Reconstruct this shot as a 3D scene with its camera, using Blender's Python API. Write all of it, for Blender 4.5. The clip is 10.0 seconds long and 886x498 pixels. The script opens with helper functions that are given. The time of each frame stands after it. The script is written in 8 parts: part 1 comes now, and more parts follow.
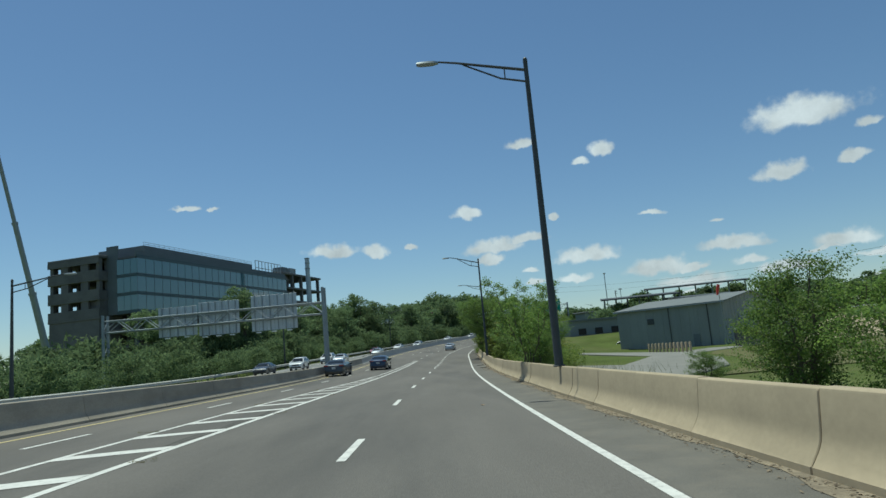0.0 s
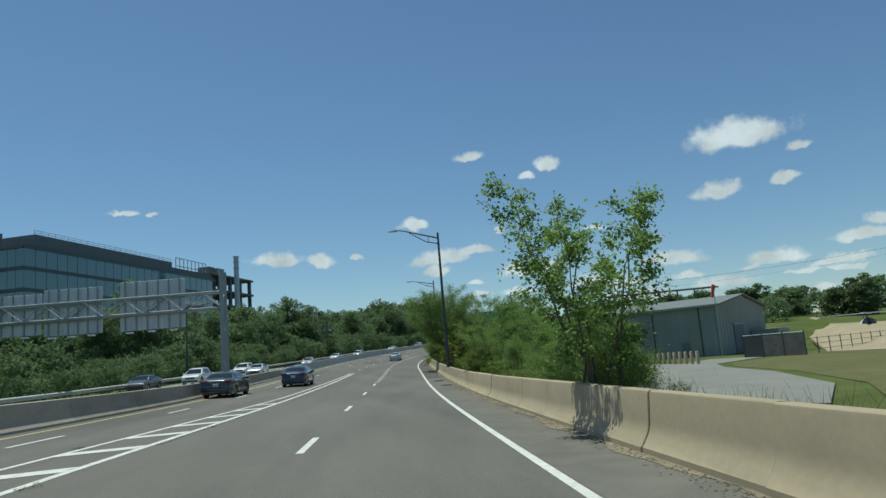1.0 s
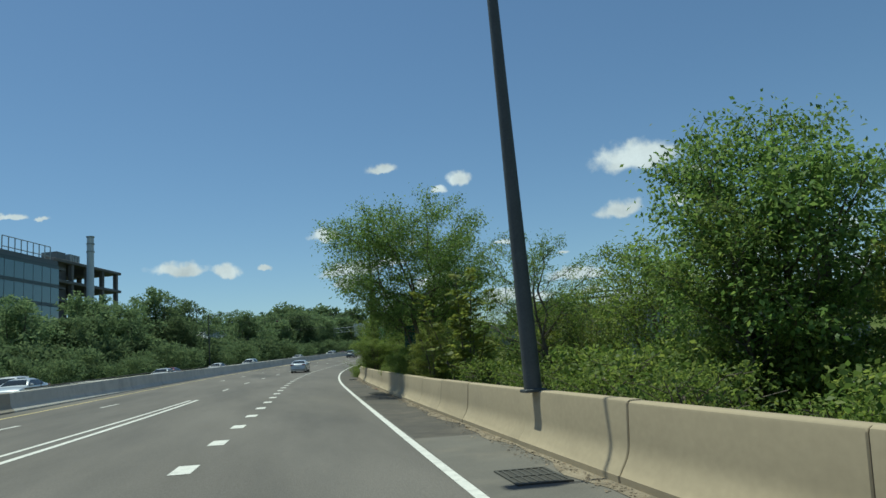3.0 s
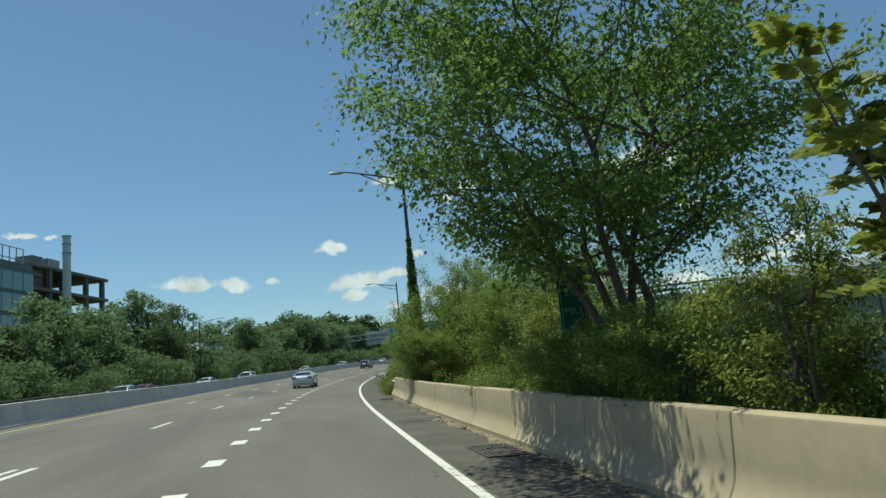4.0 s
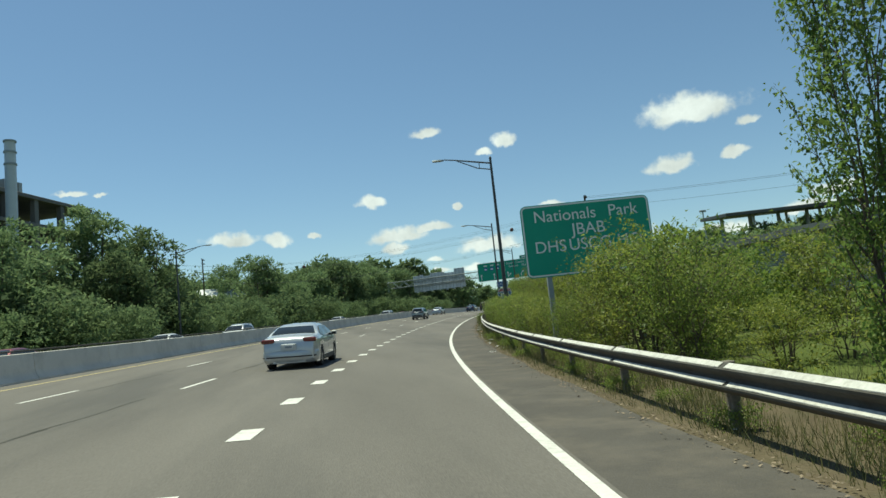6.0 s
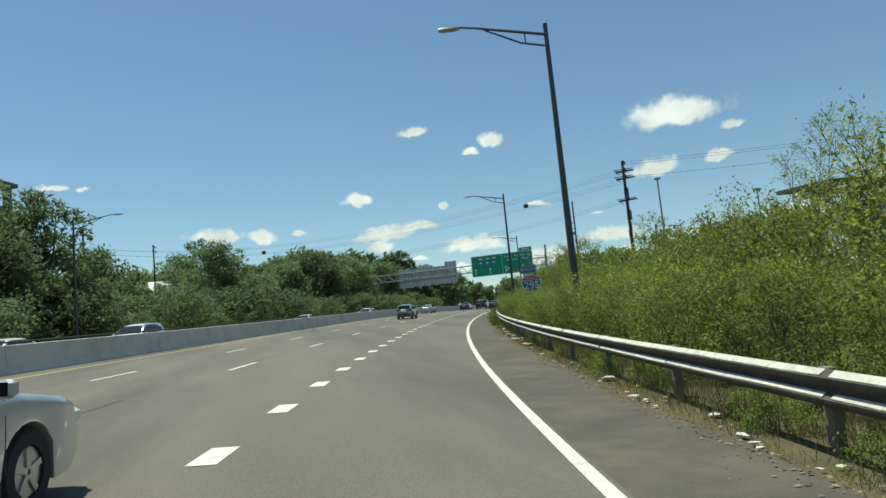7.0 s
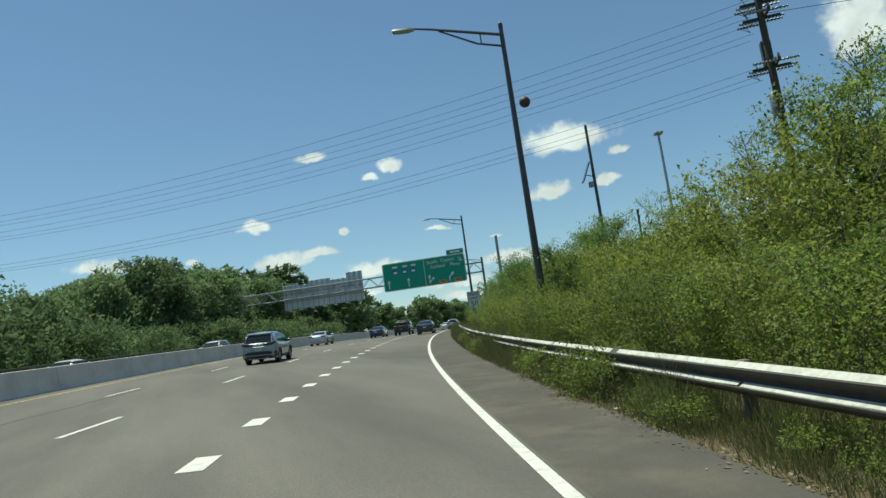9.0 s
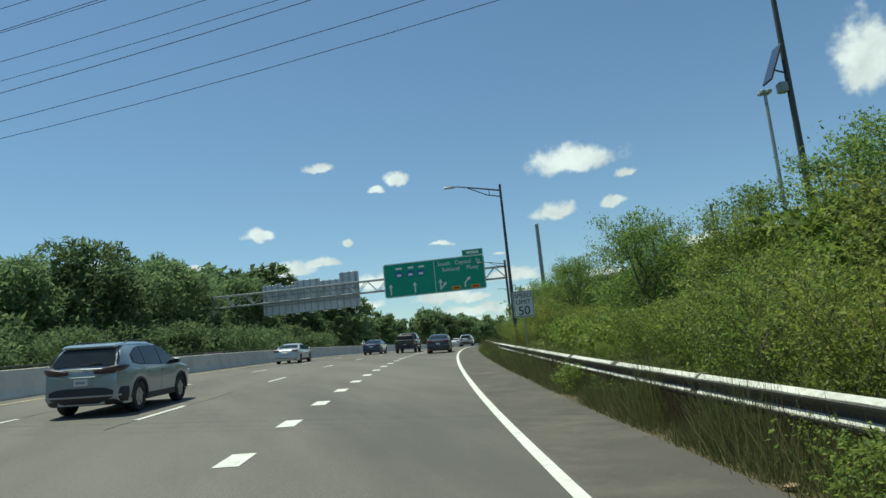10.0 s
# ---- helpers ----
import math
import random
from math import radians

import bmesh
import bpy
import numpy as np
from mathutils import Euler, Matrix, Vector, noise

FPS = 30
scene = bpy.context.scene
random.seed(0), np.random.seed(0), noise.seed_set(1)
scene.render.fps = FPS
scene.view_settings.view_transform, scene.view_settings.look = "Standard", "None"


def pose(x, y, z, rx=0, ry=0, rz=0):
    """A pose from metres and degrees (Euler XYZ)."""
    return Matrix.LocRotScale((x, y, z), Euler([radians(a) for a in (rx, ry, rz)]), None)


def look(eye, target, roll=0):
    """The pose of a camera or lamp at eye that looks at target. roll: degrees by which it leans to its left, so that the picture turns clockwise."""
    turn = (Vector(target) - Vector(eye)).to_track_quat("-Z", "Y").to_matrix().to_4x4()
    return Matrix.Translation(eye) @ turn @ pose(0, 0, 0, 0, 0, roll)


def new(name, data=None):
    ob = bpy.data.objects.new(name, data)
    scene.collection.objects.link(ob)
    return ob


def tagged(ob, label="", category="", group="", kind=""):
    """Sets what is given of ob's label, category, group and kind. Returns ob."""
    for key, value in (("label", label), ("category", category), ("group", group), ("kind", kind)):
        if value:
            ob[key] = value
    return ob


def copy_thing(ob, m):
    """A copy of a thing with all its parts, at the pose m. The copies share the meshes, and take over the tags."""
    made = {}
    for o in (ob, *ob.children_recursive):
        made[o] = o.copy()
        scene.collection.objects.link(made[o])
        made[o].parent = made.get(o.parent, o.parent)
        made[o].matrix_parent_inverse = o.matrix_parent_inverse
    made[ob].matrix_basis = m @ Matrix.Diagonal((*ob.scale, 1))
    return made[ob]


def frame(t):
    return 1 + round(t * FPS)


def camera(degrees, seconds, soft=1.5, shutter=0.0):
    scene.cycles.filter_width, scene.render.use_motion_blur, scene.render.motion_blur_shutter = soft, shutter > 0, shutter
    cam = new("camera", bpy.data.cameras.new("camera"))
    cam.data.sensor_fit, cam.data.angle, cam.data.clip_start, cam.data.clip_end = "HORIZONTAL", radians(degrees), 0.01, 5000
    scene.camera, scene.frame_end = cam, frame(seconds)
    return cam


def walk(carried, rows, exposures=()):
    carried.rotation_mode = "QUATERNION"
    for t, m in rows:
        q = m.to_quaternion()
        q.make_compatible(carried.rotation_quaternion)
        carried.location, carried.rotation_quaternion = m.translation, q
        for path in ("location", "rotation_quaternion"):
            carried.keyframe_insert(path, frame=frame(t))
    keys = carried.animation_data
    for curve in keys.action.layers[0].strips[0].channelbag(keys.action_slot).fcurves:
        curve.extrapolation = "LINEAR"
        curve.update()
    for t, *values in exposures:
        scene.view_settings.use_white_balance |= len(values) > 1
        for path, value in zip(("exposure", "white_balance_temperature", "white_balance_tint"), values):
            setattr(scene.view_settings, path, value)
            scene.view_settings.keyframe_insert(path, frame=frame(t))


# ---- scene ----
cam = camera(65.78, 10.0)
walk(cam, [
    (0, pose(-2.132, 0.030, 1.461, 98.56, 5.06, -1.70)),
    (0.5, pose(-1.857, 10.237, 1.401, 98.34, 4.05, -2.30)),
    (1, pose(-1.496, 20.419, 1.340, 99.11, 4.67, -6.33)),
    (1.5, pose(-1.070, 30.583, 1.287, 99.27, 6.03, -11.56)),
    (2, pose(-0.581, 40.729, 1.240, 99.72, 5.36, -13.28)),
    (2.5, pose(-0.030, 50.855, 1.222, 96.86, 4.60, -15.86)),
    (2.7, pose(0.200, 54.900, 1.228, 97.79, 4.88, -14.22)),
    (3.8, pose(1.520, 77.097, 1.436, 101.65, 5.00, -13.50)),
    (4, pose(1.767, 81.123, 1.498, 100.45, 5.96, -13.00)),
    (4.5, pose(2.388, 91.173, 1.677, 96.59, 7.69, -16.41)),
    (5, pose(3.023, 101.212, 1.892, 95.69, 5.55, -15.94)),
    (5.5, pose(3.756, 111.284, 2.128, 95.61, 5.43, -10.86)),
    (5.7, pose(4.100, 115.320, 2.224, 96.84, 5.85, -9.48)),
    (6.8, pose(6.622, 137.568, 2.781, 96.77, 6.30, -10.88)),
    (7, pose(7.201, 141.620, 2.891, 96.69, 5.46, -10.94)),
    (7.5, pose(8.830, 151.752, 3.186, 96.88, 8.13, -13.77)),
    (8, pose(10.746, 161.870, 3.508, 97.94, 7.60, -14.39)),
    (8.5, pose(12.898, 171.973, 3.851, 98.80, 9.09, -15.05)),
    (9, pose(15.234, 182.075, 4.212, 97.85, 7.83, -18.97)),
    (9.5, pose(17.777, 192.168, 4.589, 99.27, 7.39, -18.94)),
    (10, pose(20.553, 202.244, 4.978, 99.14, 5.51, -19.04)),
], exposures=[(0.0, -0.25, 5850.0, -9.0), (2.5, -0.2, 5880.0, -10.0), (4.0, 0.0, 6200.0, -12.0), (5.5, 0.14, 6520.0, -12.0), (7.0, 0.2, 6600.0, -12.0), (8.5, 0.1, 6480.0, -12.0), (10.0, 0.13, 6270.0, -12.0)])

# ---------------------------------------------------------------- the road's line
# heading (degrees) and grade (per cent) of the right edge line at every 30 m, from 20 m before the start
HEADING = [0.315, -1.377, -2.45, -3.491, -3.283, -6.59, -11.242, -14.494, -18.287, -21.102, -23.933, -26.76, -29.587]
GRADE = [-0.434, -0.608, -0.409, 1.21, 2.332, 2.514, 3.234, 3.678, 3.881, 3.011, 2.164, 1.336, 0.507]
KNOT = np.concatenate([[-200.0], np.arange(-20.0, 341.0, 30.0), [420.0, 560.0, 900.0]])
HEADING = np.array([1.0] + HEADING + [-36.0, -46.0, -50.0])
GRADE = np.array([0.0] + GRADE + [0.0, 0.0, 0.0])
STEP = 2.0
STATION = np.arange(-200.0, 881.0, STEP)
_h = np.radians(np.interp(STATION, KNOT, HEADING))
_g = np.interp(STATION, KNOT, GRADE) / 100
LX = np.concatenate([[0], np.cumsum(-np.sin(_h[:-1]) * STEP)])
LY = np.concatenate([[0], np.cumsum(np.cos(_h[:-1]) * STEP)])
LZ = np.concatenate([[0], np.cumsum(_g[:-1] * STEP)])
LX, LY, LZ = LX - LX[100], LY - LY[100], LZ - LZ[100]


def bank(s):
    return np.interp(s, [0, 90, 180], [0.029, 0.033, 0.034])


def rise(s, d):
    """Height of the pavement d metres left of the edge line, above that line."""
    return bank(s) * np.clip(d, -3.0, 16.5)


def at(s, d, z=0.0):
    """World place at station s, d metres left of the right edge line, z above the pavement."""
    h = np.interp(s, STATION, _h)
    return Vector((np.interp(s, STATION, LX) - math.cos(h) * d, np.interp(s, STATION, LY) - math.sin(h) * d,
                   np.interp(s, STATION, LZ) + rise(s, d) + z))


def along(s):
    """Heading of the road at s, degrees about z (0 looks along +y)."""
    return float(np.degrees(np.interp(s, STATION, _h)))


def stand(s, d, z=0.0, turn=0.0):
    """Pose of a thing at station s: its +y looks along the road, +x to the right."""
    p = at(s, d, z)
    return pose(p.x, p.y, p.z, 0, 0, along(s) + turn)


def station_of(x, y):
    """Arrays of station and offset for world places (nearest point of the line)."""
    x, y = np.asarray(x, float).ravel(), np.asarray(y, float).ravel()
    step = slice(None, None, 2)
    d2 = (x[:, None] - LX[None, step]) ** 2 + (y[:, None] - LY[None, step]) ** 2
    k = np.argmin(d2, 1) * 2
    h = _h[k]
    vx, vy = x - LX[k], y - LY[k]
    return STATION[k] + vy * np.cos(h) - vx * np.sin(h), -vx * np.cos(h) - vy * np.sin(h)


def ground_height(x, y):
    s, d = station_of(x, y)
    base = np.interp(s, STATION, LZ)
    side = np.where(d > 0, bank(s) * np.clip(d, 0, 16.5), 0.03 * np.clip(d, -3, 0))
    left_fall = -0.9 * np.clip((d - 29) / 25, 0, 1)
    right = np.clip((-d - 3.2) / 8, 0, 1)
    verge = right * np.interp(s, [0, 60, 115, 150, 200, 260, 320], [-1.05, -1.0, -0.2, 0.6, 1.2, 1.4, 0.5])
    far = np.clip((np.abs(d) - 60) / 500, 0, 1)
    z = base + side + left_fall + verge - 0.16
    yard = np.clip((-d - 12) / 14, 0, 1) * np.clip((150 - s) / 25, 0, 1)
    z = z * (1 - yard) - 1.42 * yard
    return z * (1 - far) + 1.0 * far


def ground_z(x, y):
    return float(ground_height([x], [y])[0])


# ---------------------------------------------------------------- light
SUN_AZ, SUN_EL = 36.0, 71.5      # degrees left of +y, and up
world = bpy.data.worlds.new("sky")
scene.world = world
world.use_nodes = True
wn, wl = world.node_tree.nodes, world.node_tree.links
wn.clear()


def wnode(kind, **values):
    n = wn.new(kind)
    for k, v in values.items():
        if k in n.inputs:
            n.inputs[k].default_value = v
    return n


sky = wn.new("ShaderNodeTexSky")
sky.sky_type, sky.sun_disc = "NISHITA", False
sky.sun_elevation, sky.sun_rotation = radians(SUN_EL), radians(-SUN_AZ)
sky.altitude, sky.air_density, sky.dust_density, sky.ozone_density = 0.0, 1.0, 0.2, 3.4
# cumulus clouds: azimuth (left of +y), elevation, half width, half height, all in degrees
CLOUDS = [(-31.7, 15.2, 3.6, 1.25), (-16.4, 15.3, 1.05, 0.6), (-14.7, 14.4, 0.65, 0.3), (-9.8, 16.6, 1.35, 0.45), (-4.8, 11.3, 1.25, 0.5),
          (6.7, 9.1, 2.2, 0.6), (3.3, 8.9, 1.05, 0.55), (-29.6, 11.2, 1.8, 0.7), (-34.5, 11.4, 1.0, 0.42), (-35.9, 13.4, 0.85, 0.4),
          (-7.0, 8.4, 2.4, 0.75), (-9.6, 8.8, 1.6, 0.5), (-6.4, 7.3, 1.05, 0.42), (-14.3, 6.9, 2.8, 0.7), (-12.0, 10.4, 0.45, 0.2),
          (0.2, 8.9, 0.6, 0.24), (-19.6, 9.6, 0.95, 0.22), (18.3, 13.0, 1.05, 0.2), (-54.0, 18.3, 2.1, 2.7), (-24.5, 8.3, 0.55, 0.2),
          (16.2, 12.9, 0.5, 0.16)]
LOW_CLOUDS = [(-19.8, 5.3, 2.2, 0.75), (-25.6, 6.4, 2.6, 0.62), (-33.1, 5.7, 2.0, 0.65), (-40.6, 7.4, 1.9, 0.55), (-39.1, 6.4, 2.3, 0.45),
              (-37.8, 4.8, 1.5, 0.42), (-29.2, 4.1, 2.5, 0.5), (-45.4, 5.1, 1.8, 0.45), (-13.1, 5.1, 1.4, 0.4), (-26.7, 4.9, 1.2, 0.36),
              (-45.1, 7.6, 1.0, 0.3), (-22.5, 3.9, 3.0, 0.5)]
crng = random.Random(12)
for k in range(16):                        # a belt of small clouds over the horizon
    LOW_CLOUDS.append((crng.uniform(-52, -9), crng.uniform(2.8, 6.3), crng.uniform(0.6, 1.7), crng.uniform(0.18, 0.36)))
coord = wn.new("ShaderNodeTexCoord")
puff = wnode("ShaderNodeTexNoise", Scale=32.0, Detail=4.0, Roughness=0.55)
wl.new(coord.outputs["Generated"], puff.inputs["Vector"])
centred = wn.new("ShaderNodeVectorMath")
centred.operation = "SUBTRACT"
centred.inputs[1].default_value = (0.5, 0.5, 0.5)
wl.new(puff.outputs["Color"], centred.inputs[0])
scaled = wn.new("ShaderNodeVectorMath")
scaled.operation = "SCALE"
scaled.inputs["Scale"].default_value = 0.024
wl.new(centred.outputs[0], scaled.inputs[0])
bent = wn.new("ShaderNodeVectorMath")
bent.operation = "ADD"
wl.new(coord.outputs["Generated"], bent.inputs[0])
wl.new(scaled.outputs[0], bent.inputs[1])
nearest = None
for az, el, hw, hh in CLOUDS + LOW_CLOUDS:
    a, e = radians(az), radians(el)
    m = wn.new("ShaderNodeMapping")
    m.vector_type = "TEXTURE"
    m.inputs["Location"].default_value = (-math.sin(a) * math.cos(e), math.cos(a) * math.cos(e), math.sin(e) - radians(hh) * 0.3)
    m.inputs["Rotation"].default_value = (0, 0, a)
    m.inputs["Scale"].default_value = (radians(hw) * 1.1, radians(hw) * 2, radians(hh) * 1.35)
    wl.new(bent.outputs[0], m.inputs["Vector"])
    flip = wn.new("ShaderNodeVectorMath")          # flatter below than above
    flip.operation = "MULTIPLY"
    flip.inputs[1].default_value = (1, 1, -1.9)
    wl.new(m.outputs[0], flip.inputs[0])
    base = wn.new("ShaderNodeVectorMath")
    base.operation = "MAXIMUM"
    wl.new(m.outputs[0], base.inputs[0])
    wl.new(flip.outputs[0], base.inputs[1])
    ln = wn.new("ShaderNodeVectorMath")
    ln.operation = "LENGTH"
    wl.new(base.outputs[0], ln.inputs[0])
    if nearest is None:
        nearest = ln.outputs["Value"]
    else:
        mn = wn.new("ShaderNodeMath")
        mn.operation = "MINIMUM"
        wl.new(nearest, mn.inputs[0])
        wl.new(ln.outputs["Value"], mn.inputs[1])
        nearest = mn.outputs[0]
wisp = wnode("ShaderNodeTexNoise", Scale=55.0, Detail=5.0, Roughness=0.5)
wl.new(coord.outputs["Generated"], wisp.inputs["Vector"])
ragged = wn.new("ShaderNodeMath")
ragged.operation = "MULTIPLY_ADD"
ragged.inputs[1].default_value, ragged.inputs[2].default_value = 1.0, -0.5
wl.new(wisp.outputs["Fac"], ragged.inputs[0])
edged = wn.new("ShaderNodeMath")
edged.operation = "ADD"
wl.new(nearest, edged.inputs[0])
wl.new(ragged.outputs[0], edged.inputs[1])
nearest = edged.outputs[0]
cover = wnode("ShaderNodeMapRange")
cover.interpolation_type = "SMOOTHSTEP"
for k, v in (("From Min", 1.1), ("From Max", 0.52), ("To Min", 0.0), ("To Max", 0.93)):
    cover.inputs[k].default_value = v
wl.new(nearest, cover.inputs["Value"])
tone = wnode("ShaderNodeTexNoise", Scale=18.0, Detail=5.0, Roughness=0.6)
wl.new(coord.outputs["Generated"], tone.inputs["Vector"])
grey = wn.new("ShaderNodeMapRange")
for k, v in (("From Min", 0.3), ("From Max", 0.7), ("To Min", 0.66), ("To Max", 1.02)):
    grey.inputs[k].default_value = v
wl.new(tone.outputs["Fac"], grey.inputs["Value"])
white = wn.new("ShaderNodeMixRGB")
white.blend_type = "MULTIPLY"
white.inputs[0].default_value = 1.0
white.inputs[1].default_value = (8.9, 8.75, 8.95, 1)
wl.new(grey.outputs[0], white.inputs[2])
sheet = wn.new("ShaderNodeMixRGB")
wl.new(cover.outputs[0], sheet.inputs[0])
air = wn.new("ShaderNodeMixRGB")
air.blend_type = "MULTIPLY"
air.inputs[0].default_value = 1.0
air.inputs[2].default_value = (1.025, 0.985, 1.0, 1)
wl.new(sky.outputs[0], air.inputs[1])
wl.new(air.outputs[0], sheet.inputs[1])
wl.new(white.outputs[0], sheet.inputs[2])
glow = wn.new("ShaderNodeBackground")
glow.inputs["Strength"].default_value = 0.099
wl.new(sheet.outputs[0], glow.inputs["Color"])
out = wn.new("ShaderNodeOutputWorld")
wl.new(glow.outputs[0], out.inputs["Surface"])

sun_data = bpy.data.lights.new("sun", "SUN")
sun_data.energy, sun_data.angle, sun_data.color = 4.6, radians(0.53), (1.0, 0.925, 0.81)
sun = new("sun", sun_data)
_a, _e = radians(SUN_AZ), radians(SUN_EL)
SUN_DIR = Vector((-math.sin(_a) * math.cos(_e), math.cos(_a) * math.cos(_e), math.sin(_e)))
sun.matrix_world = look(SUN_DIR * 200, (0, 0, 0))


# ---------------------------------------------------------------- materials
def material(name, colour, rough=0.7, metal=0.0, var=0.15, scale=2.0, fine=40.0, bump=0.0, dirt=None, dirt_scale=0.5, dirt_amount=0.5,
             random_object=0.0, island=0.0, hue=0.0, translucent=0.0, spec=0.5, coat=0.0, stretch=None, normal_scale=None):
    """A procedural material: two scales of colour variation, optional stains, and fine relief."""
    m = bpy.data.materials.new(name)
    m.use_nodes = True
    nt = m.node_tree
    n, l = nt.nodes, nt.links
    n.clear()
    o = n.new("ShaderNodeOutputMaterial")
    b = n.new("ShaderNodeBsdfPrincipled")
    b.inputs["Roughness"].default_value, b.inputs["Metallic"].default_value = rough, metal
    b.inputs["Specular IOR Level"].default_value = spec
    b.inputs["Coat Weight"].default_value = coat
    tc = n.new("ShaderNodeTexCoord")
    src = tc.outputs["Object"]
    if stretch:
        mp = n.new("ShaderNodeMapping")
        mp.inputs["Scale"].default_value = stretch
        l.new(src, mp.inputs[0])
        src = mp.outputs[0]
    big = n.new("ShaderNodeTexNoise")
    big.inputs["Scale"].default_value, big.inputs["Detail"].default_value = scale, 4.0
    sm = n.new("ShaderNodeTexNoise")
    sm.inputs["Scale"].default_value, sm.inputs["Detail"].default_value = fine, 3.0
    l.new(src, big.inputs["Vector"])
    l.new(src, sm.inputs["Vector"])
    add = n.new("ShaderNodeMath")
    add.operation = "ADD"
    l.new(big.outputs["Fac"], add.inputs[0])
    l.new(sm.outputs["Fac"], add.inputs[1])
    mr = n.new("ShaderNodeMapRange")
    for k, v in (("From Min", 0.65), ("From Max", 1.35), ("To Min", 1 - var), ("To Max", 1 + var)):
        mr.inputs[k].default_value = v
    l.new(add.outputs[0], mr.inputs["Value"])
    value = mr.outputs[0]
    hsv = n.new("ShaderNodeHueSaturation")
    hsv.inputs["Color"].default_value = (*colour, 1)
    if random_object:
        oi = n.new("ShaderNodeObjectInfo")
        r = n.new("ShaderNodeMapRange")
        for k, v in (("To Min", 1 - random_object), ("To Max", 1 + random_object)):
            r.inputs[k].default_value = v
        l.new(oi.outputs["Random"], r.inputs["Value"])
        mu = n.new("ShaderNodeMath")
        mu.operation = "MULTIPLY"
        l.new(value, mu.inputs[0])
        l.new(r.outputs[0], mu.inputs[1])
        value = mu.outputs[0]
    if island:
        ge = n.new("ShaderNodeNewGeometry")
        r = n.new("ShaderNodeMapRange")
        for k, v in (("To Min", 1 - island), ("To Max", 1 + island)):
            r.inputs[k].default_value = v
        l.new(ge.outputs["Random Per Island"], r.inputs["Value"])
        mu = n.new("ShaderNodeMath")
        mu.operation = "MULTIPLY"
        l.new(value, mu.inputs[0])
        l.new(r.outputs[0], mu.inputs[1])
        value = mu.outputs[0]
        if hue:
            r2 = n.new("ShaderNodeMapRange")
            for k, v in (("To Min", 0.5 + hue), ("To Max", 0.5 - hue)):
                r2.inputs[k].default_value = v
            l.new(ge.outputs["Random Per Island"], r2.inputs["Value"])
            l.new(r2.outputs[0], hsv.inputs["Hue"])
    l.new(value, hsv.inputs["Value"])
    col = hsv.outputs[0]
    if dirt:
        dn = n.new("ShaderNodeTexNoise")
        dn.inputs["Scale"].default_value, dn.inputs["Detail"].default_value, dn.inputs["Roughness"].default_value = dirt_scale, 6.0, 0.65
        l.new(src, dn.inputs["Vector"])
        dr = n.new("ShaderNodeMapRange")
        for k, v in (("From Min", 0.47), ("From Max", 0.68), ("To Min", 0.0), ("To Max", dirt_amount)):
            dr.inputs[k].default_value = v
        l.new(dn.outputs["Fac"], dr.inputs["Value"])
        mx = n.new("ShaderNodeMixRGB")
        mx.inputs[2].default_value = (*dirt, 1)
        l.new(dr.outputs[0], mx.inputs[0])
        l.new(col, mx.inputs[1])
        col = mx.outputs[0]
    l.new(col, b.inputs["Base Color"])
    if bump:
        bp = n.new("ShaderNodeBump")
        bp.inputs["Strength"].default_value, bp.inputs["Distance"].default_value = min(1.0, bump), 0.02
        l.new(sm.outputs["Fac"], bp.inputs["Height"])
        l.new(bp.outputs[0], b.inputs["Normal"])
    if translucent:
        tr = n.new("ShaderNodeBsdfTranslucent")
        l.new(col, tr.inputs["Color"])
        ms = n.new("ShaderNodeMixShader")
        ms.inputs[0].default_value = translucent
        l.new(b.outputs[0], ms.inputs[1])
        l.new(tr.outputs[0], ms.inputs[2])
        l.new(ms.outputs[0], o.inputs["Surface"])
    else:
        l.new(b.outputs[0], o.inputs["Surface"])
    return m


def glass(name, tint=(0.5, 0.6, 0.62), rough=0.02, coat=1.0, spec=0.9):
    m = bpy.data.materials.new(name)
    m.use_nodes = True
    b = m.node_tree.nodes["Principled BSDF"]
    b.inputs["Base Color"].default_value = (*tint, 1)
    b.inputs["Roughness"].default_value = rough
    b.inputs["Transmission Weight"].default_value = 0.0
    b.inputs["Specular IOR Level"].default_value = spec
    b.inputs["Coat Weight"].default_value = coat
    b.inputs["Coat Roughness"].default_value = 0.02
    return m


M_ASPHALT = material("asphalt", (0.157, 0.142, 0.124), 0.9, spec=0.25, var=0.22, scale=0.5, fine=70, bump=0.4, dirt=(0.085, 0.080, 0.074), dirt_scale=0.22, dirt_amount=0.7, stretch=(1.0, 0.16, 1.0))
M_SHOULDER = material("shoulder asphalt", (0.098, 0.088, 0.076), 0.92, spec=0.25, var=0.18, scale=1.2, fine=50, bump=0.4, dirt=(0.17, 0.145, 0.115), dirt_scale=0.9, dirt_amount=0.6)
M_SHOULDER_OLD = material("pale old shoulder asphalt", (0.155, 0.143, 0.123), 0.92, spec=0.25, var=0.2, scale=1.0, fine=45, bump=0.4, dirt=(0.21, 0.185, 0.15), dirt_scale=1.2, dirt_amount=0.6)
M_GRIT = material("pale sandy grit", (0.27, 0.225, 0.165), 0.95, spec=0.05, var=0.3, scale=3.0, fine=35, bump=0.6, dirt=(0.14, 0.12, 0.095), dirt_scale=2.5, dirt_amount=0.7)
M_OPPOSITE = material("pale worn asphalt", (0.19, 0.185, 0.172), 0.9, var=0.12, scale=0.4, fine=50, bump=0.3)
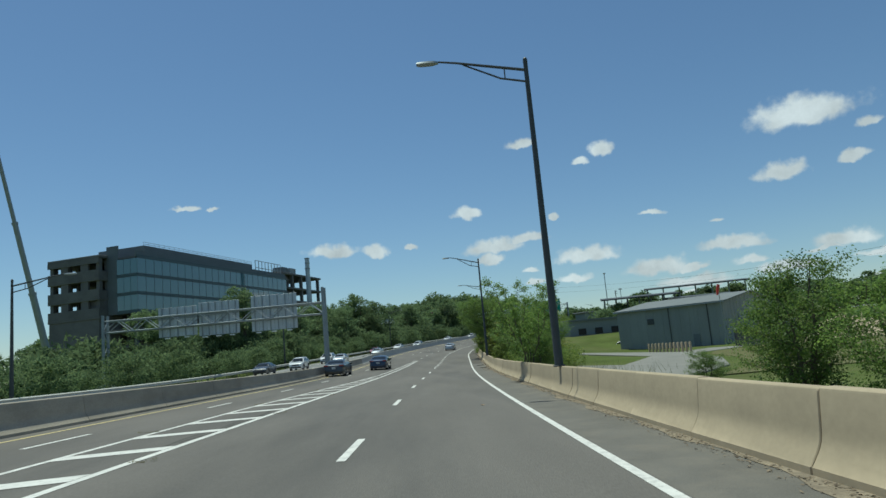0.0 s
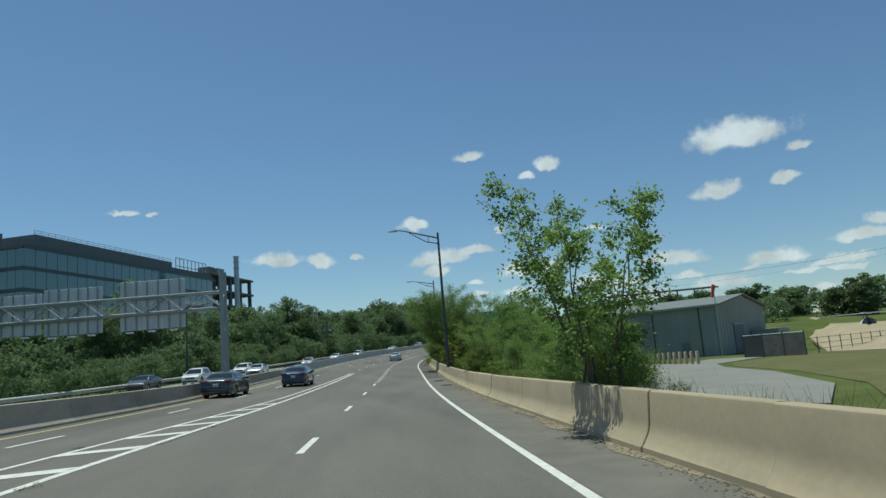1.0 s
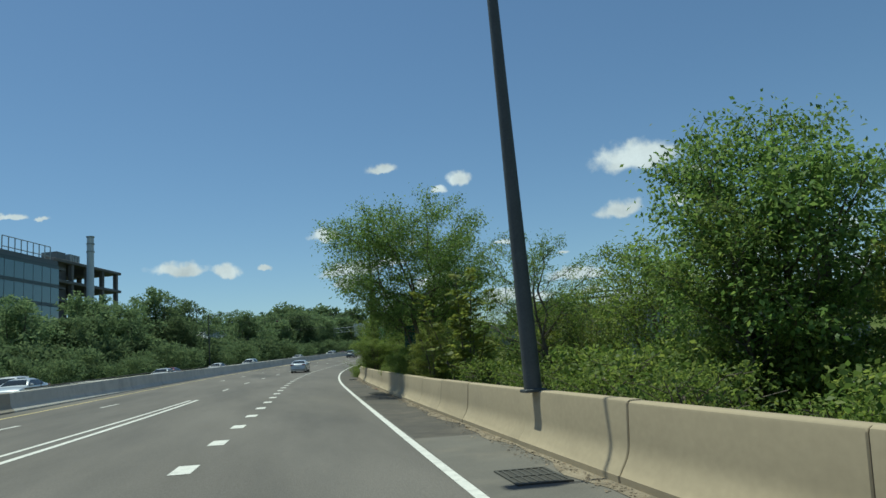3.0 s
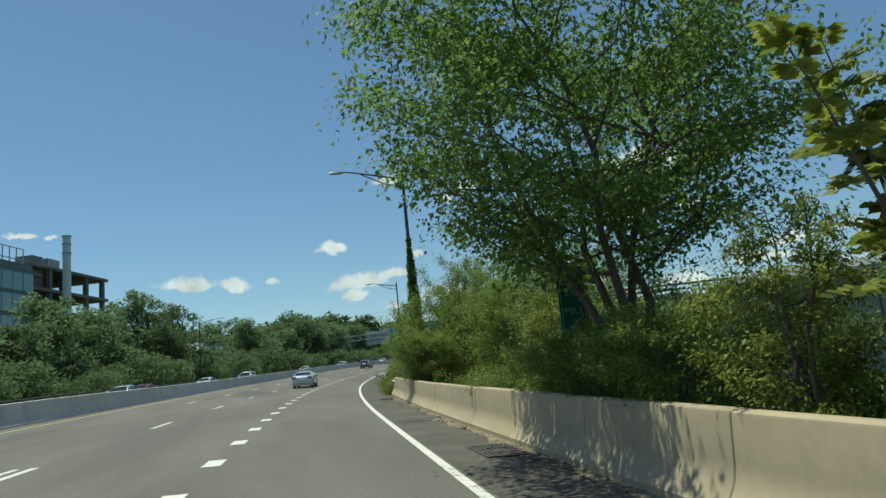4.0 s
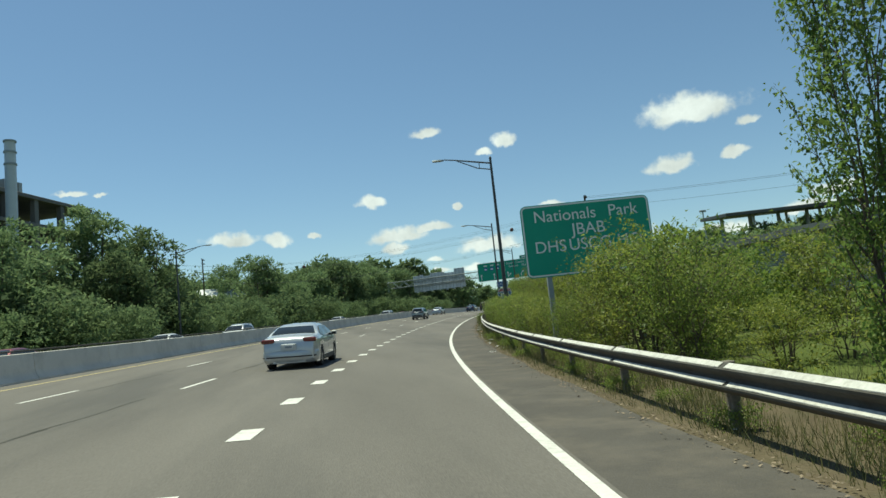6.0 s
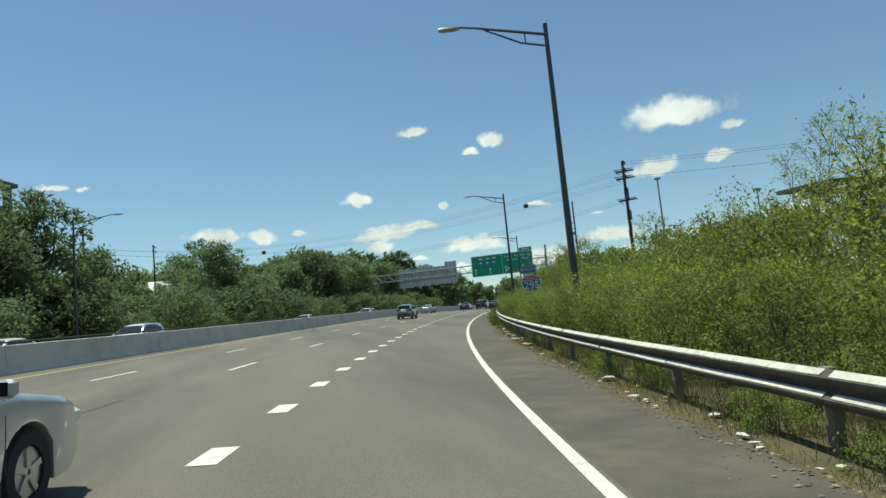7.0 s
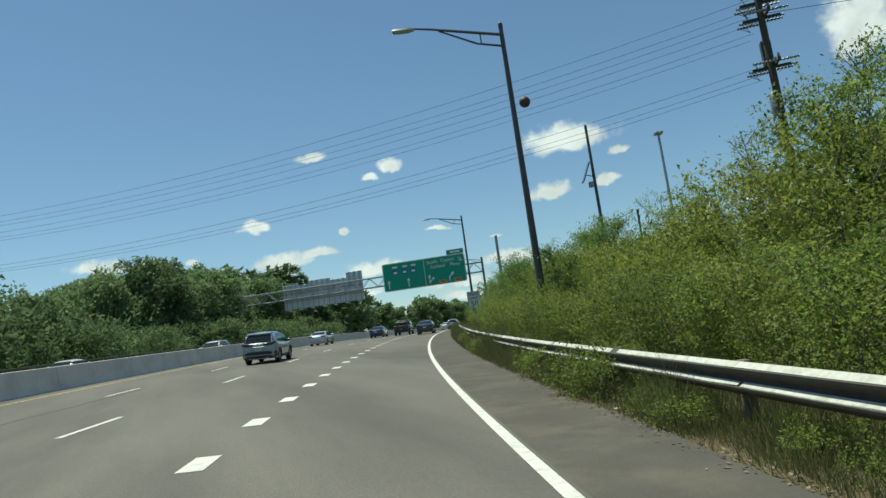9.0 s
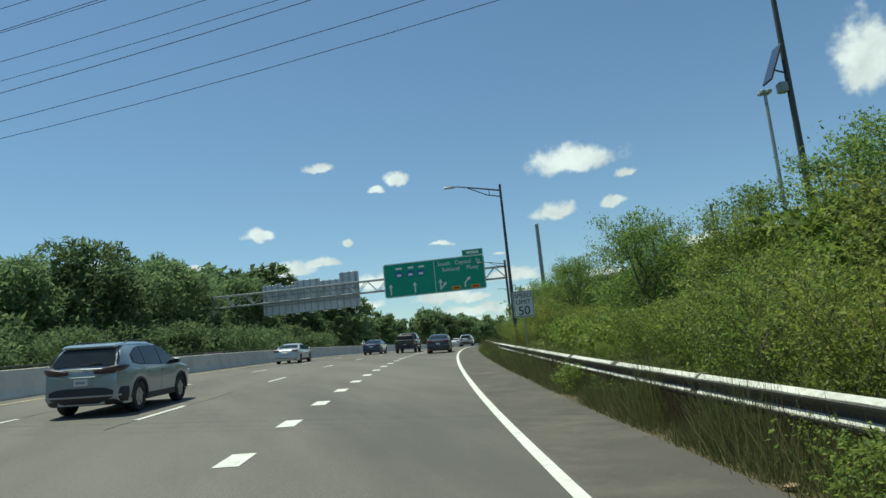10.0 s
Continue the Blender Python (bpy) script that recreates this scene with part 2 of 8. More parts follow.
M_WHITE = material("white road paint", (0.70, 0.675, 0.62), 0.8, spec=0.2, var=0.12, scale=3, fine=45, dirt=(0.3, 0.29, 0.27), dirt_scale=6, dirt_amount=0.5)
M_YELLOW = material("yellow road paint", (0.62, 0.5, 0.22), 0.75, var=0.12, scale=3, fine=45, dirt=(0.3, 0.27, 0.2), dirt_scale=6, dirt_amount=0.5)
M_CONCRETE = material("weathered tan concrete", (0.42, 0.342, 0.23), 0.9, spec=0.2, var=0.08, scale=0.8, fine=13, bump=0.03, dirt=(0.33, 0.27, 0.185), dirt_scale=1.3, dirt_amount=0.4, random_object=0.07, stretch=(1, 0.7, 1.0))
M_MEDIAN = material("grey median concrete", (0.56, 0.525, 0.46), 0.88, var=0.1, scale=0.7, fine=30, bump=0.3, dirt=(0.33, 0.31, 0.27), dirt_scale=0.8, dirt_amount=0.5, random_object=0.04)
M_MEDIANTAN = material("stained tan median concrete", (0.37, 0.32, 0.245), 0.88, var=0.14, scale=0.7, fine=30, bump=0.2, dirt=(0.2, 0.175, 0.135), dirt_scale=0.8, dirt_amount=0.6, random_object=0.07, stretch=(1, 0.35, 1))
M_JOINT = material("dark joint grime, tar and drain shade", (0.06, 0.055, 0.045), 0.95, var=0.3, scale=5, fine=40)
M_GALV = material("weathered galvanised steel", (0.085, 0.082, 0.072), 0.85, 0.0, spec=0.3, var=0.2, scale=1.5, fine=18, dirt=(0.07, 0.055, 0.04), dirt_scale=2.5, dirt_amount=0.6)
# sun on the ridges put into colour; also the far rail's own pale steel
M_PALESTEEL = material("pale rail steel and sunlit ridge tone", (0.60, 0.585, 0.53), 0.85, spec=0.2, var=0.14, scale=2.0, fine=30, dirt=(0.22, 0.2, 0.16), dirt_scale=7, dirt_amount=0.45)
M_POST = material("timber guardrail post", (0.2, 0.175, 0.14), 0.9, var=0.25, scale=4, fine=40, bump=0.4)
M_DARKSTEEL = material("dark weathered steel", (0.075, 0.08, 0.082), 0.6, 0.3, var=0.2, scale=2, fine=30)
M_GREYSTEEL = material("grey galvanised sign steel", (0.30, 0.33, 0.34), 0.55, 0.4, var=0.12, scale=1.2, fine=20)
M_SUNLITSTEEL = material("grey sign steel in its sunlit tone", (0.62, 0.63, 0.63), 0.45, 0.3, var=0.1, scale=1.2, fine=20)
M_PANELBACK = material("dull aluminium sign back", (0.52, 0.56, 0.59), 0.5, 0.1, var=0.1, scale=0.8, fine=14, random_object=0.06)
M_GREEN = material("green sign sheeting", (0.015, 0.30, 0.19), 0.45, var=0.08, scale=1.0, fine=20)
M_BLUE = material("blue sign sheeting", (0.025, 0.11, 0.30), 0.45, var=0.08, scale=1.0, fine=20)
M_RED = material("red sign sheeting", (0.42, 0.035, 0.03), 0.45, var=0.08, scale=1.0, fine=20)
M_SHADEDGREEN = material("grimy green sheeting dimmed as shaded", (0.012, 0.09, 0.06), 0.7, var=0.25, scale=3, fine=20)
M_SIGNWHITE = material("white sign sheeting", (0.78, 0.78, 0.76), 0.5, var=0.05, scale=1.0, fine=20)
M_ORANGE = material("orange sign panel", (0.75, 0.26, 0.03), 0.5, var=0.05, scale=1.0, fine=20)
M_BLACK = material("black sign lettering", (0.02, 0.02, 0.02), 0.6, var=0.05)
M_LEAF_A = material("fresh green leaves", (0.2, 0.266, 0.058), 0.55, var=0.1, scale=0.5, fine=3, island=0.38, hue=0.025, translucent=0.58, random_object=0.18, spec=0.35)
M_LEAF_B = material("dark green leaves", (0.18, 0.268, 0.066), 0.55, var=0.1, scale=0.4, fine=2, island=0.34, hue=0.02, translucent=0.55, random_object=0.2, spec=0.35)
M_LEAF_C = material("yellow green leaves", (0.24, 0.28, 0.058), 0.5, var=0.1, scale=0.5, fine=3, island=0.4, hue=0.025, translucent=0.52, random_object=0.12, spec=0.3)
# bluer leaf tone for the far wood, distance haze mixed into the colour
M_LEAF_F = material("haze-tinted distant green leaves", (0.175, 0.238, 0.112), 0.8, var=0.15, scale=0.15, fine=0.8, island=0.26, hue=0.02, translucent=0.5, random_object=0.24, spec=0.06)
M_BARK = material("grey brown bark", (0.11, 0.088, 0.066), 0.9, var=0.3, scale=3, fine=25, bump=0.6, stretch=(1, 1, 0.25))
M_GRASSBLADE = material("rough verge grass", (0.15, 0.158, 0.058), 0.6, island=0.5, hue=0.04, var=0.1, translucent=0.35)
M_BROWNWEED = material("dead brown weed stems", (0.11, 0.07, 0.045), 0.8, island=0.4, var=0.1, translucent=0.2)
M_DRYGRASS = material("dry straw grass", (0.20, 0.18, 0.085), 0.7, island=0.35, hue=0.02, var=0.1, translucent=0.3)
M_GROUND = material("grass and soil", (0.095, 0.12, 0.035), 0.95, spec=0.03, var=0.3, scale=0.25, fine=8, bump=0.5, dirt=(0.15, 0.135, 0.07), dirt_scale=0.08, dirt_amount=0.5)
M_SOIL = material("dry soil", (0.125, 0.10, 0.065), 0.95, spec=0.05, var=0.25, scale=1.5, fine=22, bump=0.6, dirt=(0.09, 0.085, 0.05), dirt_scale=2, dirt_amount=0.6)
M_TYRE = material("black tyre rubber", (0.025, 0.025, 0.026), 0.85, var=0.1)
M_RIM = material("silver alloy rim", (0.42, 0.43, 0.44), 0.3, 0.8, var=0.05)
M_CARGLASS = glass("dark car glass", (0.018, 0.022, 0.024), coat=0.0, spec=0.45)
M_LAMPRED = material("red tail lamp lens", (0.14, 0.008, 0.008), 0.15, var=0.05, coat=1.0)
M_LAMPWHITE = material("clear lamp lens", (0.75, 0.76, 0.76), 0.15, var=0.05, coat=1.0)
M_TRIM = material("black plastic trim", (0.03, 0.03, 0.032), 0.6, var=0.1)


def paint(name, colour, metal=0.35):
    return material(name, colour, 0.32, metal, var=0.04, scale=0.8, fine=60, coat=1.0, dirt=tuple(c * 0.75 + 0.02 for c in colour), dirt_scale=1.5, dirt_amount=0.25)


# ---------------------------------------------------------------- mesh helpers
class Shape:
    """Collects vertices and faces of one mesh."""

    def __init__(self):
        self.v, self.f = [], []

    def add(self, verts, faces, m=None):
        o = len(self.v)
        self.v += [tuple(m @ Vector(p)) for p in verts] if m is not None else [tuple(p) for p in verts]
        self.f += [tuple(i + o for i in f) for f in faces]
        return self

    def box(self, c, size, m=None, taper=1.0):
        x, y, z = (k / 2 for k in size)
        t = taper
        vs = [(-x, -y, -z), (x, -y, -z), (x, y, -z), (-x, y, -z), (-x * t, -y * t, z), (x * t, -y * t, z), (x * t, y * t, z), (-x * t, y * t, z)]
        vs = [(a + c[0], b + c[1], d + c[2]) for a, b, d in vs]
        return self.add(vs, [(3, 2, 1, 0), (4, 5, 6, 7), (0, 1, 5, 4), (1, 2, 6, 5), (2, 3, 7, 6), (3, 0, 4, 7)], m)

    def bevel_box(self, c, size, b=0.02, m=None):
        """A box whose upright and top edges are chamfered."""
        x, y, z = (k / 2 for k in size)
        b = min(b, x * 0.49, y * 0.49, z * 0.49)
        rings = []
        for zz, i in ((-z, b), (-z + b, 0), (z - b, 0), (z, b)):
            xx, yy = x - i, y - i
            rings.append([(-xx + b, -yy, zz), (xx - b, -yy, zz), (xx, -yy + b, zz), (xx, yy - b, zz), (xx - b, yy, zz), (-xx + b, yy, zz), (-xx, yy - b, zz), (-xx, -yy + b, zz)])
        vs = [(p[0] + c[0], p[1] + c[1], p[2] + c[2]) for r in rings for p in r]
        fs = [tuple(range(7, -1, -1)), tuple(range(24, 32))]
        for r in range(3):
            for k in range(8):
                fs.append((r * 8 + k, r * 8 + (k + 1) % 8, r * 8 + 8 + (k + 1) % 8, r * 8 + 8 + k))
        return self.add(vs, fs, m)

    def tube(self, pts, radii, n=8, caps=True, m=None):
        """A tube through the points, with a radius at each."""
        pts = [Vector(p) for p in pts]
        if not isinstance(radii, (list, tuple)):
            radii = [radii] * len(pts)
        vs, fs = [], []
        side = None
        for i, p in enumerate(pts):
            d = (pts[min(i + 1, len(pts) - 1)] - pts[max(i - 1, 0)]).normalized()
            if side is None:
                side = d.orthogonal().normalized()
            side = (side - d * side.dot(d)).normalized()
            up = d.cross(side)
            for k in range(n):
                a = 2 * math.pi * k / n
                vs.append(p + (side * math.cos(a) + up * math.sin(a)) * radii[i])
        for i in range(len(pts) - 1):
            for k in range(n):
                fs.append((i * n + k, i * n + (k + 1) % n, (i + 1) * n + (k + 1) % n, (i + 1) * n + k))
        if caps:
            fs.append(tuple(range(n - 1, -1, -1)))
            fs.append(tuple(range((len(pts) - 1) * n, len(pts) * n)))
        return self.add(vs, fs, m)

    def prism(self, outline, y0, y1, m=None):
        """A solid from an outline in x, z swept from y0 to y1."""
        n = len(outline)
        vs = [(x, y0, z) for x, z in outline] + [(x, y1, z) for x, z in outline]
        fs = [tuple(range(n)), tuple(range(2 * n - 1, n - 1, -1))]
        fs += [(k, k + n, (k + 1) % n + n, (k + 1) % n) for k in range(n)]
        return self.add(vs, fs, m)

    def loft(self, rings, closed=True, caps=True, m=None):
        n = len(rings[0])
        vs = [p for r in rings for p in r]
        fs = []
        for i in range(len(rings) - 1):
            for k in range(n if closed else n - 1):
                fs.append((i * n + k, i * n + (k + 1) % n, (i + 1) * n + (k + 1) % n, (i + 1) * n + k))
        if caps and closed:
            fs.append(tuple(range(n - 1, -1, -1)))
            fs.append(tuple(range((len(rings) - 1) * n, len(rings) * n)))
        return self.add(vs, fs, m)

    def mesh(self, name, mat, smooth=False):
        me = bpy.data.meshes.new(name)
        me.from_pydata(self.v, [], self.f)
        me.materials.append(mat)
        bm = bmesh.new()
        bm.from_mesh(me)
        bmesh.ops.recalc_face_normals(bm, faces=bm.faces)
        for f in bm.faces:
            f.smooth = smooth
        bm.to_mesh(me)
        bm.free()
        if smooth:
            me.set_sharp_from_angle(angle=radians(38))
        me.update()
        return me


def part(name, shape, mat, parent=None, label="", smooth=False, m=None):
    """Links a Shape (or a mesh) as one object, under a thing or a part."""
    me = shape.mesh(name, mat, smooth) if isinstance(shape, Shape) else shape
    ob = new(name, me)
    if parent is not None:
        ob.parent = parent
    if m is not None:
        ob.matrix_basis = m
    if label:
        tagged(ob, label)
    return ob


def thing(name, m, label, category, group="", kind=""):
    ob = new(name)
    ob.empty_display_size = 0.2
    ob.matrix_world = m
    return tagged(ob, label, category, group, kind)


def single(name, shape, mat, label, category, group="", kind="", smooth=False, m=None):
    ob = part(name, shape, mat, None, "", smooth, m)
    return tagged(ob, label, category, group, kind)


def ribbon(name, s0, s1, d0, d1, z, mat, step=2.0, parent=None, thick=0.0):
    """A strip of pavement or paint that follows the road; d0, d1 may be functions of s."""
    f0 = d0 if callable(d0) else (lambda s: d0)
    f1 = d1 if callable(d1) else (lambda s: d1)
    n = max(1, int(math.ceil((s1 - s0) / step)))
    sh = Shape()
    cols = 1
    vs, fs = [], []
    for i in range(n + 1):
        s = s0 + (s1 - s0) * i / n
        vs += [at(s, f0(s), z), at(s, f1(s), z)]
        if i:
            k = 2 * i
            fs.append((k - 2, k, k + 1, k - 1))
    sh.add(vs, fs)
    if thick:
        o = len(vs)
        sh.add([v - Vector((0, 0, thick)) for v in vs], [tuple(reversed(f)) for f in fs])
        for i in range(n):
            k = 2 * i
            sh.f += [(k, o + k, o + k + 2, k + 2), (k + 1, k + 3, o + k + 3, o + k + 1)]
        sh.f += [(0, 1, o + 1, o), (2 * n, o + 2 * n, o + 2 * n + 1, 2 * n + 1)]
    return part(name, sh, mat, parent)


# ---------------------------------------------------------------- ground and road
def spaced(lo, hi, near_lo, near_hi, fine, grow=1.25):
    a = list(np.arange(near_lo, near_hi + 1e-6, fine))
    step = fine
    while a[-1] < hi:
        step *= grow
        a.append(a[-1] + step)
    step = fine
    while a[0] > lo:
        step *= grow
        a.insert(0, a[0] - step)
    return np.array(a)


def build_ground():
    xs = spaced(-3600, 3600, -110, 130, 4.0)
    ys = spaced(-900, 4200, -60, 420, 4.0)
    gx, gy = np.meshgrid(xs, ys)
    z = ground_height(gx, gy)
    verts = np.stack([gx.ravel(), gy.ravel(), z], 1)
    nx, ny = len(xs), len(ys)
    i = np.arange((ny - 1) * (nx - 1))
    k = (i // (nx - 1)) * nx + i % (nx - 1)
    faces = np.stack([k, k + 1, k + nx + 1, k + nx], 1)
    me = bpy.data.meshes.new("ground")
    me.from_pydata(verts.tolist(), [], faces.tolist())
    me.materials.append(M_GROUND)
    for p in me.polygons:
        p.use_smooth = True
    tagged(new("ground", me), "uneven grassy ground with bare soil patches", "ground", kind="structure")


def median_d(s):
    """Offset of the road-side toe of the median barrier."""
    return float(np.interp(s, [-60, 60, 78, 105, 165, 240, 320], [13.2, 13.2, 14.1, 14.6, 16.3, 16.2, 16.2]))


def yellow_d(s):
    return float(np.interp(s, [-60, 60, 78, 105, 165, 320], [12.5, 12.5, 12.9, 13.5, 14.87, 14.87]))


def gore_d(s):
    return float(np.interp(s, [-60, 25, 45, 56, 80, 96], [8.95, 8.9, 8.2, 7.75, 7.6, 7.45]))


def wide_ribbon(name, s0, s1, d0, d1, z, mat, nd, step=2.0):
    """A pavement sheet with several columns, so that it follows the cross fall."""
    n = int((s1 - s0) / step)
    vs, fs = [], []
    for i in range(n + 1):
        s = s0 + (s1 - s0) * i / n
        a, b = (d0(s) if callable(d0) else d0), (d1(s) if callable(d1) else d1)
        for j in range(nd + 1):
            vs.append(at(s, a + (b - a) * j / nd, z))
        if i:
            for j in range(nd):
                k = i * (nd + 1) + j
                fs.append((k - nd - 1, k, k + 1, k - nd))
    return part(name, Shape().add(vs, fs), mat)


def build_road():
    road = wide_ribbon("road", -60, 700, -0.12, lambda s: median_d(s) + 0.1, 0.0, M_ASPHALT, 4)
    tagged(road, "grey asphalt highway with worn wheel tracks", "road", kind="structure")
    sh0 = wide_ribbon("shoulder", -60, 74, -2.0, -0.12, -0.004, M_SHOULDER_OLD, 2)
    tagged(sh0, "pale worn asphalt shoulder with grit along the barrier", "road shoulder", kind="structure")
    grit = wide_ribbon("grit_strip", -40, 117, -1.6, lambda s: -1.36 + 0.09 * math.sin(s * 1.3) + 0.06 * math.sin(s * 3.1 + 1) + 0.05 * math.sin(s * 0.41), 0.003, M_GRIT, 1, 0.5)
    tagged(grit, "pale sandy grit washed against the barrier", "grit", kind="structure")
    sh = wide_ribbon("shoulder", 74, 700, lambda s: float(np.interp(s, [116, 120, 140], [-2.05, -1.45, -1.55])) - 0.05 * math.sin(s * 0.9) - 0.04 * math.sin(s * 2.3), -0.12, -0.004, M_SHOULDER, 2)
    soil = wide_ribbon("soil_strip", 116, 420, -4.2, -1.35, -0.03, M_SOIL, 3)
    tagged(soil, "dry brown soil strip under the guardrail", "ground", kind="structure")
    tagged(sh, "dark asphalt shoulder with grit along its edge", "road shoulder", kind="structure")
    opp = wide_ribbon("opposite_road", -60, 700, lambda s: median_d(s) + 0.4, 27.6, -0.01, M_OPPOSITE, 3, 3.0)
    tagged(opp, "pale worn asphalt of the opposite carriageway", "road", kind="structure")

    def mark(name, *a, **k):
        return ribbon(name, *a, parent=road, **k)

    mark("edge_line", -60, 420, -0.07, 0.07, 0.006, M_WHITE)
    mark("yellow_line", -60, 420, lambda s: yellow_d(s) - 0.07, lambda s: yellow_d(s) + 0.07, 0.006, M_YELLOW)
    # lane line beside the camera's lane: dashes, then short wide dots
    for k in range(-4, 6):
        s = 10.1 + 11.3 * k
        mark("lane_dash", s, s + 2.7, 3.54, 3.68, 0.006, M_WHITE)
    s = 149.3 - 3.68 * 21
    while s < 380:
        mark("lane_dot", s - 0.46, s + 0.46, 3.44, 3.76, 0.006, M_WHITE)
        s += 3.68 if s < 149 else 3.513
    for k in range(0, 24):
        s = 105.4 + 11.3 * k
        mark("lane_dash", s, s + 2.8, 7.18, 7.32, 0.006, M_WHITE)
    for k in range(-4, 24):
        s = 26 + 11.3 * k if k < 7 else 121.6 + 11.3 * (k - 7.5)
        if k == 7:
            continue
        mark("lane_dash", s, s + 2.8, 10.83, 10.97, 0.006, M_WHITE)
    # painted gore
    mark("gore_line", -60, 96, 7.1, 7.27, 0.006, M_WHITE)
    mark("gore_line", -60, 96, lambda s: gore_d(s), lambda s: gore_d(s) + 0.14, 0.006, M_WHITE)
    s = 25.0 - 3.2 * 20
    while s < 52:
        a, b = at(s, gore_d(s) - 0.01, 0.007), at(s + 0.75, 7.28, 0.007)
        a2, b2 = at(s + 0.62, gore_d(s) - 0.01, 0.007), at(s + 1.37, 7.28, 0.007)
        part("gore_stripe", Shape().add([a, b, b2, a2], [(0, 1, 2, 3)]), M_WHITE, road)
        s += 3.2
    # opposite carriageway
    for k in range(-3, 28):
        s = 8 + 12.2 * k
        ribbon("lane_dash", s, s + 3.0, 21.6, 21.75, -0.003, M_WHITE, parent=opp)
    ribbon("edge_line", -60, 420, 25.8, 25.95, -0.003, M_WHITE, parent=opp)
    ribbon("yellow_line", -60, 420, 18.0, 18.15, -0.003, M_YELLOW, parent=opp)
    # cracks and patches sealed with tar
    rng = random.Random(5)
    for k in range(26):
        s0, d0 = rng.uniform(2, 235), rng.choice([7.1, 7.5, 10.6, 11.1]) + rng.uniform(-0.15, 0.15)
        ln = rng.uniform(3, 10)
        ph = rng.uniform(0, 9)
        ribbon("tar_seam", s0, s0 + ln, lambda s: d0 - 0.03 + 0.05 * math.sin(s * 1.7 + ph), lambda s: d0 + 0.012 + 0.05 * math.sin(s * 1.7 + ph), 0.004, M_JOINT, step=0.5, parent=road)
    for s0, w in ((99.5, 0.5),):
        part("tar_patch", Shape().add([at(s0, -0.3, 0.003), at(s0 + w, -0.35, 0.003), at(s0 + w * 0.8, -1.35, 0.003), at(s0 + 0.1, -1.4, 0.003)], [(0, 1, 2, 3)]), M_JOINT, sh)


def build_drains():
    """Cast-iron gutter grates beside the barrier over a dark plate painted as shaded depth, half choked with leaves."""
    for s0, d0, n in ((61.2, -0.62, 2), (68.6, -0.55, 2), (91.6, -0.75, 3), (112.6, -0.72, 3)):
        m = stand(s0, d0)
        g = thing("drain_grate", m, "rusty cast-iron gutter grate choked with dead leaves", "drain grate", "gutter grates")
        inv = m.inverted()
        tilt = m.to_3x3().inverted() @ (at(s0 + 1, d0) - at(s0, d0))
        side = m.to_3x3().inverted() @ (at(s0, d0 - 1) - at(s0, d0))
        fix = Matrix((side.normalized(), tilt.normalized(), side.normalized().cross(tilt.normalized()))).transposed().to_4x4()
        w, ln = 0.62, 0.5 * n
        # flat dark plate on the pavement stands in for the shaded shaft
        part("pit", Shape().box((0.3, ln / 2, 0.003), (w, ln, 0.006)), M_JOINT, g, m=fix)
        part("frame", Shape().box((0.3 - w / 2, ln / 2, 0.008), (0.04, ln + 0.06, 0.016)).box((0.3 + w / 2, ln / 2, 0.008), (0.04, ln + 0.06, 0.016)), M_GALV, g, m=fix)
        for k in range(n + 1):
            part("cross_bar", Shape().box((0.3, k * 0.5, 0.0085), (w - 0.05, 0.05, 0.017)), M_GALV, g, m=fix)
        for k in range(n):
            for q in range(6):
                part("bar", Shape().box((0.3 - 0.235 + q * 0.094, k * 0.5 + 0.25, 0.008), (0.028, 0.45, 0.012)), M_GALV, g, m=fix)


def barrier_outline(height, w=0.0):
    """Half outline of a safety barrier: x from the toe inwards, z up."""
    return [(0.0, 0.0), (0.0, 0.08), (0.012, 0.09), (0.085, 0.205), (0.110, 0.25), (0.130, 0.295), (0.145, 0.34), (0.156, 0.39), (0.164, 0.45), (0.200, height - 0.045), (0.208, height - 0.018), (0.235, height)]


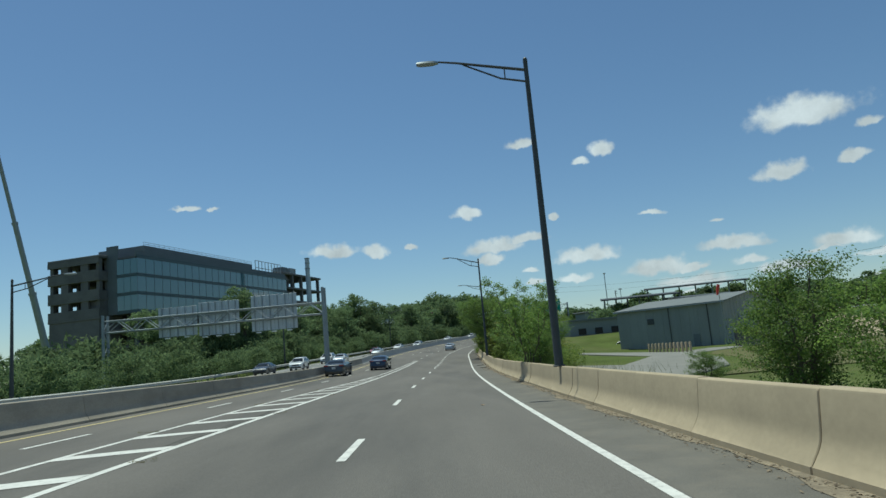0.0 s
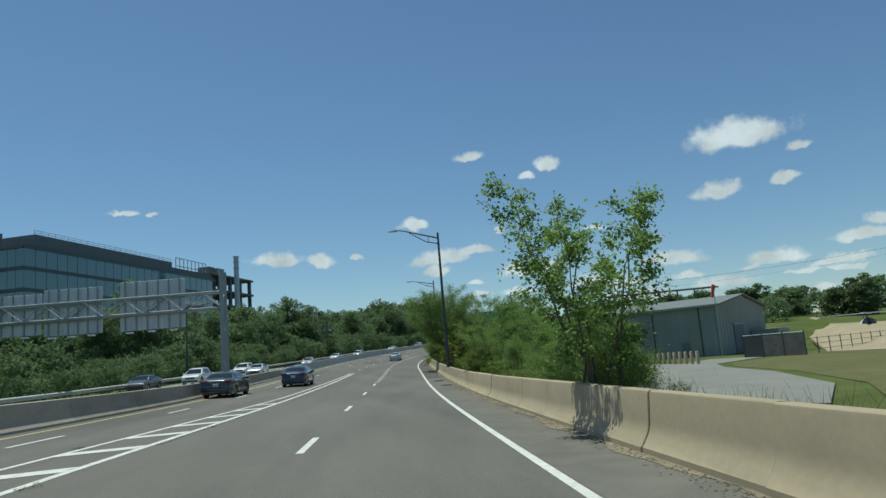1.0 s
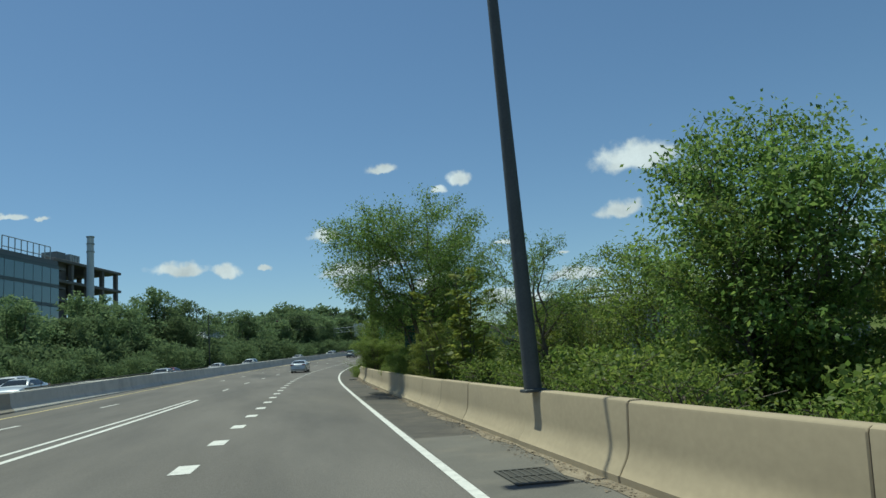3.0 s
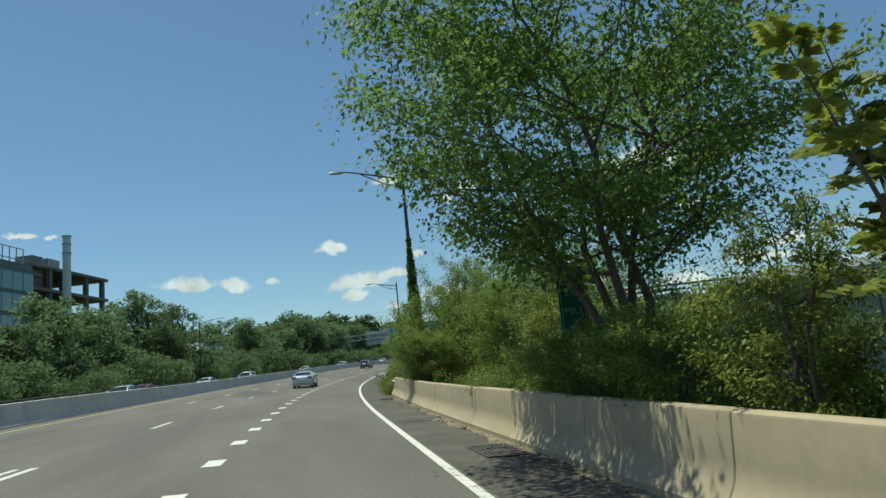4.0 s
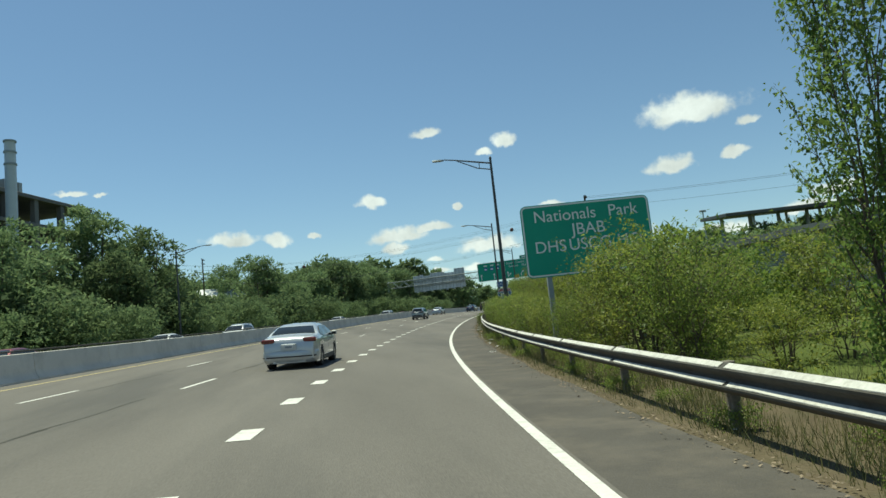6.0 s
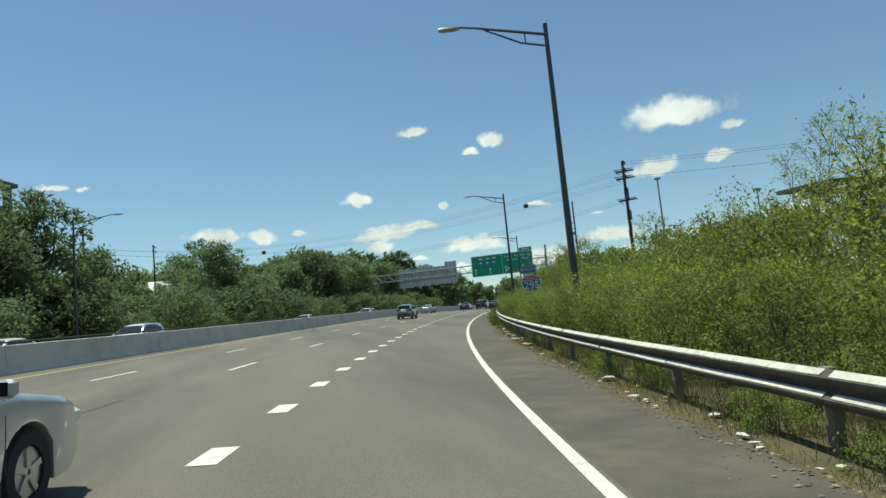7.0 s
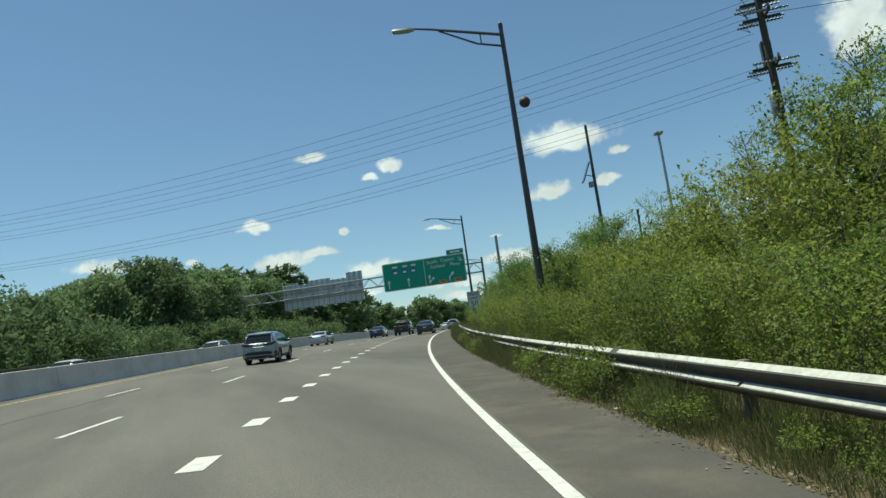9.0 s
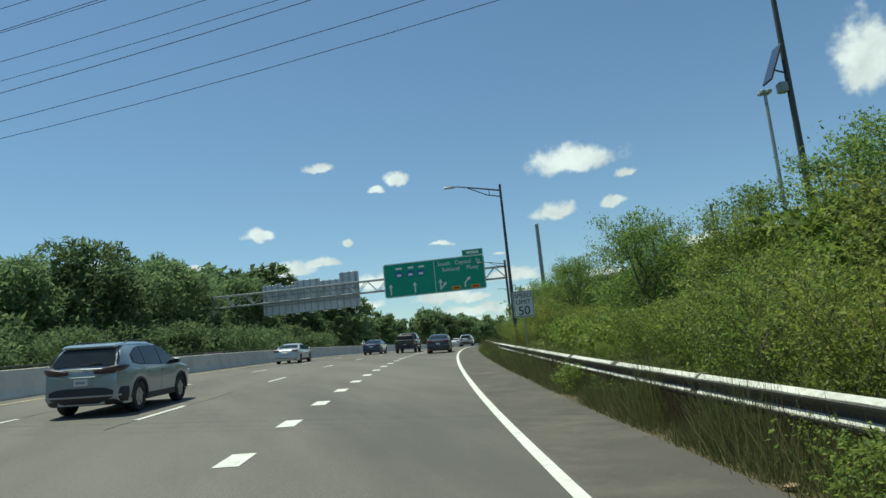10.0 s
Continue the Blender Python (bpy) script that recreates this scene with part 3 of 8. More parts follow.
def build_right_barrier():
    wall = thing("concrete_barrier", stand(30, -1.8), "tan precast concrete safety barrier beside the shoulder, stained at joints", "barrier", kind="structure")
    inv = wall.matrix_world.inverted()
    half = barrier_outline(0.87)
    rng = random.Random(2)
    knots = [-26.0 + 3.31 * k for k in range(26)] + [61.5, 64.8, 68.2, 72.0, 76.4, 79.8, 83.2, 86.6, 90.0, 93.4, 96.7, 99.6, 102.5, 105.4, 108.6, 112.6, 115.3, 117.7]
    for s, e in zip(knots[:-1], knots[1:]):
        e -= 0.014
        lift, lean = rng.uniform(-0.012, 0.012), rng.uniform(-0.012, 0.012)
        outline = [(x, z) for x, z in half] + [(0.62 - x, z) for x, z in reversed(half)]
        rings = []
        for q in (s, s + 0.012, e - 0.012, e):
            pin = 0.012 if q in (s, e) else 0.0
            ring = []
            for x, z in outline:
                x2 = x + pin if x < 0.31 else x - pin
                ring.append(inv @ at(q, -1.55 - lean - x2, max(-0.05, z + (lift if z > 0.5 else -0.05 if z == 0 else 0))))
            rings.append(ring)
        part("barrier_segment", Shape().loft(rings), M_CONCRETE, wall, smooth=True)
    # grime inside the joints
    for s in knots[1:-1]:
        ring = [inv @ at(s - 0.014, -1.575 - x, z * 0.985) for x, z in half] + [inv @ at(s - 0.014, -1.575 - (0.57 - x), z * 0.985) for x, z in reversed(half)]
        ring2 = [inv @ at(s, -1.575 - x, z * 0.985) for x, z in half] + [inv @ at(s, -1.575 - (0.57 - x), z * 0.985) for x, z in reversed(half)]
        part("joint", Shape().loft([ring, ring2]), M_JOINT, wall)
    # small cast-in lifting plates, one above a hairline crack
    for s in (10.6, 33.2, 63.0, 98.2):
        p = inv @ at(s, -1.752, 0.55)
        part("lifting_plate", Shape().bevel_box((0, 0, 0), (0.03, 0.16, 0.12), 0.008), M_GALV, wall, "small rusty steel plate", m=Matrix.Translation(p) @ Matrix.Rotation(radians(along(s) - along(30)), 4, "Z"))
    return wall


def build_median_barrier():
    wall = thing("median_barrier", stand(100, 14), "grey concrete median barrier with a narrow steel rail on top", "barrier", kind="structure")
    inv = wall.matrix_world.inverted()
    s, seg = -56.0, 6.0
    while s < 420:
        e = s + seg - 0.03
        rings = []
        for q in (s, e):
            h = float(np.interp(q, [-60, 95, 120, 420], [0.86, 0.86, 1.06, 1.06]))
            half = barrier_outline(h)
            outline = half + [(0.60 - x, z) for x, z in reversed(half)]
            rings.append([inv @ at(q, median_d(q) + x, z - (0.05 if z == 0 else 0)) for x, z in outline])
        part("barrier_segment", Shape().loft(rings), M_MEDIANTAN if s < 92 else M_MEDIAN, wall, smooth=True)
        s += seg
    top = Shape()
    pts = [inv @ at(q, median_d(q) + 0.3, float(np.interp(q, [-60, 95, 120, 420], [0.86, 0.86, 1.06, 1.06])) + 0.10) for q in np.arange(96, 420, 4.0)]
    top.tube(pts, 0.035, 6)
    part("top_rail", top, M_GALV, wall, "thin galvanised rail")
    for q in np.arange(98, 300, 6.0):
        p = inv @ at(q, median_d(q) + 0.3, 1.0)
        part("rail_post", Shape().tube([p, p + Vector((0, 0, 0.17))], 0.02, 6), M_GALV, wall)
    # paved strip between the two carriageways
    strip = wide_ribbon("median_strip", 50, 110, lambda s: median_d(s) + 0.5, lambda s: median_d(s) + float(np.interp(s, [50, 70, 85, 110], [0.6, 3.6, 3.6, 0.8])), 0.01, M_SOIL, 1)
    tagged(strip, "dusty bare strip between the carriageways", "median strip", kind="structure")


W_BEAM = [(0.0, 0.0), (0.02, 0.012), (0.095, 0.06), (0.1, 0.085), (0.02, 0.14), (0.012, 0.155), (0.012, 0.17), (0.02, 0.185), (0.095, 0.24), (0.1, 0.265), (0.02, 0.318), (0.0, 0.325)]


def build_guardrail(name, s0, s1, d_of, flip, label, post_step, top, near=True):
    """W-beam on posts. flip: +1 when the beam faces left (towards larger d)."""
    rail = thing(name, stand((s0 + s1) / 2, d_of((s0 + s1) / 2)), label, "guardrail", kind="structure")
    inv = rail.matrix_world.inverted()
    rng = random.Random(7)
    s, seg = s0, 3.81
    while s < s1:
        e = min(s + seg, s1)
        rings = []
        sag0, sag1 = rng.uniform(-0.02, 0.02), rng.uniform(-0.02, 0.02)
        for k in range(3):
            q = s + (e - s) * k / 2
            d = d_of(q)
            zz = top - 0.325
            a = [inv @ at(q, d + flip * x, zz + z) for x, z in W_BEAM]
            b = [inv @ at(q, d + flip * (x - 0.008), zz + z) for x, z in reversed(W_BEAM)]
            rings.append(a + b)
        beam = part("beam", Shape().loft(rings), M_GALV if flip > 0 else M_PALESTEEL, rail, smooth=False)
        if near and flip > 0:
            # pale strips paint the sun on the two ridges, worn away in places
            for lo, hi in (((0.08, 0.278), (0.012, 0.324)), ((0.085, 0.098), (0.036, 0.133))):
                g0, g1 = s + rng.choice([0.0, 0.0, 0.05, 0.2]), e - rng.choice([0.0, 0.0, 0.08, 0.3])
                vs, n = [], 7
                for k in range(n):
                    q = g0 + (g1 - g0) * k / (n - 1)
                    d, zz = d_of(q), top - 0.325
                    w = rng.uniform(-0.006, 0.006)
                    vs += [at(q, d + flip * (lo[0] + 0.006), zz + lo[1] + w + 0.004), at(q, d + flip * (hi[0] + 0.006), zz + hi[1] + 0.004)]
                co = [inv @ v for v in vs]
                part("coating", Shape().add(co + [v - Vector((0, 0, 0.006)) for v in co], [(2 * k, 2 * k + 1, 2 * k + 3, 2 * k + 2) for k in range(n - 1)] + [(2 * n + 2 * k, 2 * n + 2 * k + 2, 2 * n + 2 * k + 3, 2 * n + 2 * k + 1) for k in range(n - 1)]), M_PALESTEEL, beam, "pale strip painted as sun on the ridge")
        s = e
    q = s0 + 0.4
    while q < s1:
        p = at(q, d_of(q) - flip * 0.19)
        m = inv @ pose(p.x, p.y, p.z, 0, 0, along(q))
        part("post", Shape().bevel_box((0, 0, top / 2 - 0.12), (0.1, 0.15, top + 0.2), 0.01), M_POST, rail, m=m)
        part("block", Shape().bevel_box((-flip * 0.135 * -1 * -1, 0, top - 0.18), (0.13, 0.13, 0.28), 0.01), M_POST, rail, m=m)
        q += post_step
    return rail


def right_rail_d(s):
    return float(np.interp(s, [112, 118, 124, 150, 200, 230, 400], [-1.75, -1.80, -1.85, -2.1, -2.15, -2.3, -2.3]))


def left_rail_d(s):
    return float(np.interp(s, [-60, 30, 55, 420], [27.8, 27.8, 28.0, 28.2]))


build_ground()
build_road()
build_drains()
build_right_barrier()
build_median_barrier()
build_guardrail("guardrail", 116.9, 330, right_rail_d, 1, "weathered galvanised steel guardrail with pale strips painted as sunlit ridges", 1.905 * 2, 0.72)
build_guardrail("far_guardrail", -20, 400, left_rail_d, -1, "low pale steel guardrail along the far carriageway", 3.81, 0.72)


# ---------------------------------------------------------------- vegetation
def leaf_cloud(centres, radii, count, size, rng, squash=0.8, droop=0.25, elongate=1.9, plain=False):
    """Vertices and faces of many small folded leaves round the clump centres."""
    n = len(centres)
    which = rng.integers(0, n, count)
    v = rng.normal(size=(count, 3))
    v /= np.linalg.norm(v, axis=1)[:, None] + 1e-9
    r = rng.uniform(0.25, 1.0, count) ** 0.55
    p = centres[which] + v * (radii[which] * r)[:, None] * np.array([1, 1, squash])
    # leaf axes: outwards and drooping, with a random twist
    ax = v + rng.normal(scale=0.7, size=(count, 3)) - np.array([0, 0, droop])
    ax /= np.linalg.norm(ax, axis=1)[:, None] + 1e-9
    up = rng.normal(scale=0.75, size=(count, 3)) + np.array([0, 0, 0.9])
    sd = np.cross(ax, up)
    sd /= np.linalg.norm(sd, axis=1)[:, None] + 1e-9
    nm = np.cross(sd, ax)
    L = (size * rng.uniform(0.6, 1.35, count))[:, None]
    W = L / elongate
    if plain:        # far or small foliage: three-cornered leaves
        return np.stack([p - ax * L * 0.5 - sd * W * 0.5, p - ax * L * 0.5 + sd * W * 0.5, p + ax * L * 0.5 + nm * W * 0.2], 1).reshape(-1, 3)
    a = p - ax * L * 0.5
    b = p + sd * W * 0.5 + nm * W * 0.16
    c = p + ax * L * 0.5
    d = p - sd * W * 0.5 + nm * W * 0.16
    verts = np.stack([a, b, c, d], 1).reshape(-1, 3)
    return verts


def quad_mesh(name, verts, mat, c=4):
    n = len(verts) // c
    me = bpy.data.meshes.new(name)
    me.vertices.add(c * n)
    me.vertices.foreach_set("co", verts.astype(np.float32).ravel())
    me.loops.add(c * n)
    me.loops.foreach_set("vertex_index", np.arange(c * n, dtype=np.int32))
    me.polygons.add(n)
    me.polygons.foreach_set("loop_start", np.arange(0, c * n, c, dtype=np.int32))
    me.update(calc_edges=True)
    me.materials.append(mat)
    return me


def tree_parts(seed, height, spread, stems, leaves, leaf, mat, low=0.25, clump=0.22, sparse=1.0, limb_n=9, plain=False):
    """Trunk Shape and crown mesh of one tree or shrub that grows at the origin."""
    rng = np.random.default_rng(seed)
    wood = Shape()
    tips, tip_r = [], []
    for k in range(stems):
        a = 2 * math.pi * (k + rng.uniform(0, 0.6)) / stems
        lean = (0.02 if stems == 1 else 0.26) * spread
        base = np.array([math.cos(a), math.sin(a), 0]) * (0.0 if stems == 1 else 0.09 * spread)
        top = np.array([math.cos(a) * lean, math.sin(a) * lean, height * rng.uniform(0.78, 0.96)]) + base
        mid = (base + top) / 2 + rng.normal(scale=0.04 * spread, size=3) * np.array([1, 1, 0])
        r0 = 0.022 * height / (1 if stems == 1 else 1.5)
        path = [base * (1 - t) ** 2 + 2 * mid * t * (1 - t) + top * t * t for t in np.linspace(0, 1, 7)]
        path[0] = path[0] - np.array([0, 0, 0.25])
        wood.tube(path, [max(0.008, r0 * (1 - 0.88 * t)) for t in np.linspace(0, 1, 7)], 7 if height > 5 else 4)
        tips.append(top)
        tip_r.append(clump * spread * 0.8)
        for j in range(limb_n):
            t = rng.uniform(low, 0.97)
            o = base * (1 - t) ** 2 + 2 * mid * t * (1 - t) + top * t * t
            aa = rng.uniform(0, 2 * math.pi)
            prof = math.sin(math.pi * min(1.0, (0.16 + 0.84 * (t - low) / (1 - low)))) ** 0.6
            reach = spread * rng.uniform(0.55, 1.0) * max(0.25, prof)
            e = o + np.array([math.cos(aa) * reach, math.sin(aa) * reach, reach * rng.uniform(0.15, 0.75)])
            e[2] = min(e[2], height * 1.02)
            m1 = (o + e) / 2 + np.array([0, 0, 0.08 * reach])
            rr = max(0.012, r0 * (1 - t) * 0.6)
            wood.tube([o, m1, e], [rr, rr * 0.65, 0.006], 4 if height > 5 else 3, caps=False)
            tips.append(e)
            tip_r.append(clump * spread * rng.uniform(0.7, 1.25))
            for q in range(2 if height > 5 else 1):
                w = o + (e - o) * rng.uniform(0.4, 0.9)
                e2 = w + np.clip(rng.normal(scale=0.24 * spread, size=3), -0.3 * spread, 0.3 * spread) * np.array([1, 1, 0.7])
                e2[2] = min(max(e2[2], low * height * 0.6), height)
                wood.tube([w, e2], [rr * 0.5, 0.005], 3, caps=False)
                tips.append(e2)
                tip_r.append(clump * spread * rng.uniform(0.55, 1.1))
    tips, tip_r = np.array(tips), np.array(tip_r) * sparse
    verts = leaf_cloud(tips, tip_r, leaves, leaf, rng, plain=plain)
    return wood, verts


def pinnate_parts(seed, height, stems, fronds, length, leaf, spread=0.35, low=0.35, pairs=8):
    """Whip-like stems with long feathered leaves, as wood Shape and leaflet vertices."""
    rng = np.random.default_rng(seed)
    wood, out = Shape(), []
    for k in range(stems):
        a = rng.uniform(0, 2 * math.pi)
        lean = spread * rng.uniform(0.4, 1.0)
        top = np.array([math.cos(a) * lean, math.sin(a) * lean, height * rng.uniform(0.72, 1.0)])
        base = np.array([math.cos(a), math.sin(a), 0]) * 0.12 * spread
        mid = (base + top) / 2 + rng.normal(scale=0.08, size=3) * np.array([1, 1, 0]) * spread
        ts = np.linspace(0, 1, 7)
        path = [base * (1 - t) ** 2 + 2 * mid * t * (1 - t) + top * t * t for t in ts]
        path[0] = path[0] - np.array([0, 0, 0.25])
        r0 = 0.009 * height
        wood.tube(path, [max(0.005, r0 * (1 - 0.85 * t)) for t in ts], 4)
        for j in range(fronds):
            t = low + (1 - low) * rng.uniform(0.0, 0.98)
            o = base * (1 - t) ** 2 + 2 * mid * t * (1 - t) + top * t * t
            b = rng.uniform(0, 2 * math.pi)
            rise = rng.uniform(0.2, 1.1) + 2.2 * max(0.0, t - 0.75)
            v = np.array([math.cos(b), math.sin(b), rise])
            v /= np.linalg.norm(v)
            L = length * rng.uniform(0.55, 1.2) * (1.2 - 0.75 * t)
            fall = rng.uniform(0.25, 0.6) * L
            spine = [o + v * L * q - np.array([0, 0, fall * q * q]) for q in np.linspace(0, 1, 4)]
            wood.tube(spine, [0.005, 0.004, 0.003, 0.002], 3, caps=False)
            side = np.cross(v, np.array([0, 0, 1.0]))
            side /= np.linalg.norm(side) + 1e-9
            for i in range(pairs):
                q = 0.18 + 0.82 * (i + 0.5) / pairs
                p = o + v * L * q - np.array([0, 0, fall * q * q])
                for sg in (-1, 1):
                    ax = side * sg + v * 0.45 + np.array([0, 0, -rng.uniform(0.1, 0.8)])
                    ax /= np.linalg.norm(ax)
                    l = leaf * rng.uniform(0.75, 1.2) * (1.1 - 0.5 * abs(q - 0.5))
                    w = v * l * 0.27 + rng.normal(scale=0.02 * l, size=3)
                    out += [p, p + ax * l * 0.4 + w, p + ax * l, p + ax * l * 0.4 - w]
    return wood, np.array(out)


def branch_parts(seed, height, spread, stems, leaves, leaf, low=0.2, rise=0.7, limb_n=14, twig_n=5, twig=0.42, hang=0.35, lean=(0.0, 0.0), wander=0.05, fan=0.3, loose=1.3, girth=0.017, elongate=1.8, three=False, limb=1.0, uneven=0.16):
    """Stems, ascending limbs and twigs as a Shape, and leaves set along the twigs, for a tree that grows at the origin."""
    rng = np.random.default_rng(seed)
    wood = Shape()
    seg_a, seg_b = [], []
    up = np.array([0.0, 0.0, 1.0])
    for k in range(stems):
        a = 2 * math.pi * (k + rng.uniform(0, 0.5)) / stems
        out = np.array([math.cos(a), math.sin(a), 0.0])
        base = out * (0.0 if stems == 1 else 0.05 * spread)
        top = out * (0.0 if stems == 1 else fan * spread) + np.array([lean[0], lean[1], height * rng.uniform(1 - uneven, 1.0)])
        ts = np.linspace(0, 1, 8)
        path = np.array([base * (1 - t) + (top - base) * np.array([t ** 1.25, t ** 1.25, t]) + base * t for t in ts])
        path[1:-1, :2] += rng.normal(scale=wander * spread, size=(6, 2))
        path[0] -= up * 0.3
        r0 = girth * height / (1 if stems == 1 else 1.25)
        wood.tube([tuple(p) for p in path], [max(0.007, r0 * (1 - 0.9 * t)) for t in ts], 7 if height > 4 else 5)
        turn = rng.uniform(0, 6.28)
        for j in range(limb_n):
            t = low + (0.97 - low) * (j + rng.uniform(0.1, 0.9)) / limb_n
            o = np.array([np.interp(t, ts, path[:, c]) for c in range(3)])
            turn += 2.4 + rng.normal(scale=0.45)
            v = np.array([math.cos(turn), math.sin(turn), 0.0])
            if stems > 1:
                v = v + out * 0.55
                v /= np.linalg.norm(v)
            shape = math.sin(math.pi * min(0.97, 0.2 + 0.78 * (t - low) / (1 - low))) ** 0.7
            reach = spread * shape * rng.uniform(0.55, 1.1) * (1.0 if stems == 1 else 0.85) * limb
            climb = reach * rise * rng.uniform(0.5, 1.3)
            q1 = o + v * reach * 0.45 + up * climb * 0.35 + rng.normal(scale=0.05 * reach, size=3)
            q2 = o + v * reach * 0.8 + up * climb * 0.75 + rng.normal(scale=0.06 * reach, size=3)
            q3 = o + v * reach + up * min(climb, height * 1.02 - o[2])
            rr = max(0.009, r0 * (1 - 0.85 * t) * 0.5)
            wood.tube([tuple(o), tuple(q1), tuple(q2), tuple(q3)], [rr, rr * 0.7, rr * 0.42, 0.004], 4, caps=False)
            seg_a += [q1, q2]
            seg_b += [q2, q3]
            for i in range(twig_n):
                f = rng.uniform(0.18, 1.0)
                w = o + (q1 - o) * f / 0.45 if f < 0.45 else q1 + (q2 - q1) * (f - 0.45) / 0.35 if f < 0.8 else q2 + (q3 - q2) * (f - 0.8) / 0.2
                b = rng.choice([-1, 1]) * rng.uniform(0.5, 1.25)
                d = np.array([v[0] * math.cos(b) - v[1] * math.sin(b), v[0] * math.sin(b) + v[1] * math.cos(b), rise * rng.uniform(0.1, 1.2)])
                L = max(0.22, twig * reach * rng.uniform(0.5, 1.2))
                m1 = w + d * L * 0.6
                e = w + d * L - up * L * rng.uniform(0.0, 0.35)
                wood.tube([tuple(w), tuple(m1), tuple(e)], [max(0.004, rr * 0.4), 0.004, 0.002], 3, caps=False)
                seg_a += [w + (m1 - w) * 0.25, m1]
                seg_b += [m1, e]
        seg_a.append(path[-2])
        seg_b.append(path[-1])
    seg_a, seg_b = np.array(seg_a), np.array(seg_b)
    ln = np.linalg.norm(seg_b - seg_a, axis=1) + 0.05
    which = rng.choice(len(ln), leaves, p=ln / ln.sum())
    f = rng.uniform(0, 1.08, leaves)[:, None]
    dirn = (seg_b - seg_a)[which] / ln[which][:, None]
    ax = dirn * 0.55 + rng.normal(scale=0.6, size=(leaves, 3)) - np.array([0, 0, hang])
    ax /= np.linalg.norm(ax, axis=1)[:, None] + 1e-9
    L = (leaf * rng.uniform(0.55, 1.25, leaves))[:, None]
    p = seg_a[which] + (seg_b - seg_a)[which] * f + ax * L * 0.6 + rng.normal(scale=leaf * loose, size=(leaves, 3)) * np.array([1, 1, 0.8])
    sd = np.cross(ax, rng.normal(scale=0.7, size=(leaves, 3)) + np.array([0, 0, 1.0]))
    sd /= np.linalg.norm(sd, axis=1)[:, None] + 1e-9
    nm = np.cross(sd, ax)
    W = L / elongate
    if three:
        return wood, np.stack([p - ax * L * 0.5 - sd * W * 0.5, p - ax * L * 0.5 + sd * W * 0.5, p + ax * L * 0.5 + nm * W * 0.2], 1).reshape(-1, 3)
    return wood, np.stack([p - ax * L * 0.5, p + sd * W * 0.5 + nm * W * 0.18, p + ax * L * 0.5, p - sd * W * 0.5 + nm * W * 0.18], 1).reshape(-1, 3)


PROTO = {}


def branchy(key, name, label, category, mat, *a, **k):
    wood, verts = branch_parts(*a, **k)
    root = thing(name, pose(0, 0, -300), label, category)
    part("trunk", wood, M_BARK, root)
    part("crown", quad_mesh("crown", verts, mat, 3 if k.get("three") else 4), mat, root)
    PROTO[key] = [root, False]


def feathered(key, name, label, category, mat, *a, **k):
    wood, verts = pinnate_parts(*a, **k)
    root = thing(name, pose(0, 0, -300), label, category)
    part("trunk", wood, M_BARK, root)
    part("crown", quad_mesh("crown", verts, mat), mat, root)
    PROTO[key] = [root, False]


def thicket(name, key, spots, label, category, mat, by_xy=False):
    """Many shrubs of one kind grown into each other, as one mesh. spots: station, offset, size, turn."""
    crown = [c for c in PROTO[key][0].children if c.name.startswith("crown")][0]
    base = np.empty(len(crown.data.vertices) * 3, dtype=np.float32)
    crown.data.vertices.foreach_get("co", base)
    base = base.reshape(-1, 3)
    out = []
    for s, d, size, turn in spots:
        p = Vector((s, d, 0)) if by_xy else at(s, d)
        z = ground_z(p.x, p.y) - 0.05
        c, q = math.cos(radians(turn)), math.sin(radians(turn))
        x = (base[:, 0] * c - base[:, 1] * q) * size + p.x
        y = (base[:, 0] * q + base[:, 1] * c) * size + p.y
        out.append(np.stack([x, y, base[:, 2] * size + z], 1))
    tagged(new(name, quad_mesh(name, np.concatenate(out), mat, crown.data.polygons[0].loop_total)), label, category, kind="stuff")


def prototype(key, name, label, category, *a, mat=None, bark=None, **k):
    plain = key in ("shrub", "backshrub", "far", "far2", "far3", "farshrub", "edgeshrub", "distant", "distant2")
    wood, verts = tree_parts(*a, mat, plain=plain, **k)
    root = thing(name, pose(0, 0, -300), label, category)
    part("trunk", wood, bark or M_BARK, root)
    part("crown", quad_mesh("crown", verts, mat, 3 if plain else 4), mat, root)
    PROTO[key] = [root, False]


def plant(key, x, y, z, size, turn, label="", group="", wide=1.0):
    """Sets a tree of that kind; the first use moves the first-built one, later ones are copies."""
    root, used = PROTO[key]
    m = pose(x, y, z, 0, 0, turn) @ Matrix.Diagonal((size * wide, size * wide, size, 1))
    if not used:
        root.matrix_world = m
        PROTO[key][1] = True
        ob = root
    else:
        ob = _copy(root, m)
    if label:
        tagged(ob, label)
    if group:
        tagged(ob, group=group)
    return ob


def _copy(root, m):
    keep = root.scale.copy()
    root.scale = (1, 1, 1)
    ob = copy_thing(root, m)
    root.scale = keep
    return ob


def plant_road(key, s, d, size, turn, **k):
    p = at(s, d)
    return plant(key, p.x, p.y, ground_z(p.x, p.y) - 0.05, size, turn, **k)


# name: key, seed, height, spread, stems, leaves, leaf length
branchy("elm", "tree", "sparse young elm with ascending branches, rooted behind the barrier", "tree", M_LEAF_B, 5, 6.6, 2.1, 6, 9500, 0.115, low=0.28, rise=0.9, limb_n=11, twig_n=5, twig=0.6, lean=(-0.75, 0.0), loose=0.9, fan=0.85, elongate=1.5, girth=0.0085, limb=0.5, uneven=0.3, hang=0.3)
branchy("dense", "tree", "rounded dark green tree behind the barrier", "tree", M_LEAF_B, 11, 6.0, 2.2, 4, 15000, 0.115, low=0.1, rise=0.75, limb_n=12, twig_n=6, twig=0.5, loose=1.5)
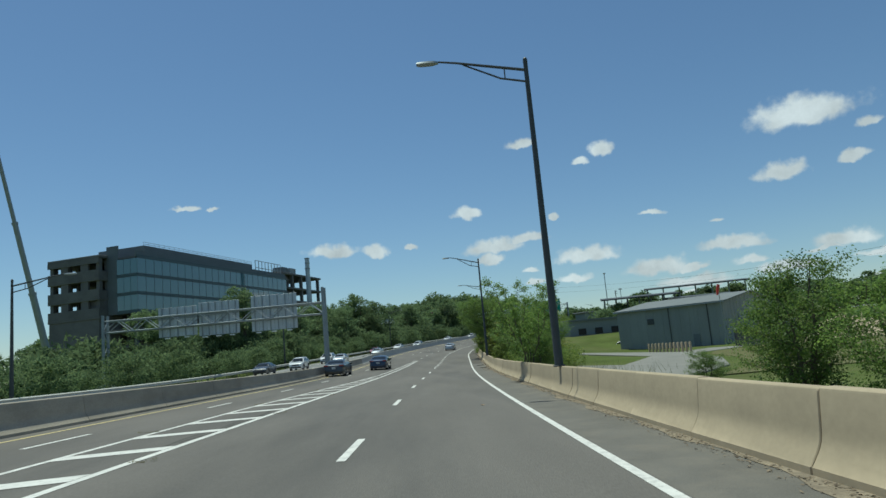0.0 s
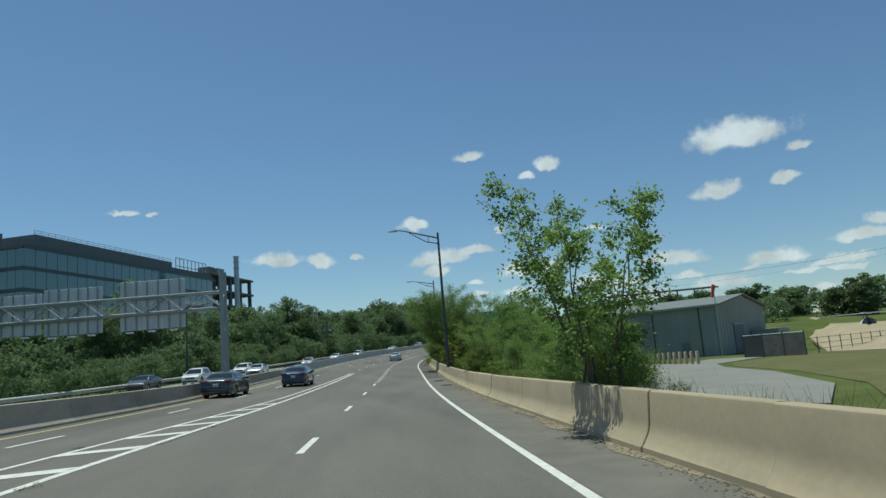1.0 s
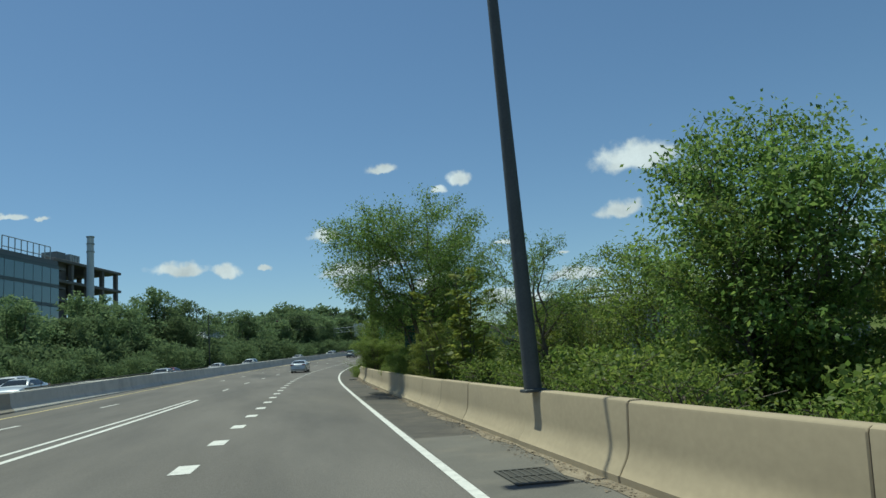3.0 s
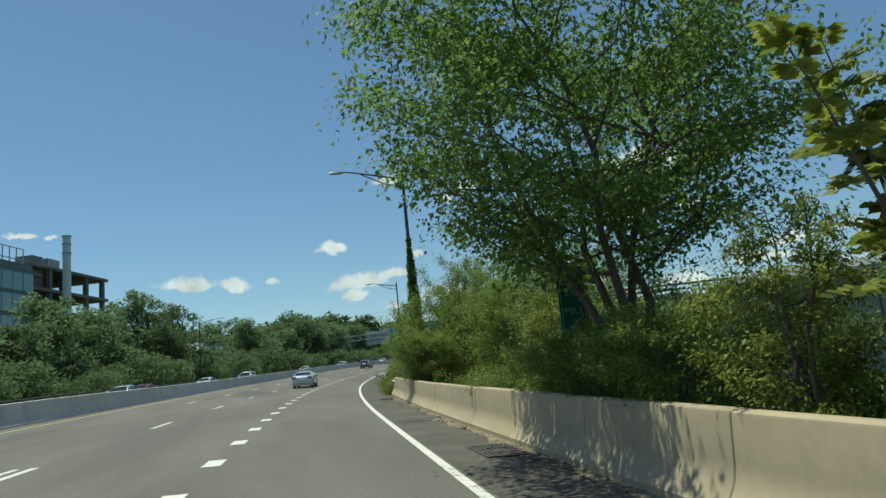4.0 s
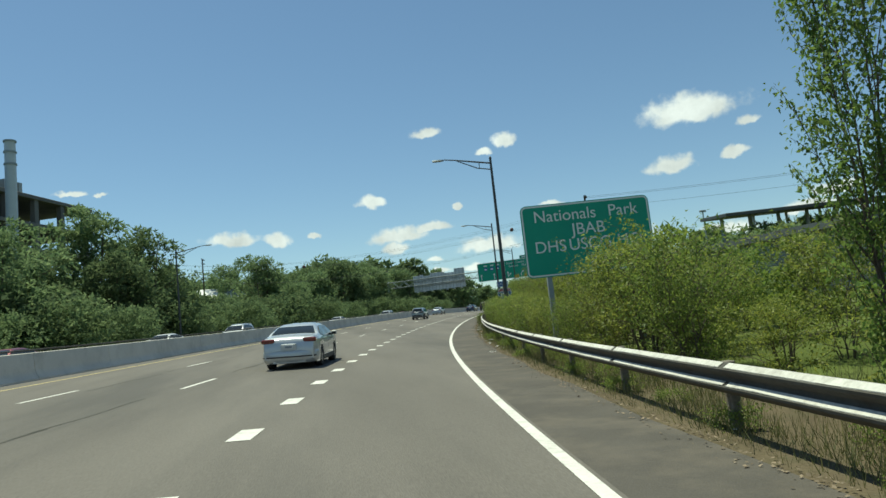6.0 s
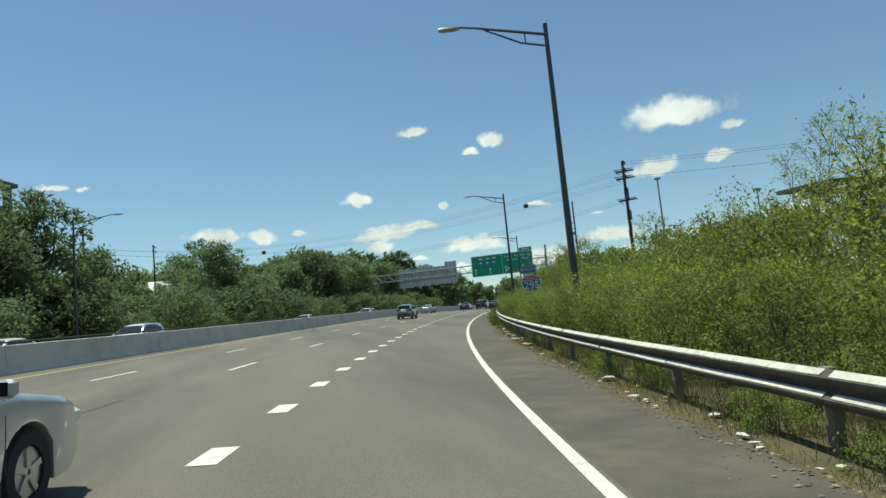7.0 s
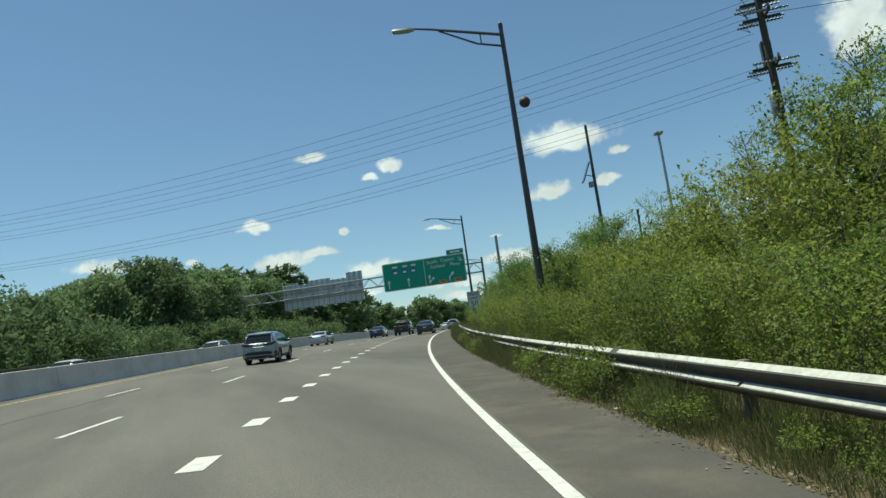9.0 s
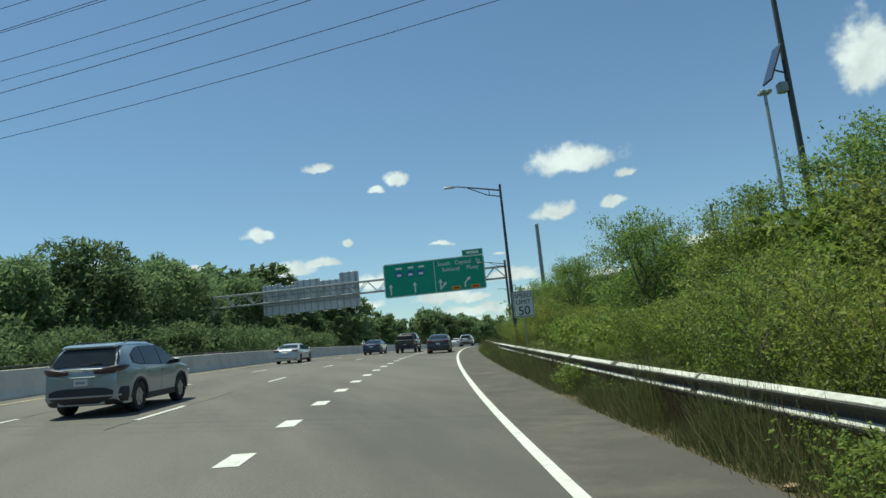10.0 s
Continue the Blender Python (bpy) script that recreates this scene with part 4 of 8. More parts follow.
branchy("dense2", "tree", "dense green roadside tree", "tree", M_LEAF_A, 12, 6.0, 2.4, 4, 13000, 0.12, low=0.08, rise=0.7, limb_n=12, twig_n=6, twig=0.5, loose=1.5)
branchy("fine", "tree", "dense bright green roadside tree with small leaves", "tree", M_LEAF_A, 17, 6.0, 2.2, 3, 24000, 0.082, low=0.06, rise=0.85, limb_n=15, twig_n=7, twig=0.5, loose=1.6, three=True)
branchy("over", "shrub", "leafy green bush added to shade the barrier's face", "shrub", M_LEAF_A, 27, 6.0, 2.3, 3, 15000, 0.11, low=0.4, rise=0.6, limb_n=10, twig_n=7, twig=0.5, loose=1.4, three=True)
branchy("mid", "tree", "rounded green tree rising from the verge thicket", "tree", M_LEAF_B, 44, 6.0, 2.3, 4, 9000, 0.14, low=0.08, rise=0.7, limb_n=11, twig_n=5, twig=0.5, loose=1.6, three=True)
branchy("open", "tree", "slim open-crowned young tree with visible twigs", "tree", M_LEAF_B, 13, 6.0, 2.1, 3, 11000, 0.08, low=0.2, rise=0.8, limb_n=13, twig_n=7, twig=0.42, loose=1.2, three=True)
branchy("canopy", "tree", "open young tree with stems spreading from its foot", "tree", M_LEAF_B, 15, 5.6, 2.6, 6, 21000, 0.085, low=0.22, rise=0.8, limb_n=11, twig_n=6, twig=0.55, loose=1.3, fan=0.75, girth=0.010, limb=0.55, uneven=0.3, lean=(-0.6, 0.0))
branchy("big", "tree", "tall spreading multi-stemmed tree leaning over the barrier", "tree", M_LEAF_B, 14, 10.0, 4.4, 5, 56000, 0.135, low=0.34, rise=0.55, limb_n=17, twig_n=9, twig=0.42, loose=1.9, fan=0.45, lean=(-0.9, 0.0), girth=0.015)
branchy("gold", "tree", "bright yellow-green young tree behind the barrier", "tree", M_LEAF_C, 19, 6.0, 1.7, 3, 11000, 0.12, low=0.12, rise=0.6, limb_n=12, twig_n=5, twig=0.45, hang=0.6, loose=1.2, elongate=2.2)
prototype("shrub", "shrub", "bright yellow-green shrub on the verge", "shrub", 15, 3.2, 1.9, 6, 5600, 0.105, mat=M_LEAF_C, low=0.06, clump=0.24, limb_n=6)
branchy("midshrub", "shrub", "green shrub in the verge thicket", "shrub", M_LEAF_C, 46, 3.2, 1.7, 7, 5200, 0.095, low=0.08, rise=1.2, limb_n=7, twig_n=4, twig=0.5, loose=1.5, fan=0.55, girth=0.007, three=True)
branchy("shrub2", "shrub", "dense green shrub on the verge", "shrub", M_LEAF_A, 16, 3.2, 1.8, 7, 6600, 0.09, low=0.06, rise=1.1, limb_n=7, twig_n=5, twig=0.5, loose=1.5, fan=0.55, girth=0.007, three=True)
prototype("backshrub", "shrub", "tall green shrub at the back of the verge", "shrub", 26, 3.2, 2.0, 4, 1900, 0.24, mat=M_LEAF_A, low=0.1, clump=0.26, limb_n=7)
branchy("whip", "sapling", "slim wispy sapling with thin twigs above the shrubs", "sapling", M_LEAF_C, 61, 4.5, 0.75, 2, 1500, 0.075, low=0.25, rise=1.5, limb_n=14, twig_n=3, twig=0.5, loose=0.8, fan=0.6, girth=0.005, elongate=2.6)
branchy("whip2", "sapling", "slim wispy sapling with thin twigs above the shrubs", "sapling", M_LEAF_A, 63, 4.5, 0.8, 3, 2000, 0.075, low=0.2, rise=1.5, limb_n=12, twig_n=3, twig=0.5, loose=0.8, fan=0.6, girth=0.005, elongate=2.6)
branchy("column", "tree", "slim upright young tree behind the guardrail", "tree", M_LEAF_B, 65, 5.5, 0.85, 4, 10500, 0.08, low=0.05, rise=1.9, limb_n=15, twig_n=4, twig=0.5, loose=0.9, fan=0.45, girth=0.008)
feathered("sumac", "tree", "bright green young tree with long feathered leaves over the barrier", "tree", M_LEAF_C, 58, 5.6, 7, 30, 0.95, 0.2, spread=1.9, low=0.25, pairs=9)
prototype("low", "shrub", "low weedy bush behind the barrier", "shrub", 18, 1.3, 1.1, 5, 1100, 0.12, mat=M_LEAF_A, low=0.05, clump=0.3, limb_n=5)
prototype("lowfine", "shrub", "low weedy bush behind the barrier", "shrub", 48, 1.3, 1.1, 6, 2200, 0.075, mat=M_LEAF_A, low=0.05, clump=0.27, limb_n=6)
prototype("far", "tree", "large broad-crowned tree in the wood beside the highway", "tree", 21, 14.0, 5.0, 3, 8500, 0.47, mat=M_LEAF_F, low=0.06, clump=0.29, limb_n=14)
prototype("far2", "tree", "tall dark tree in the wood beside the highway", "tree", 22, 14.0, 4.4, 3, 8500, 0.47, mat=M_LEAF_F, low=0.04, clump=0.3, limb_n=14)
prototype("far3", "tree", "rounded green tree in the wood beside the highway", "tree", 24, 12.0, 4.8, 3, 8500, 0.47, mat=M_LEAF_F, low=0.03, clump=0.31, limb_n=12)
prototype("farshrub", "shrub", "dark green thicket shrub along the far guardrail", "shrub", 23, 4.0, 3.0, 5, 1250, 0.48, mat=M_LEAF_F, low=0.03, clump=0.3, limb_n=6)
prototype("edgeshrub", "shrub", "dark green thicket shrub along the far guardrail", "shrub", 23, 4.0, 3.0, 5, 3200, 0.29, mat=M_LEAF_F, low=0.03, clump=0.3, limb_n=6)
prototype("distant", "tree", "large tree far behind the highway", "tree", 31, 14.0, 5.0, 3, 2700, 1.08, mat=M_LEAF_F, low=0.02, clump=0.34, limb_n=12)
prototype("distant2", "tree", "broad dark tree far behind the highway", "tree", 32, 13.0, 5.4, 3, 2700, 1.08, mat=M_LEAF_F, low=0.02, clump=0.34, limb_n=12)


def build_right_vegetation():
    rng = random.Random(31)
    g = "trees beside the right shoulder"
    # (kind, station, offset, size, width)
    for s, d, z, w in ((19.0, -7.9, 0.74, 1.05), (16.2, -8.8, 0.66, 1.15), (21.6, -8.7, 0.6, 1.15), (27.6, -8.4, 0.3, 1.3)):
        plant_road("dense", s, d, z, 40 + s * 17, group=g, wide=w)
    plant_road("elm", 34.4, -2.3, 0.84, along(33.5) + 60, group=g, wide=1.05)
    plant_road("dense", 43.2, -3.6, 0.5, 75, group=g, wide=1.0)
    for s, d, z in ((38.6, -3.1, 0.44), (35.6, -3.0, 0.4), (36.9, -3.4, 0.46)):
        plant_road("dense", s, d, z, s * 15, group=g, label="dark green bush crowding the foot of a young elm")
    for s, d, z in ((34.4, -2.9, 0.42), (36.2, -3.2, 0.55), (40.6, -3.4, 0.27), (45.0, -4.2, 0.4), (46.0, -4.6, 0.55), (48.3, -5.2, 0.5), (51.5, -5.5, 0.7), (54.0, -5.5, 0.5), (57.0, -5.4, 0.5), (32.6, -2.9, 0.3)):
        plant_road("shrub2", s, d, z, s * 40, group=g)
    plant_road("dense", 73.4, -7.3, 1.18, 10, group=g, wide=1.0)
    plant_road("dense", 72.8, -7.9, 1.05, 130, group=g, wide=1.15)
    plant_road("fine", 72.6, -6.6, 0.8, 300, group=g)
    plant_road("gold", 70.5, -8.2, 0.62, 200, group=g)
    plant_road("canopy", 57.9, -3.8, 0.7, along(58.2) - 25, group=g, wide=1.2)
    plant_road("dense", 54.0, -4.1, 0.46, 100, group=g, wide=1.0, label="rounded dark bush behind the barrier")
    plant_road("dense", 51.0, -4.6, 0.34, 200, group=g, wide=1.1, label="rounded dark bush behind the barrier")
    plant_road("open", 63.2, -7.0, 0.8, 170, group=g)
    plant_road("column", 67.4, -7.6, 0.9, 60, group=g, wide=1.5)
    plant_road("open", 82.4, -5.6, 0.95, 150, group=g, wide=1.1)
    plant_road("dense2", 79.5, -8.0, 0.85, 20, group=g)
    plant_road("big", 91.4, -3.3, 0.84, along(91.8), group=g)
    plant_road("gold", 86.9, -2.75, 0.5, 40, group=g, wide=1.1)
    plant_road("sumac", 85.75, -3.8, 0.92, 70, group=g)
    plant_road("fine", 86.6, -6.4, 0.72, 250, group=g)
    plant_road("fine", 90.4, -5.6, 0.5, 20, group=g)
    plant_road("dense2", 88.0, -9.4, 0.8, 250, group=g)
    plant_road("fine", 99.9, -5.7, 0.84, 80, group=g, wide=1.1)
    plant_road("gold", 97.9, -4.4, 0.62, 30, group=g)
    plant_road("dense", 102.6, -6.6, 0.82, 300, group=g)
    plant_road("fine", 105.4, -5.2, 0.8, 30, group=g)
    plant_road("open", 109.6, -7.0, 1.05, 120, group=g)
    plant_road("dense2", 107.4, -5.6, 0.86, 200, group=g)
    plant_road("fine", 112.4, -4.7, 1.16, 210, group=g, wide=0.85)
    plant_road("fine", 111.4, -2.95, 0.85, 40, group=g, wide=0.95)
    plant_road("fine", 114.6, -5.6, 1.05, 60, group=g, wide=0.85)
    # bushes added close behind the barrier to cast shade on its face
    for s, d, z, w in ((108.5, -2.4, 0.54, 1.1), (109.8, -2.45, 0.56, 1.1), (56.9, -2.4, 0.38, 1.1), (88.6, -2.45, 0.37, 1.2), (90.2, -2.45, 0.36, 1.2), (91.8, -2.45, 0.38, 1.2), (93.3, -2.5, 0.35, 1.2)):
        plant_road("over", s, d, z, s * 53, group=g, wide=w)
    plant_road("open", 113.4, -9.6, 1.55, 200, group=g)
    plant_road("shrub2", 109.4, -4.4, 0.8, 250, group=g)
    plant_road("shrub", 113.5, -4.2, 0.8, 15, group=g)
    for key, s, d, z in (("fine", 118.5, -6.6, 0.92), ("open", 117.8, -6.2, 0.95), ("shrub2", 122.0, -5.2, 0.95), ("shrub", 125.0, -6.2, 0.95), ("dense", 124.0, -9.0, 0.85), ("shrub2", 119.6, -4.3, 0.7)):
        plant_road(key, s, d, z, s * 31, group=g)
    plant_road("column", 127.5, -3.2, 0.97, 260, group=g, wide=0.72)
    plant_road("column", 205.2, -4.5, 0.62, 90, group=g, wide=1.5)
    plant_road("dense2", 122.0, -8.5, 0.82, 60, group=g)
    plant_road("dense", 128.0, -10.0, 0.72, 160, group=g)
    plant_road("shrub2", 134.5, -4.0, 0.85, 5, group=g)
    plant_road("shrub", 138.0, -4.4, 0.95, 77, group=g)
    plant_road("shrub2", 141.0, -4.8, 0.9, 140, group=g)
    # strip of low bushes just behind the barrier
    for k in range(30):
        s = 46 + k * 2.4 + rng.uniform(-0.8, 0.8)
        plant_road("lowfine", s, -3.55 - rng.uniform(0, 1.4), rng.uniform(0.65, 1.25), rng.uniform(0, 360), group="low bushes behind the barrier")
    for s in (90.2, 91.4, 92.5, 93.6, 94.8, 96.0, 97.2):
        plant_road("shrub2", s, -3.3 - rng.uniform(0, 1.4), rng.uniform(0.42, 0.6), rng.uniform(0, 360), group="low bushes behind the barrier")
    back = []
    for k in range(14):
        s = 76 + k * 3.0 + rng.uniform(-1, 1)
        plant_road(rng.choice(["shrub", "shrub2", "midshrub"]), s, -5.2 - rng.uniform(0, 5.0), rng.uniform(0.75, 1.15), rng.uniform(0, 360), group="shrubs beside the right shoulder")
    # front of the hedge, close behind the rail
    for k in range(36):
        s = 139 + 2.15 * k + rng.uniform(-0.5, 0.5)
        small = 0.55 if 174 < s < 188.5 else 1.0
        plant_road("midshrub" if k % 3 == 0 else "shrub2", s, -3.15 - rng.uniform(0, 0.5), rng.uniform(0.46, 0.66) * small, rng.uniform(0, 360), group="shrubs beside the right shoulder")
    # hedge-like verge thicket along the guardrail
    for row, (d0, n, sc) in enumerate(((-4.3, 46, 0.72), (-6.3, 40, 1.0), (-9.0, 32, 1.2), (-12.5, 22, 1.4))):
        for k in range(n):
            s = 119 + (k + rng.uniform(-0.3, 0.3)) * (146 / n)
            grow = float(np.interp(s, [118, 135, 165, 195, 215, 260], [0.8, 0.9, 1.02, 1.05, 0.92, 0.9])) * rng.choice([0.8, 0.95, 1.05, 1.15])
            if row == 0 and (172 < s < 188.5 or 222 < s < 241.5):
                grow *= 0.42
            if row == 1 and 164 < s < 176:
                grow *= 0.78
            if row == 1 and (176 < s < 188 or 220 < s < 241):
                grow *= 0.72
            key = rng.choice(["shrub", "shrub", "shrub2"]) if s < 205 else rng.choice(["shrub2", "shrub2", "midshrub"])
            if row == 1 and rng.random() < (0.7 if s < 205 else 0.3):
                key = "midshrub"
            if row >= 2:
                key = "backshrub"
            if row >= 2 and rng.random() < 0.12 and not 150 < s < 195:
                key, grow = "mid", grow * 0.52
            if key == "backshrub":
                grow *= 0.8 if 166 < s < 184 else 1.0
                back.append((s, d0 + rng.uniform(-0.7, 0.7), sc * grow * 0.82 * rng.uniform(0.82, 1.15), rng.uniform(0, 360)))
                continue
            plant_road(key, s, d0 + rng.uniform(-0.7, 0.7), sc * grow * 0.82 * rng.uniform(0.82, 1.15), rng.uniform(0, 360), group="shrubs beside the right shoulder")
    for s, d, z in ((148, -6.4, 1.0), (155, -7.4, 1.25), (158, -8.2, 1.2), (167, -7.0, 1.45), (171, -6.2, 1.0), (178, -8, 1.0), (190, -6.6, 1.2), (193, -7.4, 1.3), (199, -8.0, 1.1), (176, -5.6, 0.9), (151.5, -7.0, 0.9), (153, -5.9, 0.75), (160, -6.6, 0.9), (164.4, -7.2, 1.0), (169.5, -6.8, 1.1), (174, -7.5, 1.1), (184, -6.8, 1.0), (187.5, -6.2, 1.0), (195.5, -6.4, 1.15), (202, -6.8, 1.05), (143, -6.2, 0.85), (145.5, -7.4, 1.0)):
        plant_road(rng.choice(["whip", "whip", "whip2", "whip2"]), s, d, z * rng.choice([0.7, 0.82, 0.95]) * (0.75 if 163 < s < 177 else 1.0), rng.uniform(0, 360), group="saplings beside the right shoulder")
    for s, d, z in ((196, -8.8, 0.85), (206, -9.5, 0.66), (214, -8.4, 0.52), (221, -10, 0.78), (226, -6.2, 0.74), (232, -8.2, 0.8), (241, -6.6, 0.75), (248, -8.5, 0.8), (258, -7, 0.75), (268, -6.5, 0.8), (280, -7.5, 0.85), (292, -6.8, 0.9)):
        plant_road(rng.choice(["dense2", "mid", "mid"]) if s > 200 else "dense2", s, d, z, rng.uniform(0, 360), group=g)
    for key, s, d, z, w in (("mid", 227.5, -10.8, 0.78, 1.1), ("dense2", 222.0, -7.6, 0.62, 1.0), ("mid", 219.0, -10.5, 0.8, 1.0), ("dense", 229.5, -8.2, 0.66, 1.1), ("fine", 261.0, -9.5, 0.95, 1.1), ("fine", 256.0, -7.6, 0.7, 1.1), ("fine", 214.0, -9.0, 0.52, 1.0)):
        plant_road(key, s, d, z, s * 37, group=g, wide=w)
    under = [(205 + k * 0.62 + rng.uniform(-0.6, 0.6), -4.4 - rng.uniform(0, 4.2), rng.uniform(0.7, 1.15), rng.uniform(0, 360)) for k in range(58)]
    under += [(60 + k * 0.75 + rng.uniform(-0.6, 0.6), -4.6 - rng.uniform(0, 4.5), rng.uniform(1.0, 1.6), rng.uniform(0, 360)) for k in range(30)]
    fine = [(44 + k * 0.5 + rng.uniform(-0.5, 0.5), -3.1 - rng.uniform(0, 2.5), rng.uniform(0.6, 0.95), rng.uniform(0, 360)) for k in range(34)]
    fine += [(172 + k * 0.5 + rng.uniform(-0.5, 0.5), -4.2 - rng.uniform(0, 4.5), rng.uniform(1.0, 1.5), rng.uniform(0, 360)) for k in range(40)]
    thicket("fine_underbrush", "lowfine", fine, "low green underbrush with small leaves", "thicket", M_LEAF_A)
    thicket("underbrush", "low", under, "low green underbrush between the shrubs", "thicket", M_LEAF_A)
    thicket("verge_thicket", "backshrub", back, "tall green shrubs grown together at the back of the verge", "thicket", M_LEAF_A)
    thicket("bend_thicket", "farshrub", [(262 + k * 7, -5.5 - rng.uniform(0, 3), rng.uniform(0.6, 1.0), rng.uniform(0, 360)) for k in range(14)], "dark shrubs grown together along the bend", "thicket", M_LEAF_F)


def build_left_vegetation():
    rng = random.Random(41)
    g = "trees of the wood beyond the far carriageway"
    bush, edge = [], []
    for k in range(60):
        s = 42 + k * 5.0 + rng.uniform(-1.5, 1.5)
        edge.append((s, 31 + rng.uniform(0, 3.5), rng.uniform(0.6, 1.2) * float(np.interp(s, [40, 100, 130], [0.8, 1.0, 1.15])), rng.uniform(0, 360)))
    for k in range(40):
        s = 120 + k * 6.0 + rng.uniform(-2, 2)
        bush.append((s, 35 + rng.uniform(0, 3.5), rng.uniform(1.2, 1.7), rng.uniform(0, 360)))
    for k in range(34):
        s = 118 + k * 7.2 + rng.uniform(-2.5, 2.5)
        h = float(np.interp(s, [110, 140, 180, 230, 265, 330], [0.76, 0.98, 1.18, 1.25, 1.4, 1.45])) * rng.choice([0.78, 0.9, 1.0, 1.08, 0.85])
        if 203 < s < 226:
            h *= 0.5
        elif 226 <= s < 262:
            h *= 0.45 if s < 236 else 0.8
        plant_road(rng.choice(["far", "far2", "far3"]), s, 39 + rng.uniform(0, 6), h, rng.uniform(0, 360), group=g)
    for k in range(20):
        s = 130 + k * 14.0 + rng.uniform(-3, 3)
        h = float(np.interp(s, [110, 180, 330, 420], [0.9, 1.25, 1.6, 1.7])) * rng.uniform(0.85, 1.12) * (0.5 if 238 < s < 262 else 1.0)
        plant_road(rng.choice(["far", "far2", "far3"]), s, 52 + rng.uniform(0, 14), h, rng.uniform(0, 360), group=g)
    for k in range(26):
        s = 335 + k * 8
        plant_road(rng.choice(["distant", "distant2"]), s, 33 + rng.uniform(0, 8), rng.uniform(0.75, 1.1), rng.uniform(0, 360), group=g)
        if k >= 8:
            plant_road(rng.choice(["distant", "distant2"]), s - 20, -12 - rng.uniform(0, 9), rng.uniform(0.45, 0.75), rng.uniform(0, 360), group=g)
    for k in range(16):
        s = 60 + k * 4.4 + rng.uniform(-1.5, 1.5)
        if k % 2:
            plant_road("far3", s, 46 + rng.uniform(0, 8), rng.uniform(0.42, 0.58), rng.uniform(0, 360), group=g)
        else:
            bush.append((s, 40 + rng.uniform(0, 8), rng.uniform(1.1, 1.6), rng.uniform(0, 360)))
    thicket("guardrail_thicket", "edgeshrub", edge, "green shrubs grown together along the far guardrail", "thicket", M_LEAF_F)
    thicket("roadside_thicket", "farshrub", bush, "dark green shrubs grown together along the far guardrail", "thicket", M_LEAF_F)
    plant_road("far", 199, 38.0, 1.1, 60, group=g)
    plant_road("far3", 192, 36.5, 1.0, 10, group=g)
    # tree in front of the building, and the ones far ahead
    plant_road("far", 121.5, 40.5, 1.14, 20, group=g, wide=0.95, label="large tree with a pale olive crown before the office block")
    for k in range(26):
        a = rng.uniform(-0.12, 0.55)
        r = rng.uniform(330, 470)
        x, y = -r * math.sin(a) + 10, r * math.cos(a)
        s, d = station_of([x], [y])
        if -12 < d[0] < 34:
            continue
        plant(rng.choice(["distant", "distant2"]), x, y, ground_z(x, y), rng.uniform(1.4, 2.0), rng.uniform(0, 360), group=g, wide=1.25)
    for x, y, z in ((6, 362, 1.95), (14, 372, 1.8), (-4, 366, 1.7), (-16, 352, 1.55), (24, 384, 1.6), (-30, 345, 1.6), (-48, 330, 1.5)):
        plant(rng.choice(["distant", "distant2"]), x, y, ground_z(x, y), z, rng.uniform(0, 360), group=g, wide=0.95)
    # behind the sheds on the right
    g2 = "trees behind the parking ground"
    for k in range(34):
        a = radians(-14 - 1.35 * k + rng.uniform(-0.6, 0.6))
        r = rng.uniform(190, 260) * (1.25 if k < 10 else 1.0)
        x, y = -r * math.sin(a), r * math.cos(a)
        plant(rng.choice(["distant", "distant2"]), x, y, ground_z(x, y) - 0.5, rng.uniform(0.5, 0.78), rng.uniform(0, 360), group=g2, wide=1.3)
    low = []
    for k in range(40):
        a = radians(-14 - 1.15 * k + rng.uniform(-0.6, 0.6))
        r = rng.uniform(180, 215)
        low.append((-r * math.sin(a), r * math.cos(a), rng.uniform(1.0, 1.7), rng.uniform(0, 360)))
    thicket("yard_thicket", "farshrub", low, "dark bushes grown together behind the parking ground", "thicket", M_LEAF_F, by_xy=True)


build_right_vegetation()
build_left_vegetation()
for k in ("backshrub", "farshrub", "edgeshrub"):         # these grow only within the thickets
    for ob in (*PROTO[k][0].children, PROTO[k][0]):
        bpy.data.objects.remove(ob)


# ---------------------------------------------------------------- lamps, signs and poles along the road
def lettering(name, text, size, mat, parent, m, thick=0.004, align="CENTER"):
    """Flat lettering in the built-in font, as a mesh. Local x right, y up."""
    cu = bpy.data.curves.new("letters", "FONT")
    cu.body, cu.size, cu.align_x, cu.align_y, cu.extrude = text, size, align, "CENTER", thick
    tmp = new("letters", cu)
    me = bpy.data.meshes.new_from_object(tmp.evaluated_get(bpy.context.evaluated_depsgraph_get()))
    bpy.data.objects.remove(tmp)
    me.materials.clear()
    me.materials.append(mat)
    ob = new(name, me)
    ob.parent = parent
    ob.matrix_basis = m
    return ob


FACE = Matrix.Rotation(radians(90), 4, "X")     # local x right, y up: seen from -y


